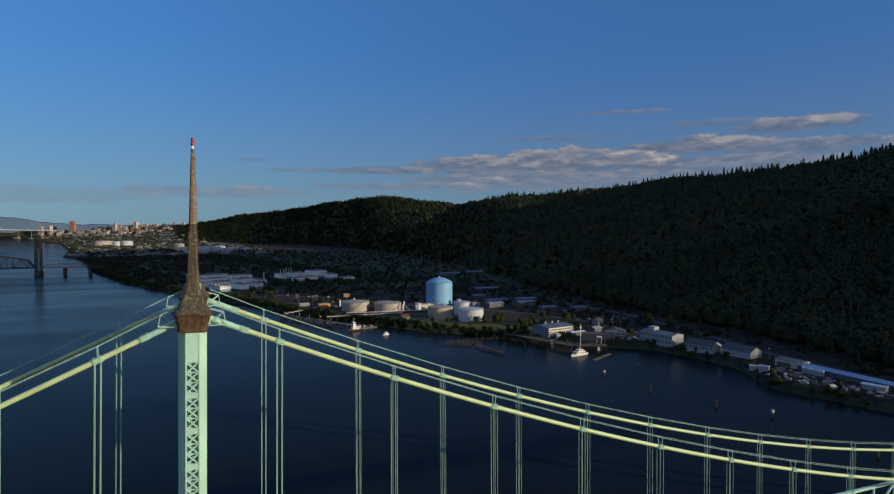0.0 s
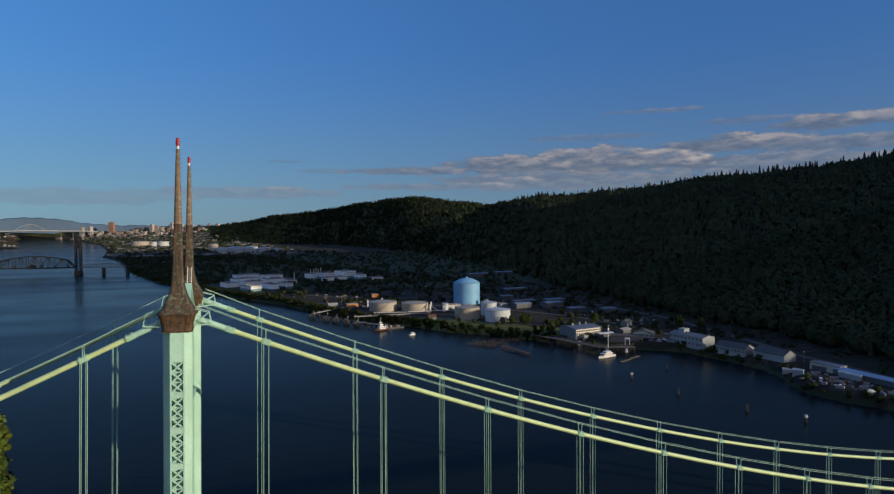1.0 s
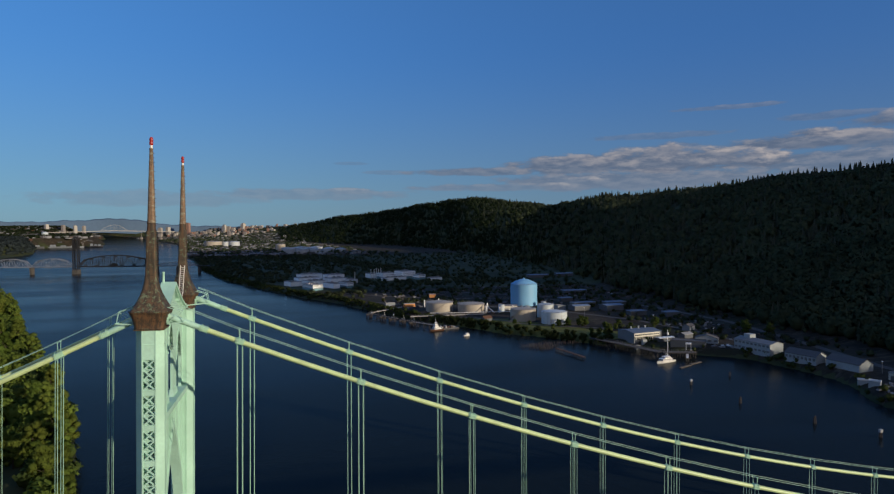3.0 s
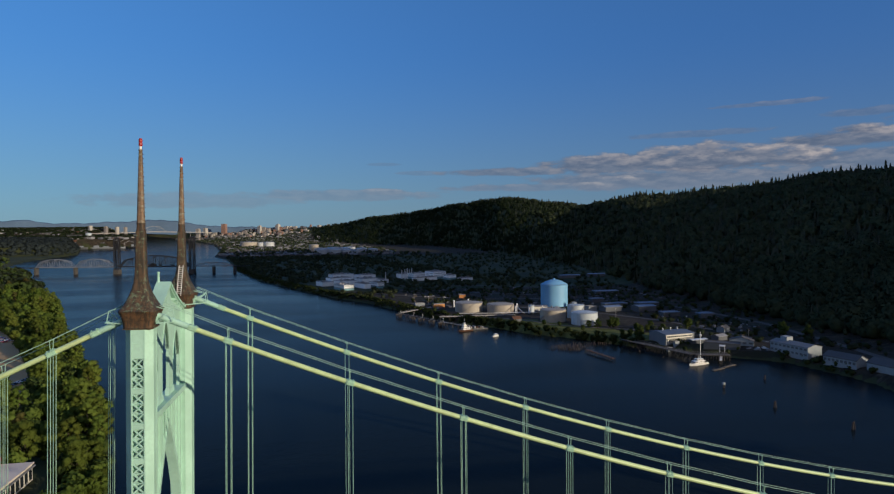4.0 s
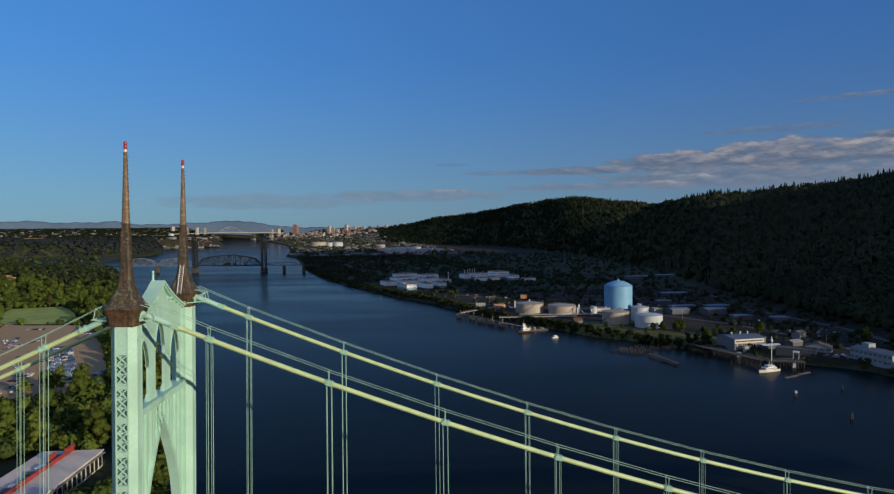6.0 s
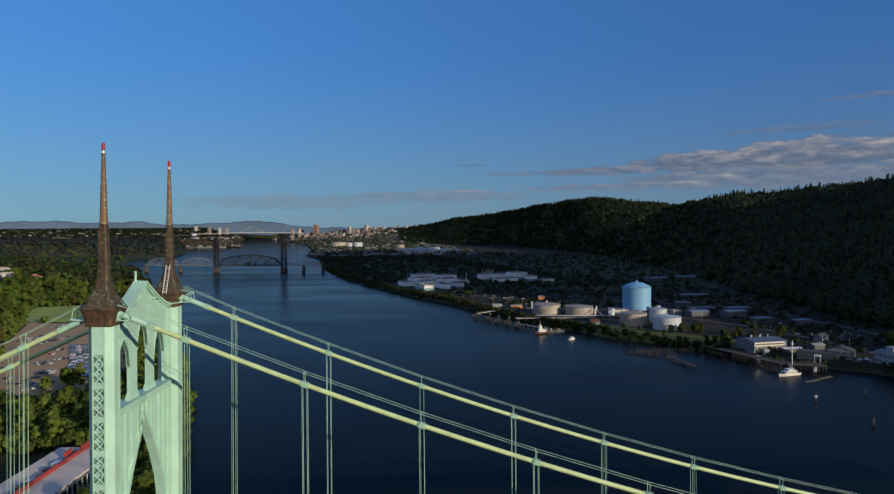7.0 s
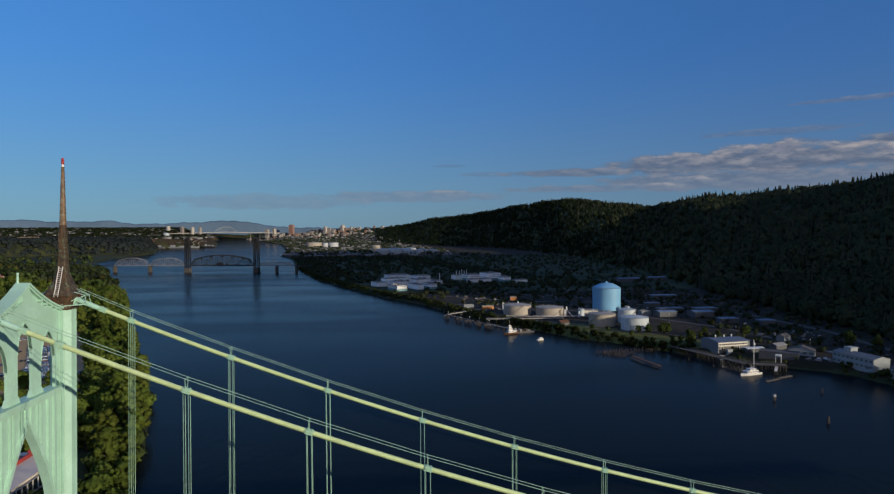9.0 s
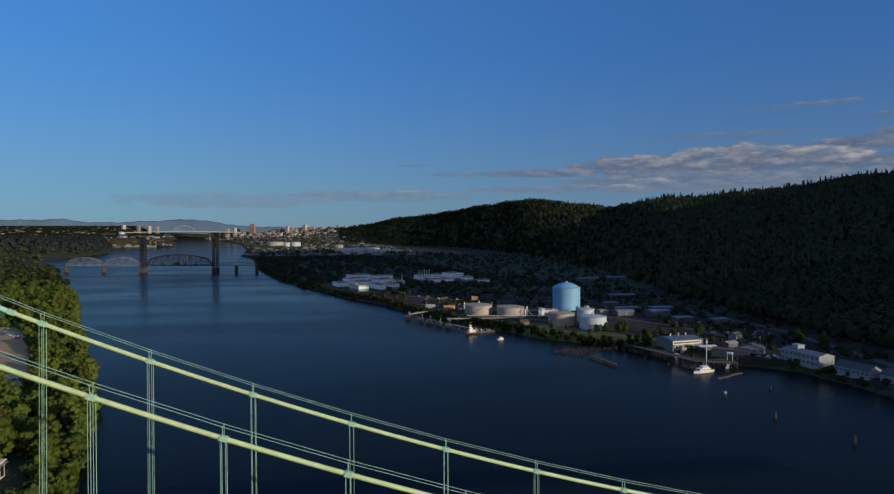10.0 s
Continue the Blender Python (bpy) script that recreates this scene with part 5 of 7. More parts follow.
tank(305, 655, 10.0, 15.5, white_tank, "smaller white tank behind the others", 1.2, turn=0)
tank(268, 715, 4.0, 9.0, white_tank, "small upright white tank", 0.8, stair=False)
tank(300, 705, 3.0, 7.0, white_tank, "small upright white tank", 0.8, stair=False)
tank(341, 750, 3.2, 6.5, white_tank, "small upright white tank", 0.8, stair=False)


def building(x, y, turn, w, d, h, label, wall, roof, gable=0.0, rows=0, cols=0, group="", name="industrial_building", extras=0, band=None, seed=0):
    """A building of w by d metres, its long front towards its own -y, with window openings, a roof with an edge, and roof plant."""
    t = thing(name, label, "building", group, at=stand(x, y, turn))
    m = Mesh()
    m.box(-w / 2, w / 2, -d / 2, d / 2, -2.0, h)
    if gable:
        for s in (-1, 1):
            q = [(s * w / 2, -d / 2, h), (s * w / 2, d / 2, h), (s * w / 2, 0, h + gable)]
            m.face(q if s > 0 else q[::-1])
    body = part("wall", m, wall, t)
    pane = glass_dark if wall is cream_wall else dull_glass
    m = Mesh()
    o = 0.5
    if gable:
        for s in (-1, 1):
            lo, hi = (s * (d / 2 + o), h - gable * o / (d / 2)), (0, h + gable)
            for dz, flip in ((0.05, s > 0), (0.35, s < 0)):
                q = [(-w / 2 - o, lo[0], lo[1] + dz), (w / 2 + o, lo[0], lo[1] + dz), (w / 2 + o, hi[0], hi[1] + dz), (-w / 2 - o, hi[0], hi[1] + dz)]
                m.face(q if not flip else q[::-1])
            m.face([(-w / 2 - o, lo[0], lo[1] + 0.05), (w / 2 + o, lo[0], lo[1] + 0.05), (w / 2 + o, lo[0], lo[1] + 0.35), (-w / 2 - o, lo[0], lo[1] + 0.35)])
            for sx in (-1, 1):
                m.face([(sx * (w / 2 + o), lo[0], lo[1] + 0.05), (sx * (w / 2 + o), lo[0], lo[1] + 0.35), (sx * (w / 2 + o), 0, hi[1] + 0.35), (sx * (w / 2 + o), 0, hi[1] + 0.05)])
    else:
        m.box(-w / 2 - 0.15, w / 2 + 0.15, -d / 2 - 0.15, d / 2 + 0.15, h, h + 0.35)
        for x0, x1, y0, y1 in ((-w / 2 - 0.15, w / 2 + 0.15, -d / 2 - 0.15, -d / 2 + 0.15), (-w / 2 - 0.15, w / 2 + 0.15, d / 2 - 0.15, d / 2 + 0.15),
                               (-w / 2 - 0.15, -w / 2 + 0.15, -d / 2, d / 2), (w / 2 - 0.15, w / 2 + 0.15, -d / 2, d / 2)):
            m.box(x0, x1, y0, y1, h + 0.35, h + 0.9)
    part("roof", m, roof, t)
    if band:
        m = Mesh()
        m.box(-w / 2 - 0.06, w / 2 + 0.06, -d / 2 - 0.06, d / 2 + 0.06, -1.0, h * 0.36)
        part("stripe", m, band, t)
    for k in range(rows):
        z0 = h * (k + 0.38) / rows
        hh = h / rows * 0.38
        for j in range(cols):
            cx = -w / 2 + w * (j + 0.5) / cols
            ww = w / cols * 0.62
            m = Mesh()
            m.box(cx - ww / 2, cx + ww / 2, -d / 2 - 0.10, -d / 2 + 0.3, z0, z0 + hh)
            part("window", m, pane, t)
        nc = max(1, int(cols * d / w))
        for j in range(nc):
            cy = -d / 2 + d * (j + 0.5) / nc
            ww = d / nc * 0.6
            m = Mesh()
            m.box(-w / 2 - 0.10, -w / 2 + 0.3, cy - ww / 2, cy + ww / 2, z0, z0 + hh)
            part("window", m, pane, t)
    r = random.Random(seed + int(x * 7 + y))
    for k in range(extras):
        ex, ey = r.uniform(-w * 0.4, w * 0.4), r.uniform(-d * 0.4, d * 0.4)
        ew, ed, eh = r.uniform(1.5, 4.5), r.uniform(1.5, 4), r.uniform(1.2, 3.0)
        m = Mesh()
        m.box(ex - ew / 2, ex + ew / 2, ey - ed / 2, ey + ed / 2, h + 0.3, h + 0.35 + eh)
        part("roof_unit", m, grey_steel, t)
    return t


# buildings along the western bank
whitewash = material("whitewashed_boards", (0.27, 0.30, 0.31), 0.75, stain=0.16, grain=0.5, streak=0.15)
office_wall = material("grey_office_boards", (0.15, 0.16, 0.17), 0.75, stain=0.15, grain=0.5)
dull_cream = material("dull_cream_boards", (0.40, 0.37, 0.31), 0.75, stain=0.15, grain=0.5)
white_sheet = material("white_sheet_metal_roof", (0.55, 0.58, 0.60), 0.6, stain=0.12, grain=0.4)
sky_roof = material("pale_blue_metal_roof", (0.30, 0.38, 0.50), 0.5, stain=0.12, grain=0.3)
slate_roof = material("slate_blue_roof", (0.085, 0.115, 0.165), 0.7, stain=0.18, grain=0.3)
blue_roof = material("blue_grey_metal_roof", (0.15, 0.20, 0.28), 0.6, stain=0.15, grain=0.3)
office = building(335.5, 488, 10, 33, 24, 8.0, "two-storey cream office with window bands and a blue-grey roof", office_wall, slate_roof, 1.7, 0, 0, name="office_building")
for k, (z0, z1, x0, x1, cols) in enumerate(((4.9, 7.3, -15.6, 13.5, 13), (0.9, 3.7, -13.4, 5.5, 8))):      # two bands of windows set in cream fronts
    m = Mesh()
    m.box(x0 - 0.5, x1 + 0.5, -12.22, -11.95, z0 - 0.5, z1 + 0.5)
    part("front_band", m, cream_wall, office, "cream window front")
    for c in range(cols):
        w = (x1 - x0) / cols
        m = Mesh()
        m.box(x0 + w * (c + 0.12), x0 + w * (c + 0.88), -12.30, -12.1, z0 + (0.5 if k == 0 else 0.0), z1 - (0.5 if k == 0 else 0.0))
        part("window", m, glass_dark, office)
m = Mesh()
m.box(-16.5, 16.5, -13.4, -12.0, 4.15, 4.4)
part("canopy", m, roof_dark, office, "dark canopy between the storeys")
for x in (-9, 0, 8):
    m = Mesh()
    m.turned([(0.6, 10.2), (0.6, 11.9), (0.9, 12.0), (0.3, 12.5)], 10, (x, 1.5, 0))
    part("roof_vent", m, white_metal, office)
for x, y, a in ((330, 470, 12), (322, 468, 15)):
    building(x, y, a, 5, 2.4, 2.6, "small white box van body parked before the office", whitewash, roof_light, 0, 0, 0, name="trailer")
building(361, 446, -38, 30, 13, 4.2, "low dark riverside shed with a flat roof", grey_wall, roof_dark, 0, 0, 0, name="shed")
building(352, 470, 8, 17, 6, 3.4, "small pale shed with a white roof", grey_wall, white_sheet, 0.5, 0, 0, name="shed")
b = building(385, 452, 52, 9, 20, 4.6, "small white gabled house", whitewash, roof_dark, 3.2, 1, 2, name="house")
building(381, 480, 20, 13, 8, 4.0, "grey shed behind the house", grey_wall, roof_light, 1.5, 0, 0, name="shed")
building(412, 520, 30, 12, 8, 4.6, "small grey gabled house under the trees", white_wall, roof_dark, 2.2, 0, 0, name="house")
b = building(403, 406, -80, 37, 16, 8.6, "white two-storey warehouse with a low pitched roof and penthouse", whitewash, roof_light, 2.0, 2, 9, name="warehouse", extras=0)
m = Mesh()
m.box(-12.5, -6, -3, 4, 8.8, 13.6)
part("penthouse", m, whitewash, b)
building(411, 362, -75, 26, 14, 5.4, "white warehouse with a dark pitched roof", whitewash, roof_dark, 3.4, 1, 8, name="warehouse")
building(421, 330, -82, 27, 15, 5.4, "white windowless shed with a dark pitched roof", whitewash, roof_dark, 3.6, 0, 0, name="warehouse")
shed = building(423, 283, -80, 22, 9, 5.0, "cream open-fronted shed by the yard", dull_cream, roof_light, 0, 0, 0, name="shed")
# solid dark panel on the wall, for the shade inside the open bay
m = Mesh()
m.box(-9.5, 1.5, -4.56, -4.3, 0.0, 3.4)
part("opening", m, roof_dark, shed, "dark panel standing in for the shaded open bay")
building(424, 239, -89, 74, 8, 3.8, "long low shed with a blue-grey metal roof", grey_wall, sky_roof, 1.3, 0, 0, name="long_shed")
for x, y, a, w, d, h, lab in ((417, 265, -80, 7, 3, 3.2, "white box trailer beside the long shed"), (416, 257, -80, 10, 3, 3.4, "white box trailer backed to the long shed"), (413, 213, -76, 14, 5, 3.4, "white covered trailer shed"),
                              (395, 284, -60, 7, 3.0, 3.0, "pale blue freight container in the yard"), (399, 296, -40, 8, 3.0, 2.2, "white boat hull stored ashore in the yard")):
    building(x, y, a, w, d, h, lab, whitewash, white_sheet, 0.6 if w > 12 else 0, 0, 0, name="trailer")
# sheds behind the tanks
for x, y, a, w, d, h, mat, lab in ((372, 702, 8, 24, 16, 6, grey_wall, "grey shed with a rounded blue-grey roof"), (412, 690, 8, 26, 18, 7, grey_wall, "grey shed among parked plant"),
                                   (350, 715, 8, 12, 10, 5, white_wall, "small white shed near the tanks"), (284, 731, -10, 20, 9, 5.5, cream_wall, "small cream pump house among tanks"),
                                   (395, 740, 5, 34, 12, 5, grey_wall, "long grey shed behind the tanks"), (345, 825, 5, 24, 12, 5, grey_wall, "low grey shed in the yard"), (395, 800, 5, 20, 12, 5, grey_wall, "low grey shed in the yard"),
                                   (440, 735, 5, 30, 15, 5, grey_wall, "grey shed under the hill"), (455, 900, 0, 40, 16, 5, grey_wall, "long pale shed under the wooded hill"),
                                   (520, 1230, 0, 46, 14, 6, grey_wall, "long pale shed under the wooded hill"), (590, 1250, 0, 40, 14, 6, grey_wall, "pale shed under the wooded hill"),
                                   (160, 800, 10, 16, 5, 4, orange_paint, "orange freight containers on the bank"), (135, 815, 10, 14, 5, 4, white_wall, "white freight container on the bank"),
                                   (215, 905, 0, 10, 6, 5, orange_paint, "orange works cabin in the yard"), (420, 640, 0, 22, 12, 5, grey_wall, "grey shed below the wooded hill"), (455, 620, 0, 18, 12, 5, grey_wall, "grey shed below the wooded hill")):
    building(x, y, a, w, d, h, lab, mat, blue_roof if mat is grey_wall else roof_light, 1.2 if h > 5 else 0.0, 0, 0, name="shed" if h > 4 else "container")

# the white works upstream
works_wall = material("works_wall", (0.78, 0.80, 0.80), 0.7, stain=0.15, grain=0.3, vary=0.2)
works_roof = material("white_roof_sheet", (0.30, 0.31, 0.32), 0.7, stain=0.18, grain=0.3, vary=0.15)
teal_wall = material("teal_cladding", (0.12, 0.26, 0.30), 0.6, stain=0.15, grain=0.4)
works = ((33, 1098, 44, 20, 9.5, 1), (68, 1124, 42, 13, 8.5, 0), (94, 1122, 36, 14, 10, 1), (-3, 1191, 34, 23, 8, 0), (36, 1192, 34, 34, 9, 0), (24, 1262, 26, 46, 10, 0), (80, 1242, 34, 36, 9, 0), (112, 1230, 26, 18, 7, 0),
         (30, 1352, 26, 50, 11, 0), (82, 1334, 26, 40, 10, 0), (196, 1318, 28, 32, 12, 1), (236, 1302, 34, 34, 16, 1), (262, 1268, 22, 18, 10, 1), (206, 1262, 12, 56, 6, 0), (170, 1345, 22, 26, 9, 0), (290, 1240, 14, 30, 5, 0))
for k, (x, y, w, d, h, front) in enumerate(works):
    b = building(x, y, -66, w, d, h, "white flat-roofed works building with a teal base and roof plant" if front else "pale flat-roofed works building with roof plant", works_wall, works_roof, 0, 0, 0, "works buildings", "works_building", 8, teal_wall if front else None, k)
    for z in np.arange(3.6, h - 1.0, 4.2) if front else ():      # strip windows round the end and the river front
        m = Mesh()
        m.box(w / 2 - 0.2, w / 2 + 0.12, -d * 0.42, d * 0.42, z, z + 0.8)
        m.box(-w * 0.44, w * 0.44, -d / 2 - 0.12, -d / 2 + 0.2, z, z + 0.8)
        part("window_strip", m, dull_glass, b)
for x, y, h in ((119, 1215, 22), (62, 1150, 15), (168, 1300, 21), (174, 1310, 23), (180, 1318, 20), (30, 1190, 15), (186, 1325, 22), (162, 1308, 20)):
    t = thing("chimney", "slim pale metal chimney", "chimney", "works chimneys", at=stand(x, y))
    m = Mesh()
    m.turned([(1.1, 0), (0.9, h), (1.0, h + 0.1), (1.0, h + 0.6), (0.8, h + 0.7)], 14)
    part("flue", m, white_metal, t)
    m = Mesh()
    m.turned([(1.5, h * 0.66), (1.5, h * 0.66 + 0.3)], 14)
    part("platform", m, grey_steel, t)

def track(label, pts, width, mat):
    """A road laid over the land along points of the plan."""
    pts = np.array(pts, float)
    q = np.concatenate([a + (b - a) * np.linspace(0, 1, 24, endpoint=False)[:, None] for a, b in zip(pts[:-1], pts[1:])] + [pts[-1:]])
    d = np.gradient(q, axis=0)
    d /= np.linalg.norm(d, axis=1)[:, None]
    side = np.stack([-d[:, 1], d[:, 0]], 1)
    m = Mesh()
    rows = []
    for off in (-width / 2, 0.0, width / 2):
        e = q + side * off
        rows.append(np.concatenate([e, land(e[:, 0], e[:, 1])[:, None] + 0.25], 1))
    z = np.max([r[:, 2] for r in rows], axis=0)
    m.grid([far(np.concatenate([r[:, :2], z[:, None]], 1)) for r in rows[::-1]], 0, True)
    tagged(part("road", m, mat), label, "road", kind="structure")


yard_road = material("worn_yard_asphalt", (0.065, 0.060, 0.054), 0.9, stain=0.3, grain=0.3)
dirt_road = material("pale_dirt_track", (0.14, 0.115, 0.085), 0.95, stain=0.3, grain=0.3)
track("pale dirt track along the tank bank", ((176, 705), (215, 672), (246, 640), (255, 612), (292, 578), (340, 548), (382, 525)), 4.5, dirt_road)
track("asphalt yard road behind the tanks", ((120, 860), (190, 800), (262, 772), (300, 740), (352, 680), (395, 600), (412, 520), (418, 440)), 7, yard_road)
track("asphalt road under the wooded hill", ((130, 1060), (300, 950), (430, 830), (480, 700), (490, 560), (470, 430), (450, 330), (442, 220)), 8, yard_road)
track("dirt track through the scrub", ((60, 1040), (150, 940), (240, 880), (330, 860), (430, 790)), 4.5, dirt_road)
track("asphalt road past the works", ((-40, 1230), (120, 1190), (150, 1130), (300, 1100), (420, 1010)), 7, yard_road)

# pipe racks and yard clutter behind the tanks
rng = random.Random(23)
m = Mesh()
for k in range(420):
    x, y = rng.uniform(130, 520), rng.uniform(770, 1060)
    if x < np.interp(y, WEST[:, 0], WEST[:, 1]) + 25 or (x - 325) ** 2 + (y - 775) ** 2 < 700 or (x - 193) ** 2 + (y - 749) ** 2 < 600 or (x - 231) ** 2 + (y - 740) ** 2 < 600:
        continue
    w, d, h = rng.uniform(1.0, 6), rng.uniform(0.8, 2.6), rng.uniform(0.5, 2.6)
    z = ground_z(x, y)
    m.box(-w / 2, w / 2, -d / 2, d / 2, 0, h, rng.choice((0, 3, 1, 3, 3, 0, 3, 2)), Matrix.Translation((x, y, z - 0.2)) @ Matrix.Rotation(rng.choice((0.1, 0.1, 1.67)), 4, "Z"))
for k in range(150):
    x, y = rng.uniform(372, 412), rng.uniform(195, 285)
    if x < np.interp(y, WEST[:, 0], WEST[:, 1]) + 14:
        continue
    w, d, h = rng.uniform(1, 6), rng.uniform(1, 2.5), rng.uniform(0.6, 2.2)
    m.box(-w / 2, w / 2, -d / 2, d / 2, 0, h, rng.choice((0, 1, 2, 2)), Matrix.Translation((x, y, ground_z(x, y) - 0.2)) @ Matrix.Rotation(rng.uniform(0, 3), 4, "Z"))
for k in range(60):
    x, y = rng.uniform(395, 470), rng.uniform(430, 640)
    w, d, h = rng.uniform(1, 5), rng.uniform(1, 2.5), rng.uniform(0.8, 2.2)
    m.box(-w / 2, w / 2, -d / 2, d / 2, 0, h, rng.choice((0, 1, 2)), Matrix.Translation((x, y, ground_z(x, y) - 0.2)) @ Matrix.Rotation(rng.uniform(0, 3), 4, "Z"))
tagged(part("yard_clutter", m, (grey_wall, wood_pile, grey_steel, roof_dark)), "stored plant, containers and scrap in the yards", "clutter", kind="stuff")

def pipe_rack(x0, y0, x1, y1, pipes, high, label):
    """Parallel pipes on trestles between two points of the plan."""
    L = math.hypot(x1 - x0, y1 - y0)
    t = thing("pipe_rack", label, "pipework", "tank farm pipework", at=stand(x0, y0, math.degrees(math.atan2(y1 - y0, x1 - x0))))
    for k in range(pipes):
        m = Mesh()
        m.tube([(0, k * 0.8, high), (L, k * 0.8, high)], 0.26, 8)
        part("pipe", m, (white_metal, grey_steel, beige_tank)[k % 3], t)
    for x in np.arange(1.0, L, 7.0):
        m = Mesh()
        m.beam((x, -0.5, high - 0.35), (x, pipes * 0.8, high - 0.35), 0.25)
        m.beam((x, -0.4, -0.5), (x, -0.4, high - 0.3), 0.22), m.beam((x, pipes * 0.8 - 0.1, -0.5), (x, pipes * 0.8 - 0.1, high - 0.3), 0.22)
        part("trestle", m, rust, t)


pipe_rack(214, 702, 292, 694, 4, 2.4, "white and grey pipes on low trestles between the tanks")
pipe_rack(250, 690, 258, 742, 3, 3.4, "pipe bundle on trestles beside the pump house")
pipe_rack(292, 694, 310, 752, 3, 2.8, "pale pipes leading to the large blue tank")
pipe_rack(170, 712, 214, 703, 3, 2.2, "pipes from the loading walkway to the tanks")
for x, y, h in ((246, 712, 9), (262, 704, 7.5), (284, 716, 8), (252, 726, 11), (180, 790, 10), (205, 812, 9), (330, 726, 7)):
    t = thing("process_column", "slim pale steel process column with a ladder", "process column", "tank farm columns", at=stand(x, y))
    m = Mesh()
    m.turned([(0.9, -0.3), (0.9, h - 0.5), (0.6, h), (0.15, h + 0.2)], 14)
    part("vessel", m, white_metal, t)
    m = Mesh()
    m.turned([(1.6, h * 0.7), (1.6, h * 0.7 + 0.15)], 12)
    for a in np.linspace(0, 6.28, 9)[:-1]:
        m.beam((1.5 * math.cos(a), 1.5 * math.sin(a), h * 0.7), (1.5 * math.cos(a), 1.5 * math.sin(a), h * 0.7 + 1.1), 0.07)
    part("platform", m, grey_steel, t)
for x, y, h in ((150, 830, 12), (215, 770, 12), (268, 668, 11), (350, 640, 11), (395, 560, 11), (340, 800, 12), (300, 850, 12), (405, 470, 10), (430, 310, 9)):
    t = thing("lamp_post", "tall thin yard light pole", "lamp post", "yard light poles", at=stand(x, y, x % 90))
    m = Mesh()
    m.tube([(0, 0, -0.3), (0, 0, h)], [0.16, 0.09], 7)
    part("pole", m, grey_steel, t)
    m = Mesh()
    m.box(-0.9, 0.9, -0.25, 0.25, h - 0.15, h + 0.15)
    part("lamp_head", m, white_metal, t)

for k, (x, y) in enumerate(((378, 432), (384, 428), (389, 422), (392, 430), (381, 425), (396, 418), (386, 272), (391, 262), (396, 250), (388, 246), (402, 236), (394, 228), (405, 222))):
    c = thing("van", "white van parked in the yard" if k % 3 else "pale pickup parked in the yard", "van", "parked vans", at=stand(x, y, 30 * k + 10))
    m = Mesh()
    m.box(-2.6, 1.3, -0.95, 0.95, 0.5, 2.2 if k % 3 else 1.3), m.box(1.3, 2.6, -0.95, 0.95, 0.5, 1.3), m.box(0.4, 1.4, -0.9, 0.9, 0.5, 2.1)
    part("body", m, white_metal if k % 2 else grey_steel, c)
    m = Mesh()
    m.face([(1.42, -0.8, 1.35), (1.42, 0.8, 1.35), (1.42, 0.75, 2.0), (1.42, -0.75, 2.0)])
    part("windscreen", m, glass_dark, c)
    for wx in (-1.7, 1.8):
        for sy in (-1, 1):
            m = Mesh()
            m.tube([(wx, sy * 0.75, 0.4), (wx, sy * 1.0, 0.4)], 0.4, 10)
            part("wheel", m, tyre, c)

# ---- piers, piles and boats ----
def jetty(name, label, a, b, width, z, piles, mat, rail=True):
    a, b = Vector((*a, z)), Vector((*b, z))
    t = thing(name, label, "pier", at=Matrix.Translation((a.x, a.y, 0)) @ Matrix.Rotation(math.atan2(b.y - a.y, b.x - a.x), 4, "Z"))
    L = (b - a).length
    m = Mesh()
    m.box(0, L, -width / 2, width / 2, z - 0.5, z)
    part("deck", m, mat, t)
    for s in (-1, 1):
        m = Mesh()
        m.beam((0, s * width / 2, z + 1), (L, s * width / 2, z + 1), 0.10)
        for x in np.arange(0, L, 3.0):
            m.beam((x, s * width / 2, z), (x, s * width / 2, z + 1), 0.08)
        if rail:
            part("handrail", m, grey_steel, t)
    for x in np.linspace(1, L - 1, piles):
        for s in (-1, 1):
            m = Mesh()
            m.tube([(x, s * width * 0.4, -4), (x, s * width * 0.4, z - 0.5)], 0.28, 7)
            part("post", m, wood_pile, t)
    return t


dark_deck = material("tarred_deck_timber", (0.055, 0.046, 0.038), 0.9, stain=0.35, grain=1.5)
pale_deck = material("pale_concrete_deck", (0.46, 0.41, 0.34), 0.85, stain=0.15)
jetty("jetty", "long timber loading jetty on piles", (100, 752), (140, 668), 2.0, 5.0, 7, dark_deck)
jetty("jetty", "pale walkway from the bank to the loading jetty", (143, 692), (238, 689), 3.0, 7.6, 9, pale_deck)
jetty("jetty", "pale narrow walkway to the jetty head", (101, 752), (150, 800), 2.5, 6.0, 6, pale_deck)
jetty("jetty", "narrow catwalk to the mooring", (141, 668), (162, 632), 1.3, 5.0, 5, pale_deck)
for x, y in ((99, 752), (113, 724), (122, 705), (141, 667), (132, 686)):
    t = thing("mooring_platform", "square timber mooring platform on dark piles", "mooring", "mooring platforms", at=Matrix.Translation((x, y, 0)))
    m = Mesh()
    m.box(-4, 4, -4, 4, 3.2, 4.4)
    part("deck", m, wood_deck, t)
    for sx in (-3.2, 0, 3.2):
        for sy in (-3.2, 3.2):
            m = Mesh()
            m.tube([(sx, sy, -4), (sx, sy, 3.2)], 0.4, 7)
            part("post", m, wood_pile, t)
    m = Mesh()
    m.box(-1.2, 1.2, -1.0, 1.0, 4.4, 6.2)
    part("cabin", m, grey_wall, t)
    m = Mesh()
    m.tube([(2.6, 2.6, 4.4), (2.6, 2.6, 8.6)], 0.10, 6)
    m.turned([(0.35, 8.5), (0.42, 8.7), (0.30, 9.1)], 8, (2.6, 2.6, 0))
    part("lamp", m, white_metal, t)
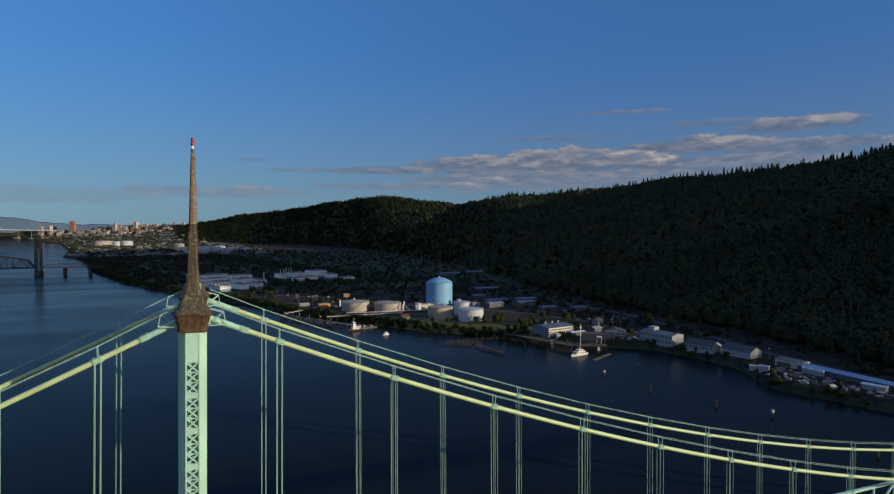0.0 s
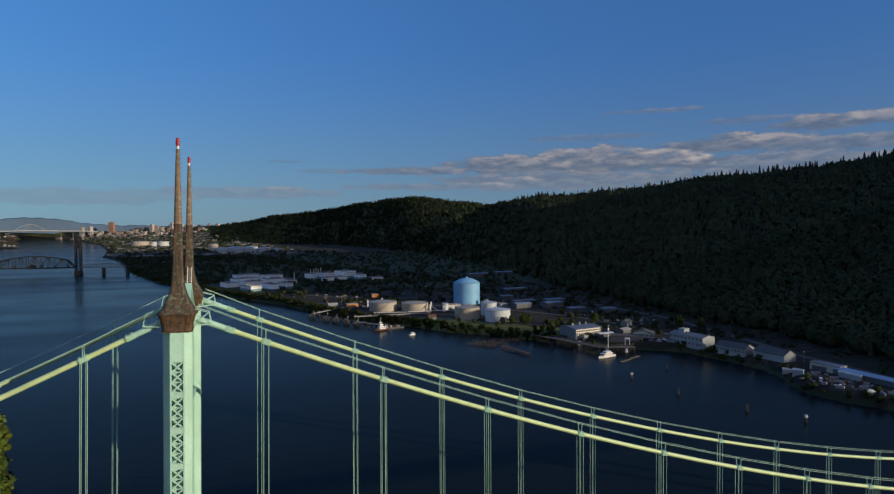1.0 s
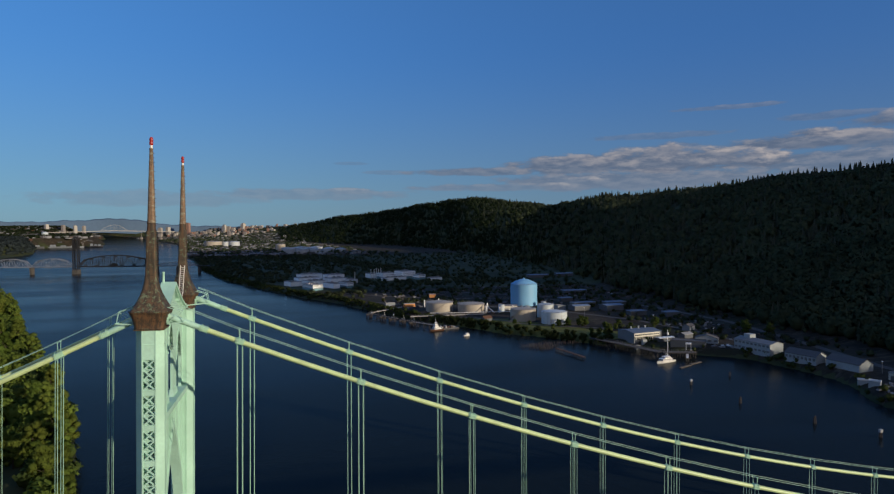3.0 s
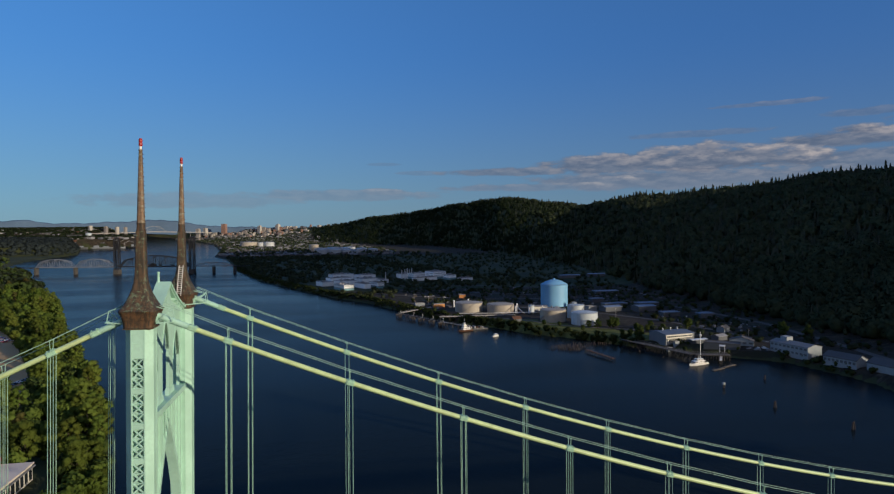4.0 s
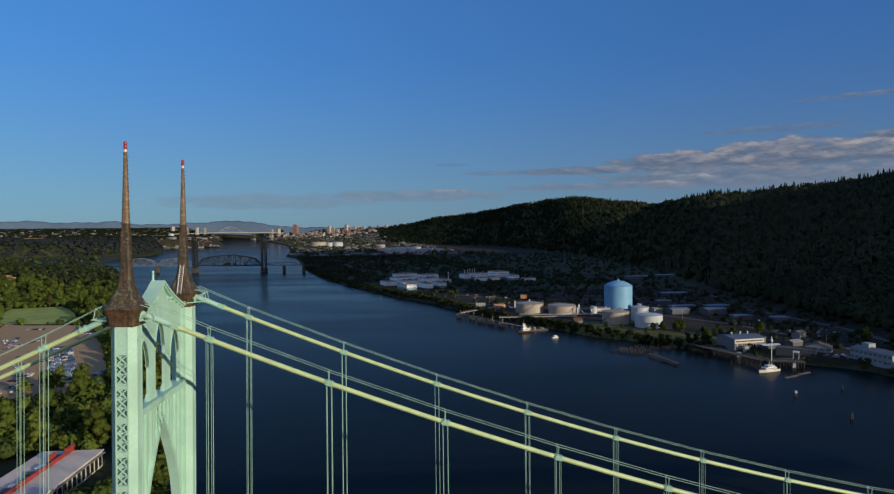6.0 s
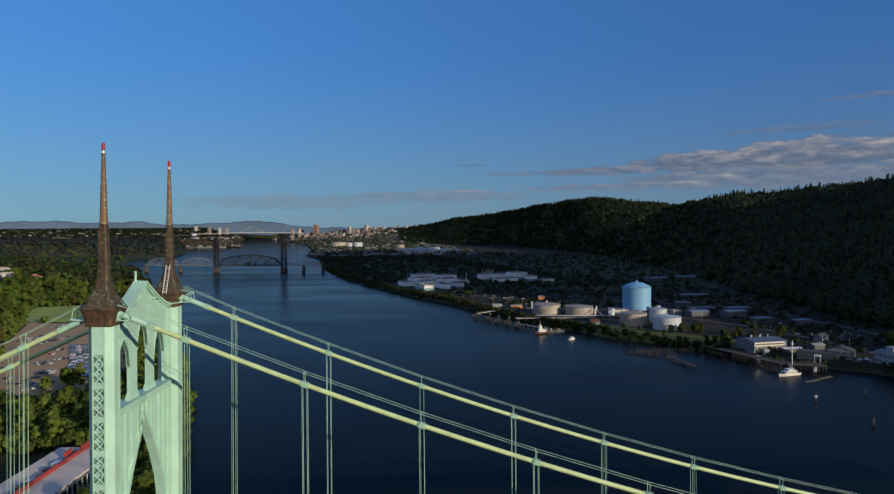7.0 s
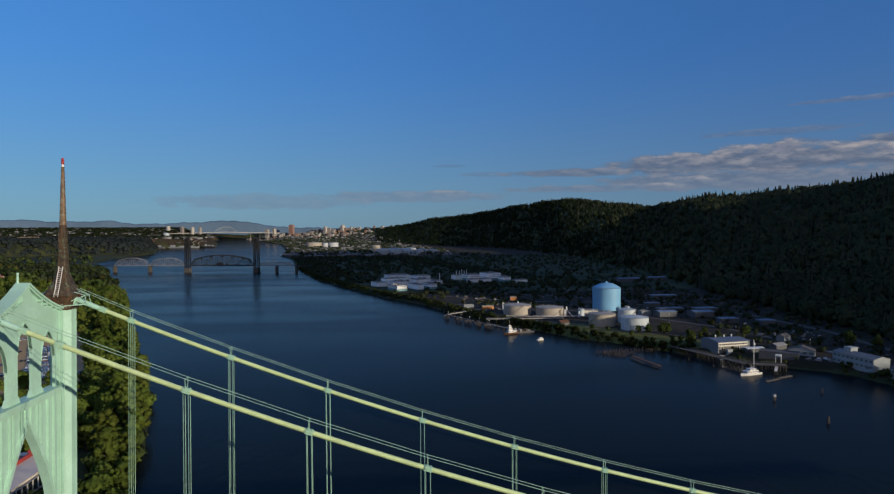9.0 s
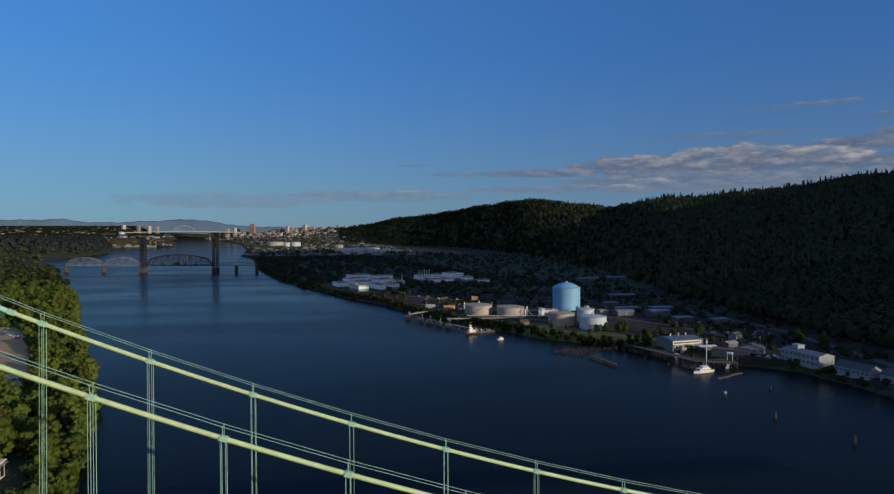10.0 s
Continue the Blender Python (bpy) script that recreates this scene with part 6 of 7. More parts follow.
# quay in front of the office
jetty("quay", "long dark timber quay before the office", (296, 510), (322, 428), 9.0, 5.0, 20, dark_deck)
jetty("quay", "short dark timber quay by the gangway", (323, 428), (350, 419), 9.0, 5.0, 7, dark_deck)
jetty("gangway", "steel gangway down to a float", (346, 425), (333, 406), 2.0, 3.6, 3, white_metal)
for k, (x, y) in enumerate(((320, 390), (336, 399))):
    t = thing("float", "low floating mooring stage", "float", "floats", at=Matrix.Translation((x, y, 0)) @ Matrix.Rotation(0.45, 4, "Z"))
    m = Mesh()
    m.box(-8, 8, -1.2, 1.2, -0.3, 0.5)
    part("deck", m, wood_deck, t)
    for s in (-4, 4):
        m = Mesh()
        m.tube([(s, 1.4, -4), (s, 1.4, 2.2)], 0.2, 7)
        part("post", m, wood_pile, t)
t = thing("gantry", "white steel loading gantry on the quay", "gantry", at=Matrix.Translation((349, 428, 5)) @ Matrix.Rotation(-0.7, 4, "Z"))
for s in (-2, 2):
    m = Mesh()
    m.beam((s, -1.5, 0), (s, 0, 6), 0.3), m.beam((s, 1.5, 0), (s, 0, 6), 0.3)
    part("leg", m, white_metal, t)
m = Mesh()
m.box(-2.2, 2.2, -3, 1.5, 5.6, 6.6)
part("beam", m, white_metal, t)
t = thing("mast", "tall white lattice radio mast by the quay", "mast", at=Matrix.Translation((325, 423, 1)))
m = Mesh()
for z in np.arange(0, 24, 1.5):
    for a in range(3):
        c0, c1 = 2.1 * a, 2.1 * (a + 1)
        m.beam((0.2 * math.cos(c0), 0.2 * math.sin(c0), z), (0.2 * math.cos(c1), 0.2 * math.sin(c1), z + 1.5), 0.06)
for a in range(3):
    m.beam((0.2 * math.cos(2.1 * a), 0.2 * math.sin(2.1 * a), 0), (0.2 * math.cos(2.1 * a), 0.2 * math.sin(2.1 * a), 24), 0.10)
part("lattice", m, white_metal, t)
m = Mesh()
m.turned([(0.8, 20), (0.9, 20.2), (0.9, 21.6), (0.8, 21.8)], 12)
part("drum", m, white_metal, t)

# old pilings
pile = Mesh()
pile.turned([(0.26, -4), (0.24, 1.6), (0.20, 2.9), (0.08, 3.1)], 8)
pile = pile.mesh("pile_post", wood_pile)
rng = random.Random(31)
rows = [((216 + 4.6 * k, 504 + 1.4 * k), (238 + 4.0 * k, 484 + 3.6 * k), 17) for k in range(5)] + [((244, 481), (252, 439), 14), ((247, 482), (255, 440), 12), ((240, 511), (292, 508), 24), ((246, 515), (288, 513), 16),
                                                                                              ((292, 508), (308, 461), 20), ((288, 506), (304, 462), 16), ((296, 506), (311, 464), 12)]
for k, ((xa, ya), (xb, yb), n) in enumerate(rows):
    for j in range(n):
        if rng.random() < 0.10:
            continue
        f = j / (n - 1)
        x, y = xa + (xb - xa) * f + rng.uniform(-0.5, 0.5), ya + (yb - ya) * f + rng.uniform(-0.5, 0.5)
        if x > np.interp(y, WEST[:, 0], WEST[:, 1]) - 2:
            continue
        ob = part("old_piling", pile, None, None, at=Matrix.Translation((x, y, rng.uniform(-1.3, 0.5))) @ Matrix.Rotation(rng.uniform(-0.07, 0.07), 4, "X"))
        tagged(ob, "rotting timber piling standing in the river" if k < 9 else "rotting timber piling beside the quay", "piling", "old pilings")
m = Mesh()
m.beam((245.5, 480, 2.2), (253.5, 440, 1.8), 2.6, 0.5)
tagged(part("broken_jetty", m, rust), "rust-brown remains of a timber jetty", "jetty")
for x, y, s, top in ((289, 337, 0.75, True), (291, 287, 0.85, False), (333, 352, 0.7, False), (304, 240, 0.9, False), (319, 211, 0.8, True), (311, 143, 0.8, False), (322, 445, 0.45, False), (292, 468, 0.45, False), (300, 440, 0.4, False)):
    t = thing("dolphin", "cluster of leaning timber mooring piles" + (" with a white marker" if top else ""), "mooring piles", "river dolphins", at=Matrix.Translation((x, y, 0)) @ Matrix.Scale(s, 4))
    for k in range(5):
        q = 2 * math.pi * k / 5
        m = Mesh()
        m.tube([(1.5 * math.cos(q), 1.5 * math.sin(q), -4), (0.4 * math.cos(q), 0.4 * math.sin(q), 5.0 - (k % 3) * 0.5)], [0.35, 0.26], 7)
        part("post", m, wood_pile, t)
    m = Mesh()
    m.tube([(0.6 * math.cos(q), 0.6 * math.sin(q), 3.6) for q in np.linspace(0, 6.28, 10)], 0.1, 5)
    part("wire_wrap", m, rust, t)
    if top:
        m = Mesh()
        m.box(-1.0, 1.0, -0.9, 0.9, 3.4, 5.4)
        part("marker", m, works_roof, t)


def hull(L, W, H, sheer=0.5, n=14):
    m = Mesh()
    rows = []
    for k in range(n + 1):
        u = k / n
        w = W / 2 * (1 - max(0, (u - 0.6) / 0.4) ** 2.2) * (0.85 + 0.15 * min(1, u * 6))
        x = -L / 2 + L * u
        top = H + sheer * max(0, u - 0.4) ** 2 * 2
        rows.append([(x, -w, top), (x, -w * 0.9, 0), (x, -w * 0.6, -0.6), (x, w * 0.6, -0.6), (x, w * 0.9, 0), (x, w, top)])
    m.grid(rows, 0, True)
    m.face([r[0] for r in rows] + [r[5] for r in rows[::-1]], 1)
    m.face(rows[0][::-1], 0)
    return m


def boat(name, label, x, y, turn, L, W, H, hmat, decks, mast=0.0):
    t = thing(name, label, "boat", at=Matrix.Translation((x, y, 0.1)) @ Matrix.Rotation(radians(turn), 4, "Z"))
    part("hull", hull(L, W, H), (hmat, wood_deck), t)
    for x0, x1, w, z0, z1 in decks:
        m = Mesh()
        m.box(x0, x1, -w / 2, w / 2, z0, z1 - 0.15)
        m.box(x0 - 0.2, x1 + 0.2, -w / 2 - 0.2, w / 2 + 0.2, z1 - 0.15, z1)
        c = part("cabin", m, white_metal, t)
        nwin = max(2, int((x1 - x0) / 1.6))
        for s in (-1, 1):
            for k in range(nwin):
                cx = x0 + (x1 - x0) * (k + 0.5) / nwin
                m = Mesh()
                ya, yb = sorted((s * w / 2 - s * 0.1, s * w / 2 + s * 0.05))
                m.box(cx - 0.45, cx + 0.45, ya, yb, z0 + (z1 - z0) * 0.45, z0 + (z1 - z0) * 0.8)
                part("window", m, glass_dark, c)
        m = Mesh()
        m.box(x1 - 0.1, x1 + 0.05, -w * 0.4, w * 0.4, z0 + (z1 - z0) * 0.45, z0 + (z1 - z0) * 0.8)
        part("windscreen", m, glass_dark, c)
    if mast:
        z = max(d[4] for d in decks)
        xc = sum(decks[-1][:2]) / 2
        m = Mesh()
        m.tube([(xc, 0, z), (xc, 0, z + mast)], [0.16, 0.07], 6)
        m.beam((xc, -1.2, z + mast * 0.6), (xc, 1.2, z + mast * 0.6), 0.1)
        part("mast", m, white_metal, t)
    return t


boat("yacht", "white motor vessel with two decks moored at the quay", 314, 409, 197, 20, 5.4, 1.7, white_metal, ((-6, 5.5, 4.6, 1.6, 3.5), (-4, 2.5, 3.6, 3.5, 5.1)), 3.2)
boat("tugboat", "white tugboat with a tall wheelhouse beside a barge", 161, 623, 200, 17, 6.5, 1.8, rust, ((-5, 4, 4.6, 1.8, 4.2), (-1.2, 3, 3.6, 4.2, 6.8), (0, 2.6, 2.8, 6.8, 9.4)), 5)
tug = bpy.data.objects["tugboat"]
for x, y in ((-3.2, -1.3), (-3.2, 1.3)):
    m = Mesh()
    m.tube([(x, y, 4.2), (x, y, 7.6)], [0.42, 0.36], 10)
    part("funnel", m, black_hull, tug)
m = Mesh()
m.beam((-6.5, -1.6, 1.8), (-6.5, -1.6, 5.6), 0.3), m.beam((-6.5, 1.6, 1.8), (-6.5, 1.6, 5.6), 0.3), m.beam((-6.5, -1.6, 5.6), (-6.5, 1.6, 5.6), 0.3)
part("towing_frame", m, white_metal, tug)
for k in range(7):
    m = Mesh()
    m.tube([(-7 + 2.2 * k, -3.3, 0.5), (-7 + 2.2 * k, -3.3, 1.5)], 0.35, 8)
    part("fender", m, tyre, tug)
building(226, 643, 20, 11, 7, 3.4, "small timber cabin with a rusty roof on the bank", grey_wall, rust, 2.4, 1, 2, name="cabin")
boat("motorboat", "small white cabin motorboat on the river", 185, 581, 20, 8, 2.8, 1.2, white_metal, ((-1.5, 1.8, 2.2, 1.1, 2.9),))
boat("workboat", "small grey workboat by the bank", 196, 645, 160, 9, 3.0, 1.0, grey_steel, ((-2, 1, 2.2, 1.0, 2.6),))
t = thing("barge", "dark flat work barge loaded with rusty gear", "barge", at=Matrix.Translation((176, 634, 0)) @ Matrix.Rotation(radians(15), 4, "Z"))
m = Mesh()
m.box(-13, 13, -4.5, 4.5, -0.8, 1.4)
part("hull", m, black_hull, t)
for k in range(6):
    m = Mesh()
    m.box(-11 + k * 3.6, -9 + k * 3.6, -3 + k % 2, 0.5 + k % 3, 1.4, 2.6 + (k * 7 % 5) * 0.35)
    part("cargo", m, (rust, wood_deck, grey_steel)[k % 3], t)

# ---- the eastern bank: parking lot, hall, houses ----
def sheet(name, poly, z, mat, label, category):
    m = Mesh()
    m.face([(x, y, z) for x, y in poly][::-1])
    ob = part(name, m, mat)
    if ob.data.polygons[0].normal.z < 0:
        ob.data.flip_normals()
    return tagged(ob, label, category, kind="structure")


sheet("lawn", LAWN, 8.3, material("mown_grass", (0.30, 0.36, 0.05), 0.95, stain=0.3, grain=0.15), "bright green mown lawn", "lawn")
sheet("parking_lot", LOT, 8.35, lot_gravel, "brown gravel parking lot", "parking lot")
CARS = []
for k, (nm, col) in enumerate((("white", (0.7, 0.7, 0.7)), ("black", (0.02, 0.02, 0.022)), ("grey", (0.18, 0.185, 0.19)), ("red", (0.42, 0.03, 0.03)), ("blue", (0.05, 0.08, 0.16)), ("silver", (0.42, 0.43, 0.45)))):
    paint = material("car_paint_" + nm, col, 0.3, stain=0.04)
    t = thing("car", nm + " car parked on the gravel lot", "car", "parked cars", at=Matrix.Translation((0, 0, -500)))
    m = Mesh()
    prof = [(-2.2, 0.35), (-2.25, 0.85), (-1.5, 0.95), (-0.95, 1.42), (0.55, 1.45), (1.15, 0.98), (2.15, 0.85), (2.25, 0.4)]
    m.grid([[(x, s * (0.86 if z < 1.2 else 0.68), z) for x, z in prof] for s in (-1, 1)], 0, False)
    for s in (-1, 1):
        m.face([(x, s * (0.86 if z < 1.2 else 0.68), z) for x, z in prof][::s])
    m.box(-2.2, 2.2, -0.85, 0.85, 0.3, 0.4)
    part("body", m, paint, t)
    for s in (-1, 1):
        m = Mesh()
        m.face([(x, s * (0.885 if z < 1.2 else 0.715), z) for x, z in ((-1.35, 1.0), (0.98, 1.0), (0.5, 1.38), (-0.85, 1.36))])
        part("side_glass", m, glass_dark, t)
    for x0, z0, x1, z1 in ((1.17, 0.99, 0.57, 1.44), (-1.52, 0.97, -0.98, 1.41)):
        m = Mesh()
        sx = 0.03 if x0 > 0 else -0.03
        m.face([(x0 + sx, -0.75, z0 + 0.02), (x0 + sx, 0.75, z0 + 0.02), (x1 + sx, 0.62, z1 + 0.01), (x1 + sx, -0.62, z1 + 0.01)])
        part("windscreen", m, glass_dark, t)
    for x in (-1.35, 1.35):
        for s in (-1, 1):
            m = Mesh()
            m.tube([(x, s * 0.68, 0.33), (x, s * 0.9, 0.33)], 0.33, 12)
            part("wheel", m, tyre, t)
    CARS.append(t)
rng = random.Random(77)
first = [True] * 6
rows = [((-281, 412), (-266, 411)), ((-268, 394), (-258, 393)), ((-292, 466), (-278, 471)), ((-290, 460), (-276, 465)), ((-310, 503), (-298, 506)), ((-312, 525), (-302, 527)), ((-270, 434), (-256, 433)), ((-268, 428), (-254, 427)),
        ((-252, 398), (-236, 396)), ((-250, 392), (-234, 390)), ((-248, 364), (-236, 356)), ((-376, 574), (-366, 582)), ((-380, 592), (-370, 598)), ((-356, 533), (-346, 538)), ((-396, 668), (-376, 667)), ((-450, 706), (-436, 712)),
        ((-345, 560), (-340, 600)), ((-308, 447), (-300, 452)), ((-330, 640), (-350, 690)), ((-286, 412), (-300, 430)), ((-420, 640), (-440, 680)), ((-262, 470), (-250, 440)), ((-205, 440), (-212, 395)), ((-232, 385), (-262, 366)),
        ((-309, 552), (-230, 411)), ((-303, 552), (-225, 411)), ((-297, 552), (-219, 411)), ((-291, 552), (-214, 411)), ((-345, 545), (-372, 610)), ((-240, 520), (-262, 570)), ((-330, 400), (-360, 430)), ((-262, 412), (-248, 410)), ((-285, 480), (-270, 486))]
for j, ((xa, ya), (xb, yb)) in enumerate(rows):
    n = int(math.hypot(xb - xa, yb - ya) / 2.9)
    head = math.degrees(math.atan2(yb - ya, xb - xa)) + 90
    for k in range(n):
        if rng.random() < 0.15:
            continue
        f = (k + 0.5) / n
        x, y = xa + (xb - xa) * f, ya + (yb - ya) * f
        if not within(x, y, LOT):
            continue
        c = rng.choices(range(6), (3, 6, 5, 1, 4, 2) if 24 <= j < 28 else (5, 6, 4, 2.2, 3, 3))[0]
        m = pose(x, y, 8.36, 0, 0, head + rng.uniform(-4, 4) + rng.choice((0, 180)))
        if first[c]:
            CARS[c].matrix_basis, first[c] = m, False
        else:
            copy_thing(CARS[c], m)
for k in range(16):      # a knot of red and white cars at the far end
    c = 3 if k in (1, 4, 6, 7, 9, 11, 14) else 0
    x, y = -323 + 2.9 * (k % 8) + 3 * (k // 8), 640 - 3.6 * (k % 8) + 5 * (k // 8)
    copy_thing(CARS[c], pose(x, y, 8.36, 0, 0, 40 + rng.uniform(-8, 8)))
for c in range(6):
    if first[c]:
        CARS[c].matrix_basis = pose(-300 + 4 * c, 600, 8.36, 0, 0, 30)


# the long hall with the red parapet
hall_roof = material("pale_roof_felt", (0.68, 0.56, 0.44), 0.8, stain=0.12, grain=0.2)
house_wall = material("house_plaster", (0.66, 0.60, 0.50), 0.8, stain=0.12, grain=0.5, vary=0.15)
red_tile = material("terracotta_roof", (0.42, 0.20, 0.12), 0.85, stain=0.2, grain=0.5)


def hall():
    t = thing("market_hall", "long hall with tan flat roofs and a bright red parapet", "building", at=pose(-126, 204, 7.6, 0, 0, 91))
    m = Mesh()
    m.box(-34, 30, -13, 13, -2, 7.4)
    part("wall", m, cream_wall, t)
    m = Mesh()
    m.box(-34.6, 30.6, -13.6, -0.4, 7.4, 7.9)
    part("roof", m, hall_roof, t, "pale tan flat roof")
    m = Mesh()
    m.box(-34.6, 30.6, 0.4, 13.6, 7.4, 7.9)
    part("roof", m, hall_roof, t, "pale flat roof")
    m = Mesh()
    m.box(-34.6, 30.8, -0.4, 0.4, 7.4, 9.6)
    m.box(24.0, 30.8, -0.6, 0.6, 9.6, 11.0)
    part("parapet", m, red_paint, t, "bright red parapet wall")
    m = Mesh()
    m.box(14, 20, 2.0, 2.6, 7.9, 11.2)
    part("sign_wall", m, red_paint, t, "red upright wall panel")
    for k in range(9):
        m = Mesh()
        x = -31 + k * 6.2
        m.box(x, x + rng.uniform(2, 4.5), 1.2, 1.2 + rng.uniform(1.6, 3.4), 7.9, 7.9 + rng.uniform(0.8, 1.7))
        part("roof_unit", m, (white_metal, grey_steel, roof_dark)[k % 3], t)
    for k in range(16):
        m = Mesh()
        x = -32 + k * 3.9
        m.box(x, x + 2.6, -13.15, -12.9, 1.0, 6.0)
        part("window", m, glass_dark, t)
    m = Mesh()
    m.box(-34.6, 30.6, -14.2, -13.4, 6.3, 6.7)
    part("gutter", m, roof_light, t)


hall()
for k, (x, y) in enumerate(HOUSES):
    red = k >= 7
    building(x, y, (20, 35, 10, 28, 5, 15, 40, 24, 32, 12)[k], (16, 20, 15, 19, 22, 20, 17, 18, 15, 13)[k], 11, 4.5 if red else (7, 8, 6.5)[k % 3], "cream house with a reddish roof among trees" if red else "pale house with a tan roof among trees", house_wall, red_tile if red else roof_tan, 3.2, 1 if red else 2, 4, "hillside houses", "house")
for x, y, s in ((-815, 1340, 1.3), (-800, 1345, 1.1), (-760, 1300, 1.2)):
    tree(x, y, 3, s, x * 13 % 360)

# ---- far upstream: tank farms, sheds, bridge and city ----
rng = random.Random(41)
grey_tank = material("weathered_grey_tank_paint", (0.42, 0.44, 0.45), 0.65, stain=0.15, grain=0.1, streak=0.3)
for k, (x, y, r, h, mat) in enumerate(((-560, 4350, 58, 34, beige_tank), (-480, 4330, 24, 30, white_tank), (-425, 4330, 36, 32, white_tank), (-40, 2900, 26, 20, white_tank), (20, 2880, 28, 20, white_tank), (75, 2900, 26, 18, white_tank), (-10, 3000, 30, 22, white_tank),
                                       (60, 3010, 30, 22, white_tank), (130, 2960, 24, 18, white_tank), (150, 3080, 26, 18, white_tank), (10, 3140, 30, 22, white_tank), (90, 3150, 30, 22, white_tank), (-60, 3100, 24, 20, white_tank), (200, 3010, 24, 16, white_tank), (-90, 3250, 24, 34, beige_tank))):
    tank(x, y, r, h, grey_tank if mat is white_tank else mat, "large pale storage tank in a distant tank farm", 3.0, False, False, group="distant tanks")
m = Mesh()
for k in range(1300):
    y = 2700 + 5800 * rng.random() ** 1.3
    shore = float(np.interp(y, WEST[:, 0], WEST[:, 1]))
    foot = 22 + math.tan(radians(np.interp(y, (2700, 4500, 7000, 9000), (6.0, 2.0, -2.0, -5)))) * y
    x = rng.uniform(shore + 30, max(shore + 120, foot))
    if -140 < x < 240 and 2850 < y < 3300:
        continue
    w, d, h = rng.uniform(10, 44), rng.uniform(9, 28), rng.uniform(3, 9)
    s = stand(x, y, rng.choice((-12, -12, 78)))
    m.box(-w / 2, w / 2, -d / 2, d / 2, -1, h, rng.choices((0, 1, 2, 3), (2, 3, 5, 0.6))[0], s)
tagged(part("distant_sheds", m, (roof_light, grey_wall, roof_dark, white_wall)), "crowded pale sheds and yards of a distant industrial district", "industrial sheds", kind="stuff")
m = Mesh()
for k in range(420):
    y = rng.uniform(4300, 9500)
    x = float(np.interp(y, EAST[:, 0], EAST[:, 1])) - rng.uniform(40, 900) if rng.random() < 0.5 else -y * rng.uniform(0.45, 0.85)
    w, d, h = rng.uniform(14, 70), rng.uniform(12, 40), rng.uniform(5, 16)
    m.box(-w / 2, w / 2, -d / 2, d / 2, -1, h, rng.choices((0, 1, 2, 3), (3, 3, 3, 1))[0], stand(x, y, rng.choice((-12, 78))))
for k in range(420):
    q, r = radians(rng.uniform(-24.5, -15.8)), 4750 + 2800 * rng.random() ** 1.8
    x, y = MID[0] + r * math.sin(q), MID[1] + r * math.cos(q)
    if x > np.interp(y, EAST[:, 0], EAST[:, 1]) - 25:
        continue
    w, d, h = rng.uniform(12, 70), rng.uniform(10, 30), rng.uniform(4, 14)
    m.box(-w / 2, w / 2, -d / 2, d / 2, -1, h, rng.choices((0, 1, 2, 3), (5, 2, 3, 0.3))[0], stand(x, y, rng.choice((-12, 78))))
for k in range(480):
    q, r = radians(rng.uniform(-46, -16)), 5200 + 6000 * rng.random() ** 1.5
    x, y = MID[0] + r * math.sin(q), MID[1] + r * math.cos(q)
    if x > np.interp(y, EAST[:, 0], EAST[:, 1]) - 60:
        continue
    w, d, h = rng.uniform(12, 32), rng.uniform(10, 20), rng.uniform(6, 17)
    m.box(-w / 2, w / 2, -d / 2, d / 2, -1, h, rng.choices((0, 1, 2, 4), (3, 4, 5, 1))[0], stand(x, y, rng.choice((-12, 78))))
tagged(part("distant_suburb", m, (roof_light, grey_wall, roof_dark, rust, dull_cream)), "low pale buildings of the distant eastern suburbs", "suburb", kind="stuff")
pts = [(-r * math.sin(q), r * math.cos(q)) for r, q in zip(nr.uniform(3900, 11500, 9000) , np.radians(nr.uniform(12, 44, 9000)))]
pts = [p for p in pts if p[0] < np.interp(p[1], EAST[:, 0], EAST[:, 1]) - 60]
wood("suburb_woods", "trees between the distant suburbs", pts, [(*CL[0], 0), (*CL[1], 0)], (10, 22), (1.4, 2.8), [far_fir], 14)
pts = []
for k in range(1600):
    y = nr.uniform(2700, 7500)
    pts.append((float(np.interp(y, WEST[:, 0], WEST[:, 1])) + nr.uniform(15, 900), y))
wood("yard_trees", "trees among the distant industrial yards", pts, [(*CL[2], 0), (*CL[3], 0)], (8, 16), (1.0, 1.8), [leaf_dark], 15)

city_stone = material("city_stone", (0.25, 0.225, 0.20), 0.8, stain=0.2, grain=0.02, vary=0.35)
city_brown = material("city_brown_stone", (0.26, 0.15, 0.11), 0.7, stain=0.2, grain=0.05)
city_pale = material("city_pale_stone", (0.38, 0.35, 0.31), 0.7, stain=0.15, grain=0.05)


def city_block(azim, r, w, d, top, mat, label, steps=1):
    """A distant tower block: its azimuth, distance, size, and how high its top stands over the river."""
    x, y = MID[0] + r * math.sin(radians(azim)), MID[1] + r * math.cos(radians(azim))
    t = thing("tower_block" if top else "city_building", label, "building", "city skyline", at=stand(x, y, -20 if mat is not city_pale else -35))
    g = ground_z(x, y)
    top = g + rng.uniform(8, 36) if top is None else top
    h = top - g
    m = Mesh()
    m.box(-w / 2, w / 2, -d / 2, d / 2, -2, h * (0.86 if steps > 1 else 1))
    if steps > 1:
        m.box(-w * 0.36, w * 0.36, -d * 0.36, d * 0.36, h * 0.86, h)
    part("wall", m, mat, t)
    m = Mesh()
    m.box(-w * 0.2, w * 0.2, -d * 0.2, d * 0.2, h, h + max(3, h * 0.05))
    part("roof_house", m, grey_steel, t)


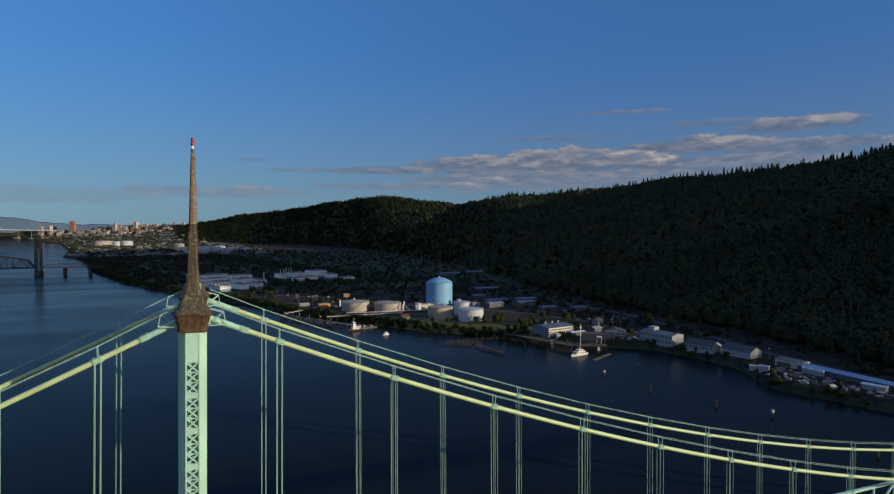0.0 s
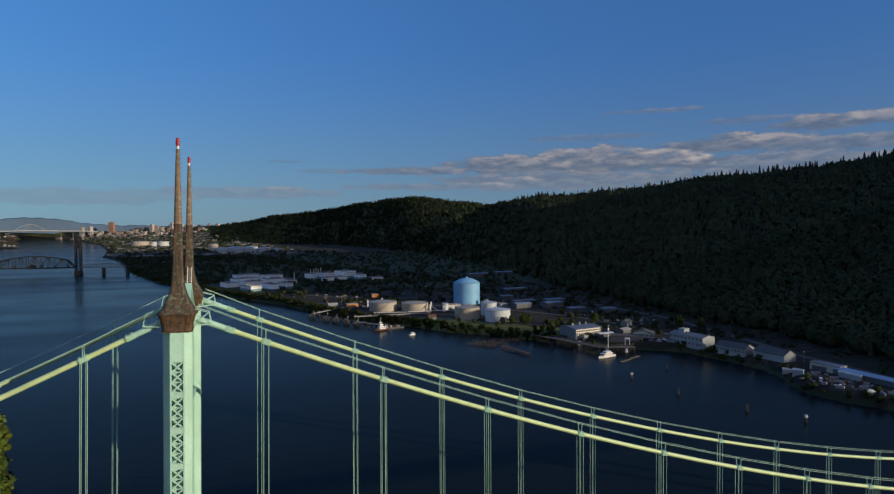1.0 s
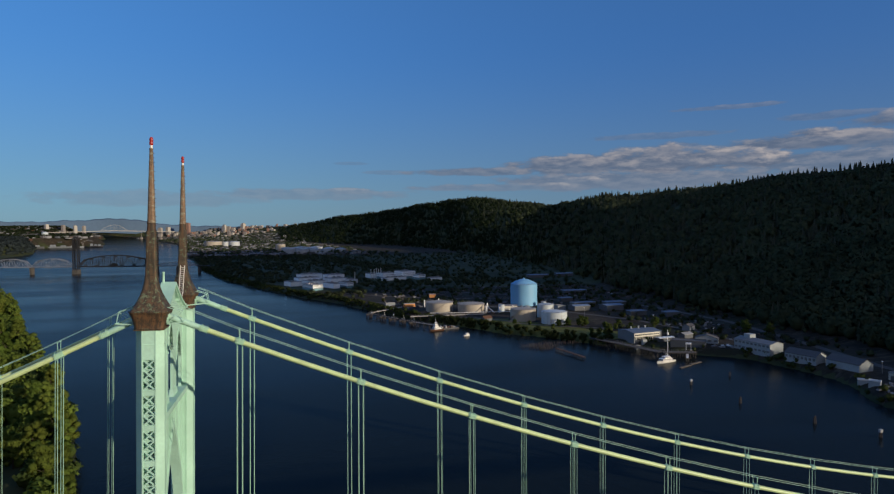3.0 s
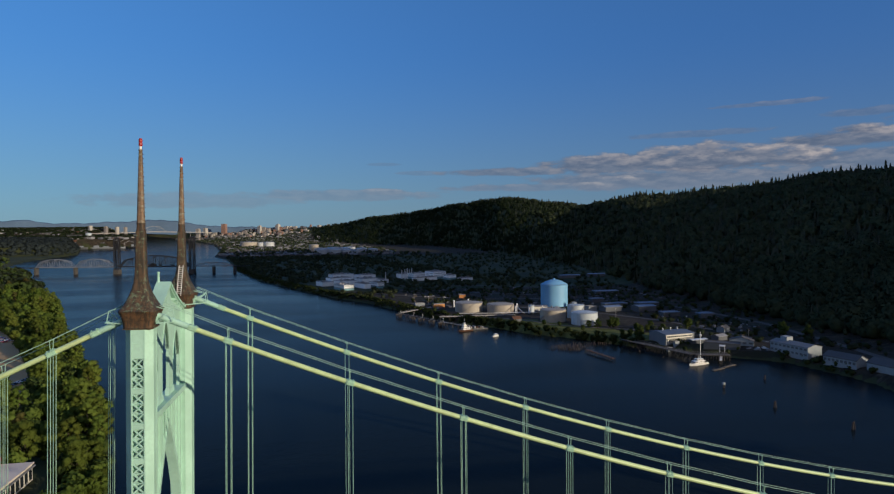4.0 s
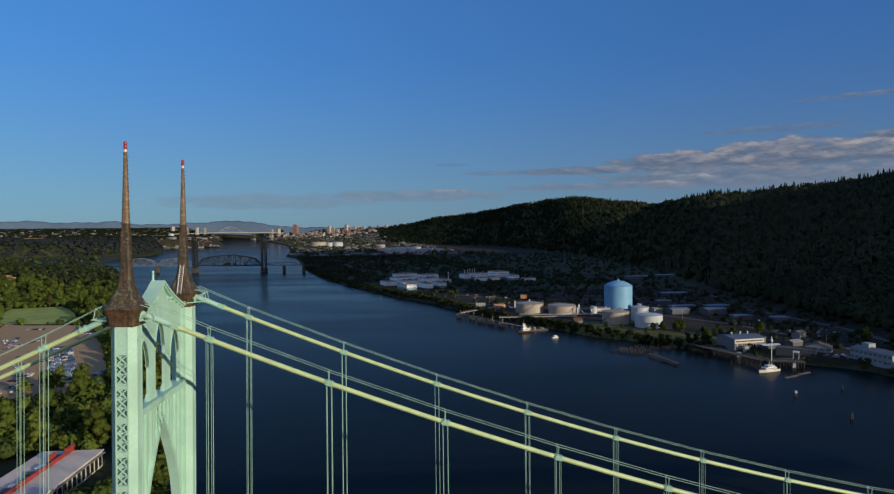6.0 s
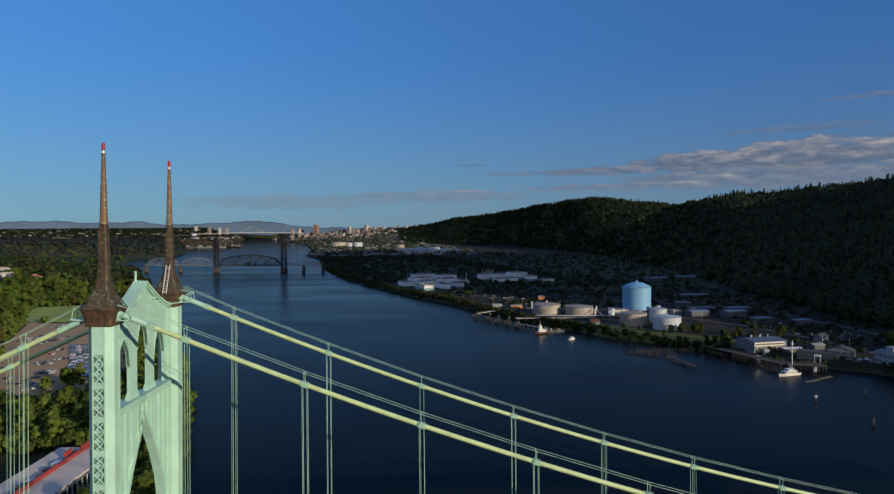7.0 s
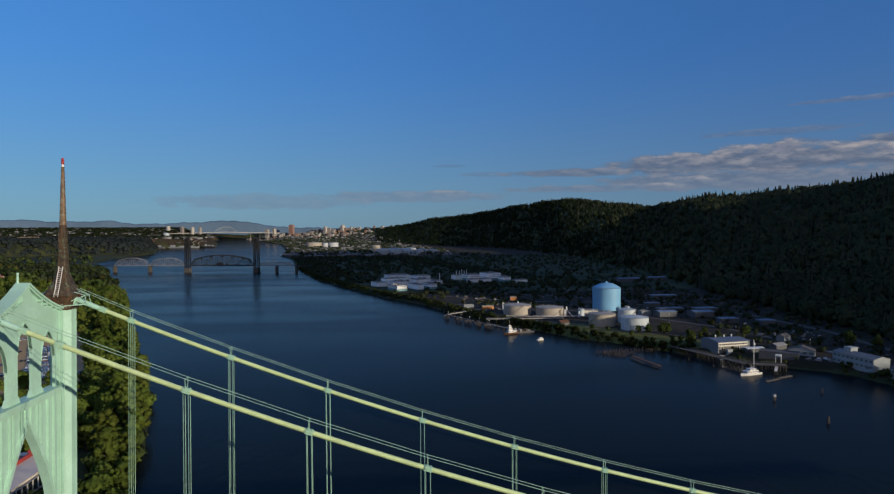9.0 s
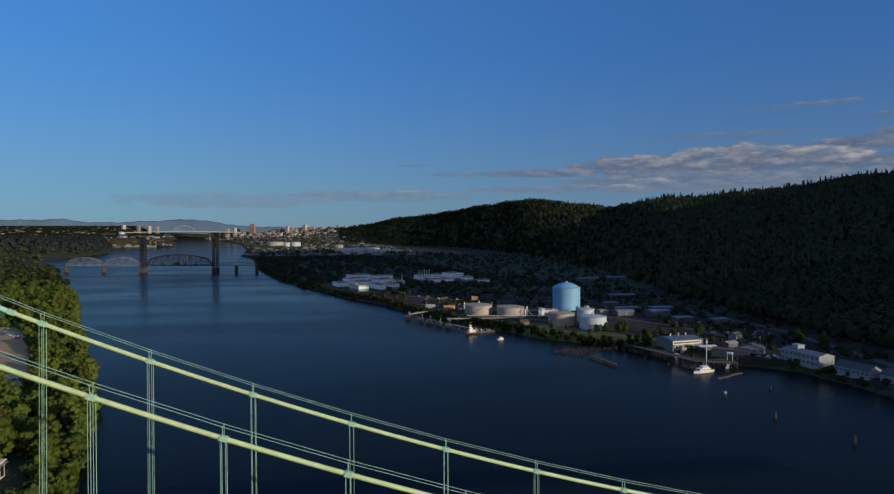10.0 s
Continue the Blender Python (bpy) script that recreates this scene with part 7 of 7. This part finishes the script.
R = 9000.0
for azim, w, d, top, mat, lab, st in ((-9.5, 62, 50, 212, city_brown, "tall brown stone office tower in the distant city", 1), (-6.55, 50, 45, 185, city_pale, "pale tower block in the distant city", 2), (-6.2, 45, 45, 165, city_stone, "tower block in the distant city", 1),
                                      (-5.0, 46, 60, 205, city_pale, "bright pale tower block in the distant city", 2), (-4.75, 40, 40, 165, city_brown, "brown tower block in the distant city", 1), (-5.8, 40, 40, 140, city_stone, "stone tower block in the distant city", 1),
                                      (-2.6, 40, 40, 140, city_stone, "stone tower block in the distant city", 1), (-7.8, 50, 50, 120, city_stone, "stone tower block in the distant city", 1), (-19.6, 34, 40, 200, city_pale, "pale apartment block over the far shore", 1), (-18.5, 30, 40, 190, city_stone, "apartment block over the far shore", 1),
                                      (-17.7, 24, 40, 184, city_pale, "pale apartment block over the far shore", 1), (-17.1, 24, 40, 180, city_stone, "apartment block over the far shore", 1), (-11.6, 45, 45, 150, city_stone, "tower block in the distant city", 1), (-11.0, 40, 45, 158, city_pale, "pale tower block in the distant city", 1)):
    city_block(azim, R, w, d, top, mat, lab, st)
for k in range(170):
    azim = rng.triangular(-13.5, -0.5, -5.5)
    city_block(azim, R * rng.uniform(0.86, 1.12), rng.uniform(18, 44), rng.uniform(20, 40), None, rng.choice((city_stone, city_pale, city_pale, city_stone, city_brown, grey_wall)), "mid-rise block of the distant city")

# the arched road bridge before the city
t = thing("arch_bridge", "distant pale tied-arch road bridge with long approaches", "bridge")
def ab(azim, r, z):
    return Vector(far(np.array((MID[0] + r * math.sin(radians(azim)), MID[1] + r * math.cos(radians(azim)), z))))
m = Mesh()
pts = [ab(q, 8200 + 40 * abs(q + 15), 96 + 22 * max(0, 1 - abs(q + 15) / 6)) for q in np.arange(-21, -10.4, 0.5)]
m.grid([[p + Vector((0, -6, -2)), p + Vector((0, -6, 2)), p + Vector((0, 6, 2)), p + Vector((0, 6, -2))] for p in pts], 0, False, True)
part("deck", m, city_pale, t)
m = Mesh()
pts = [ab(-15 + 0.95 * u, 8200, 118 + 66 * (1 - u * u)) for u in np.linspace(-1, 1, 25)]
m.tube(pts, 1.0, 6)
part("arch", m, city_pale, t)
m = Mesh()
for u in np.linspace(-0.85, 0.85, 16):
    m.beam(ab(-15 + 0.95 * u, 8200, 118), ab(-15 + 0.95 * u, 8200, 118 + 66 * (1 - u * u)), 0.4)
part("hangers", m, city_pale, t)
for q in np.arange(-21, -10.5, 0.8):
    if abs(q + 15) < 1.6:
        continue
    m = Mesh()
    m.beam(ab(q, 8200 + 40 * abs(q + 15), 0), ab(q, 8200 + 40 * abs(q + 15), 95), 1.8)
    part("pier", m, city_stone, t)

# shipyard on the far shore: dry dock, ships and cranes
for azim, r, L, h, mat, lab in ((-18.4, 5060, 230, 16, white_wall, "pale floating dry dock at the shipyard"), (-20.6, 5000, 150, 22, grey_wall, "grey ship at the shipyard quay"), (-16.3, 5100, 90, 18, black_hull, "dark cargo ship at the quay")):
    x, y = MID[0] + r * math.sin(radians(azim)), MID[1] + r * math.cos(radians(azim))
    t = thing("ship", lab, "ship", "shipyard", at=stand(x, y, 0, 0.0))
    part("hull", hull(L, 30, h * 0.6, 2), (mat, grey_steel), t)
    for k in range(3):
        m = Mesh()
        m.box(-L * 0.4 + k * L * 0.28, -L * 0.4 + k * L * 0.28 + L * 0.13, -10, 10, h * 0.6, h * (1.1 + 0.35 * (k == 0)))
        part("superstructure", m, white_wall, t)
for azim, r, h in ((-19.6, 5250, 46), (-17.6, 5200, 58), (-17.2, 5220, 50)):
    x, y = MID[0] + r * math.sin(radians(azim)), MID[1] + r * math.cos(radians(azim))
    t = thing("shipyard_crane", "tall grey shipyard crane", "crane", "shipyard", at=stand(x, y, 20, 3.0))
    m = Mesh()
    for sx in (-5, 5):
        for sy in (-5, 5):
            m.beam((sx, sy, 0), (sx * 0.4, sy * 0.4, h * 0.6), 1.4)
    part("tower", m, grey_steel, t)
    m = Mesh()
    m.beam((-12, 0, h * 0.58), (34, 0, h), 2.2)
    part("jib", m, grey_steel, t)
x, y = MID[0] + 6300 * math.sin(radians(-20.2)), MID[1] + 6300 * math.cos(radians(-20.2))
building(x - 150, y + 250, 0, 110, 50, 24, "dark blue-grey shipyard hall", grey_wall, roof_dark, 0, 0, 0, name="shipyard_hall")
tank(-2330, 6500, 28, 34, white_tank, "tall white tank near the shipyard", 8, False, False, group="distant tanks")
building(-1990, 3520, 10, 90, 34, 24, "brick hall on the wooded bluff", rust, roof_tan, 0, 0, 0, name="brick_hall")
